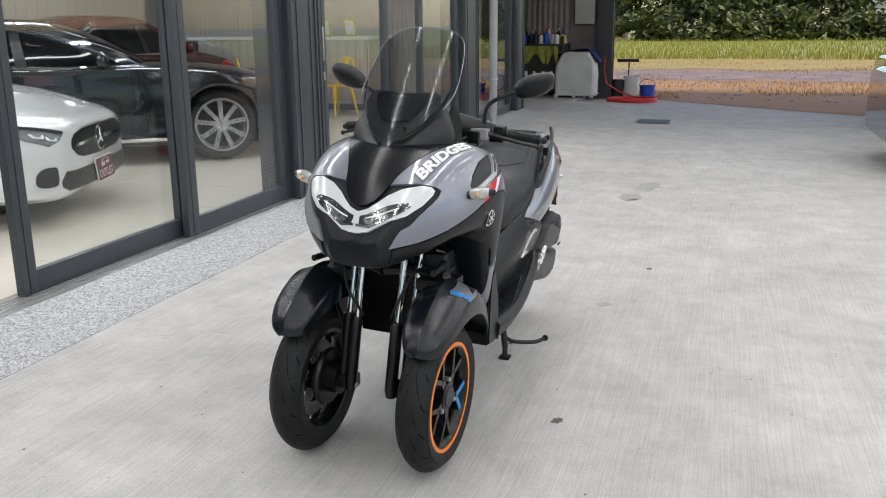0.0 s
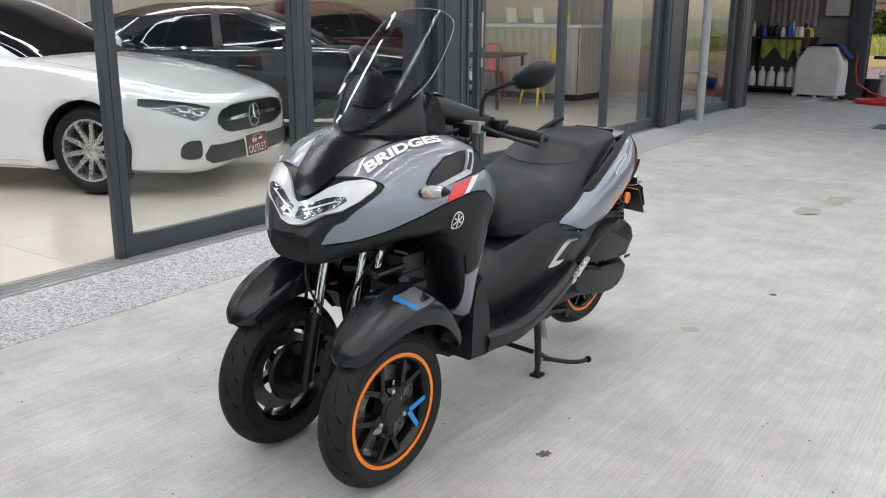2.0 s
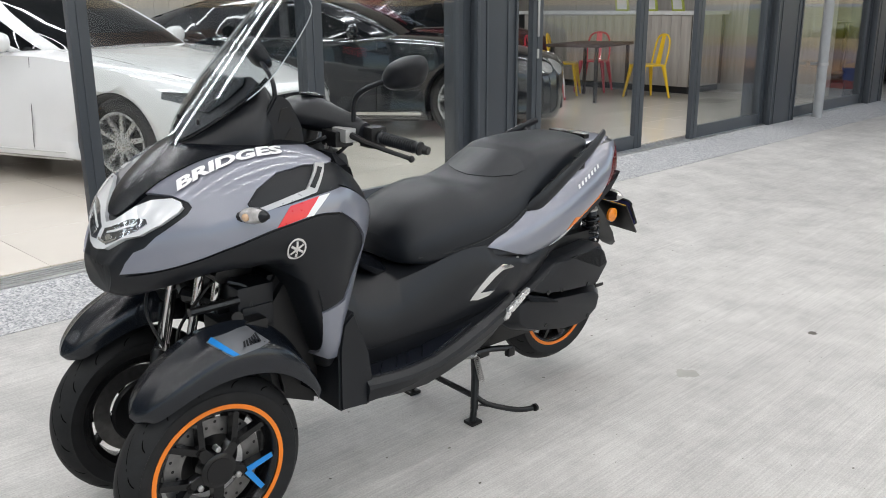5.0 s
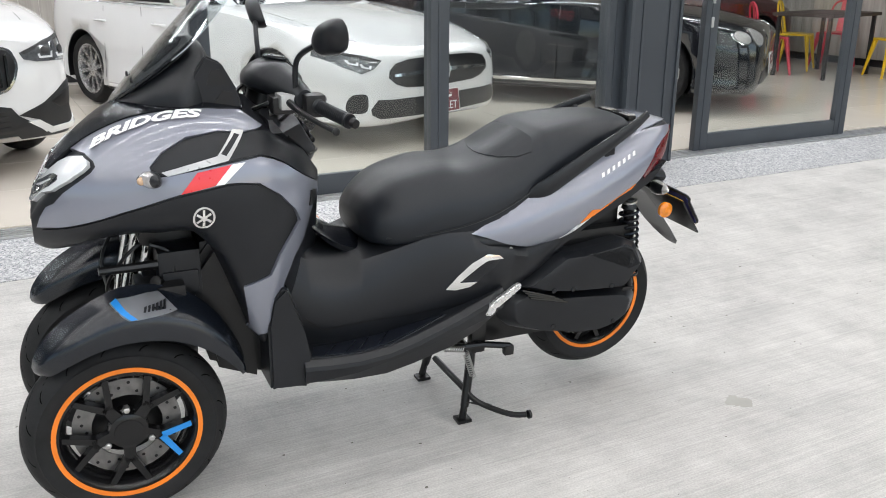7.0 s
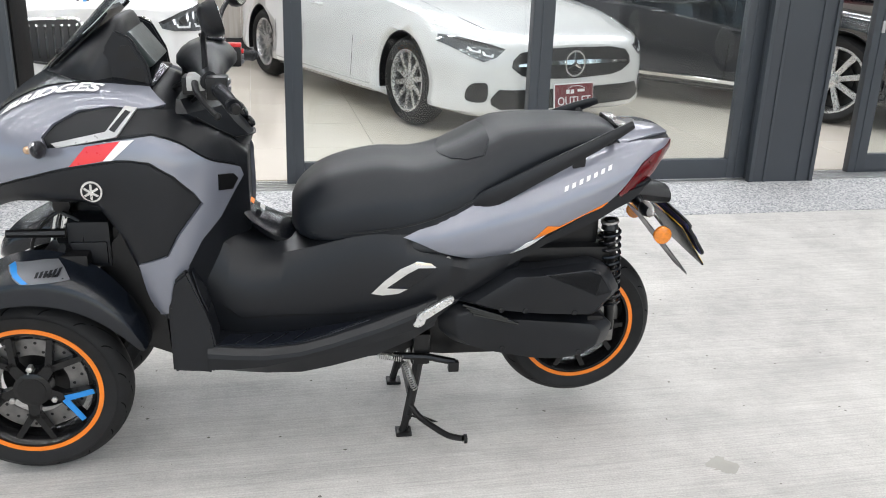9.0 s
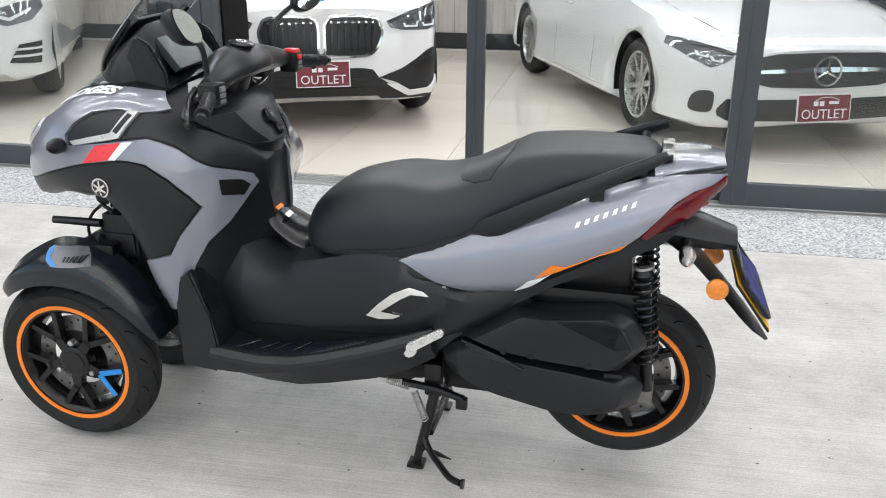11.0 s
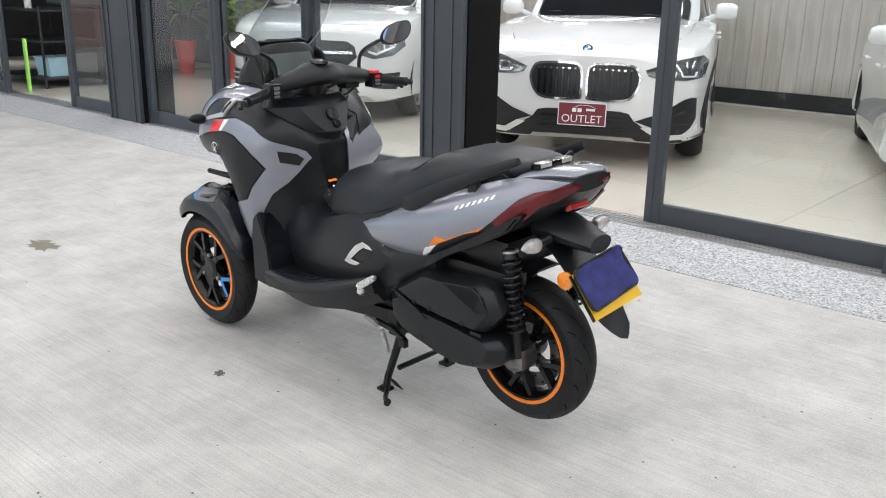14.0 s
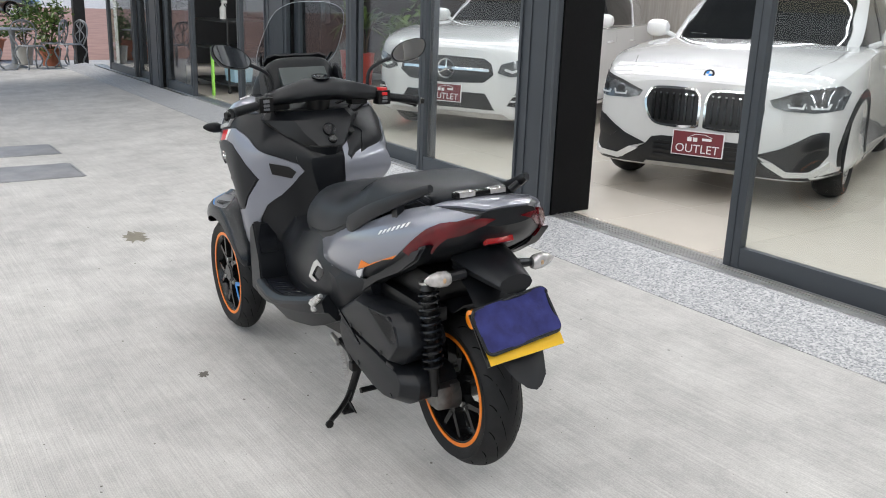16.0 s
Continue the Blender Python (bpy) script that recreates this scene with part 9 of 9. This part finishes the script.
def broadleaf(x, y, h, spread, seed, label):
    ob = thing("tree", label, "tree", pose(x, y, 0.0), "trees behind the meadow")
    r = random.Random(seed)
    bm = bmesh.new()
    tube(bm, [(0, 0, 0), (0.1, 0.05, h * 0.25), (0.0, 0.15, h * 0.55)], [0.28, 0.20, 0.10], 9)
    for k in range(6):
        t = 2 * math.pi * k / 6 + r.random()
        tube(bm, smooth_line([(0.05, 0.1, h * (0.22 + 0.05 * k)), (math.cos(t) * spread * 0.35, math.sin(t) * spread * 0.35, h * (0.42 + 0.05 * k)), (math.cos(t) * spread * 0.75, math.sin(t) * spread * 0.75, h * (0.55 + 0.05 * k))], 3), [0.10, 0.09, 0.08, 0.06, 0.05, 0.04, 0.02], 6)
    part("trunk", bm, M_BARK, ob)
    part("crown", leaves_bm(2600, (0, 0, h * 0.52), (spread, spread, h * 0.52), 0.30, seed, 16), M_LEAFTREE, ob, "", 0)
    return ob


for k, (x, y, h, s) in enumerate(((84, 8.2, 7.5, 3.6), (86, 4.2, 8.0, 3.8), (83, -0.4, 7.5, 3.9), (86, -4.6, 8.0, 3.8), (84, -8.6, 7.2, 3.4), (98, 2.0, 9.0, 4.5), (98, -6.0, 9.0, 4.5), (80, -14.5, 4.0, 2.6))):
    broadleaf(x, y, h, s, 20 + k, "broad olive-green tree behind the meadow")
hedge = thing("shrub", "low green shrubs before the pale shed", "shrub", pose(86, -14.8, 0))
part("foliage", leaves_bm(1600, (0, 0, 0.7), (2.0, 4.5, 1.0), 0.24, 77, 12), M_LEAFTREE, hedge, "", 0)
for k, (x, y, w, h) in enumerate(((79, -10.5, 3.0, 2.2), (80, -5.0, 3.4, 2.8), (79, 0.8, 3.6, 3.0), (80, 6.4, 3.2, 2.7), (81, 11.2, 2.6, 2.4))):
    bush = thing("shrub", "dense dark green shrub at the foot of the trees", "shrub", pose(x, y, 0), "shrubs under the trees")
    part("foliage", leaves_bm(2400, (0, 0, h * 0.5), (2.0, w, h * 0.55), 0.30, 90 + k, 14), M_LEAFTREE, bush, "", 0)
shed = thing("shed", "pale metal shed beyond the trees", "shed", pose(112, -18.5, 0))
bm = bmesh.new()
box(bm, -3, 3, -4, 4, 0, 3.6)
part("wall", bm, M_PLASTICW, shed)
bm = bmesh.new()
prism(bm, [(-3.3, 3.55), (3.3, 3.55), (0, 4.6)], -4.3, 4.3)
part("roof", bm, M_SHEET, shed)
bw = thing("brick_wall", "weathered red-brown wall beside the trees", "wall", pose(96, 14.5, 0))
bm = bmesh.new()
box(bm, -0.15, 0.15, -4.0, 4.0, 0, 6.5)
part("panel", bm, M_BRICKPAVE, bw)
bm = bmesh.new()
for y in (-4, -1.3, 1.3, 4):
    box(bm, -0.3, 0.0, y - 0.15, y + 0.15, 0, 6.6)
box(bm, -0.22, 0.0, -4, 4, 2.9, 3.1)
part("pier", bm, mat("grey_weathered_pier", (0.25, 0.2, 0.18), 0.9), bw)

# parked black car at the yard's edge
for at in ((9.92, -5.38), (13.55, -5.92)):
    sedan, sv = car("black_sedan", "glossy black sedan parked tail-on at the edge of the yard", at, -90, M_CARBLACK, 0.92, 0.9, 2.85, 1.05, 0.72, 0.98, 0.96, 1.44, 0.18, 0.34, 0.235, 5, split=True)
    sedan.location.z = 0.001
    tagged(sedan, "glossy black sedan parked tail-on at the edge of the yard", "car", "cars parked on the yard")
    for s in (1, -1):
        part("tail_lamp", patch(sv, [(-2.85 - 0.98, 0.74), (-2.85 - 0.62, 0.79), (-2.85 - 0.60, 0.88), (-2.85 - 0.98, 0.87)], "y", s, 0.006, 0.01, 0.05), M_REFRED, sedan, "red tail lamp")
        part("bumper_strip", patch(sv, [(-2.85 - 1.0, 0.425), (-2.85 - 0.55, 0.425), (-2.85 - 0.55, 0.445), (-2.85 - 1.0, 0.445)], "y", s, 0.006, 0.01, 0.05), M_CHROME, sedan, "bright bumper strip")
street, st_bv = car("street_car", "dark car parked along the red street", (-40.0, 6.6), 60, M_CARBLACK, 0.90, 0.86, 2.70, 0.9, 0.72, 0.98, 0.96, 1.46, 0.18, 0.33, 0.225, 5)
street.location.z = 0.007

floor_ob = bpy.data.objects["floor"]
bm = bmesh.new()
box(bm, 0.0015, 0.7985, 0.0015, 0.7985, 0, 0.008, 0.0012)
first = None
for i in range(31):
    for j in range(8):
        x, y = -10.5 + 0.8 * i, 3.36 + 0.8 * j
        if x > 13.3 or y > 8.9 or x < -6.9:
            continue
        if first is None:
            first = part("tile", bm, M_TILE, floor_ob, "", 0)
            ob = first
        else:
            ob = new("tile", first.data)
            ob.parent = floor_ob
        ob.location = (x, y, 0.143)
wall_ob = bpy.data.objects["wall_north"]
bm = bmesh.new()
box(bm, 0.002, 0.198, 0, 0.02, 0.16, 3.95, 0.002)
first = None
for i in range(90):
    x = -4.0 + 0.2 * i
    if first is None:
        first = part("plank", bm, M_PLANK, wall_ob, "", 0)
        ob = first
    else:
        ob = new("plank", first.data)
        ob.parent = wall_ob
    ob.location = (x, 9.225, 0)
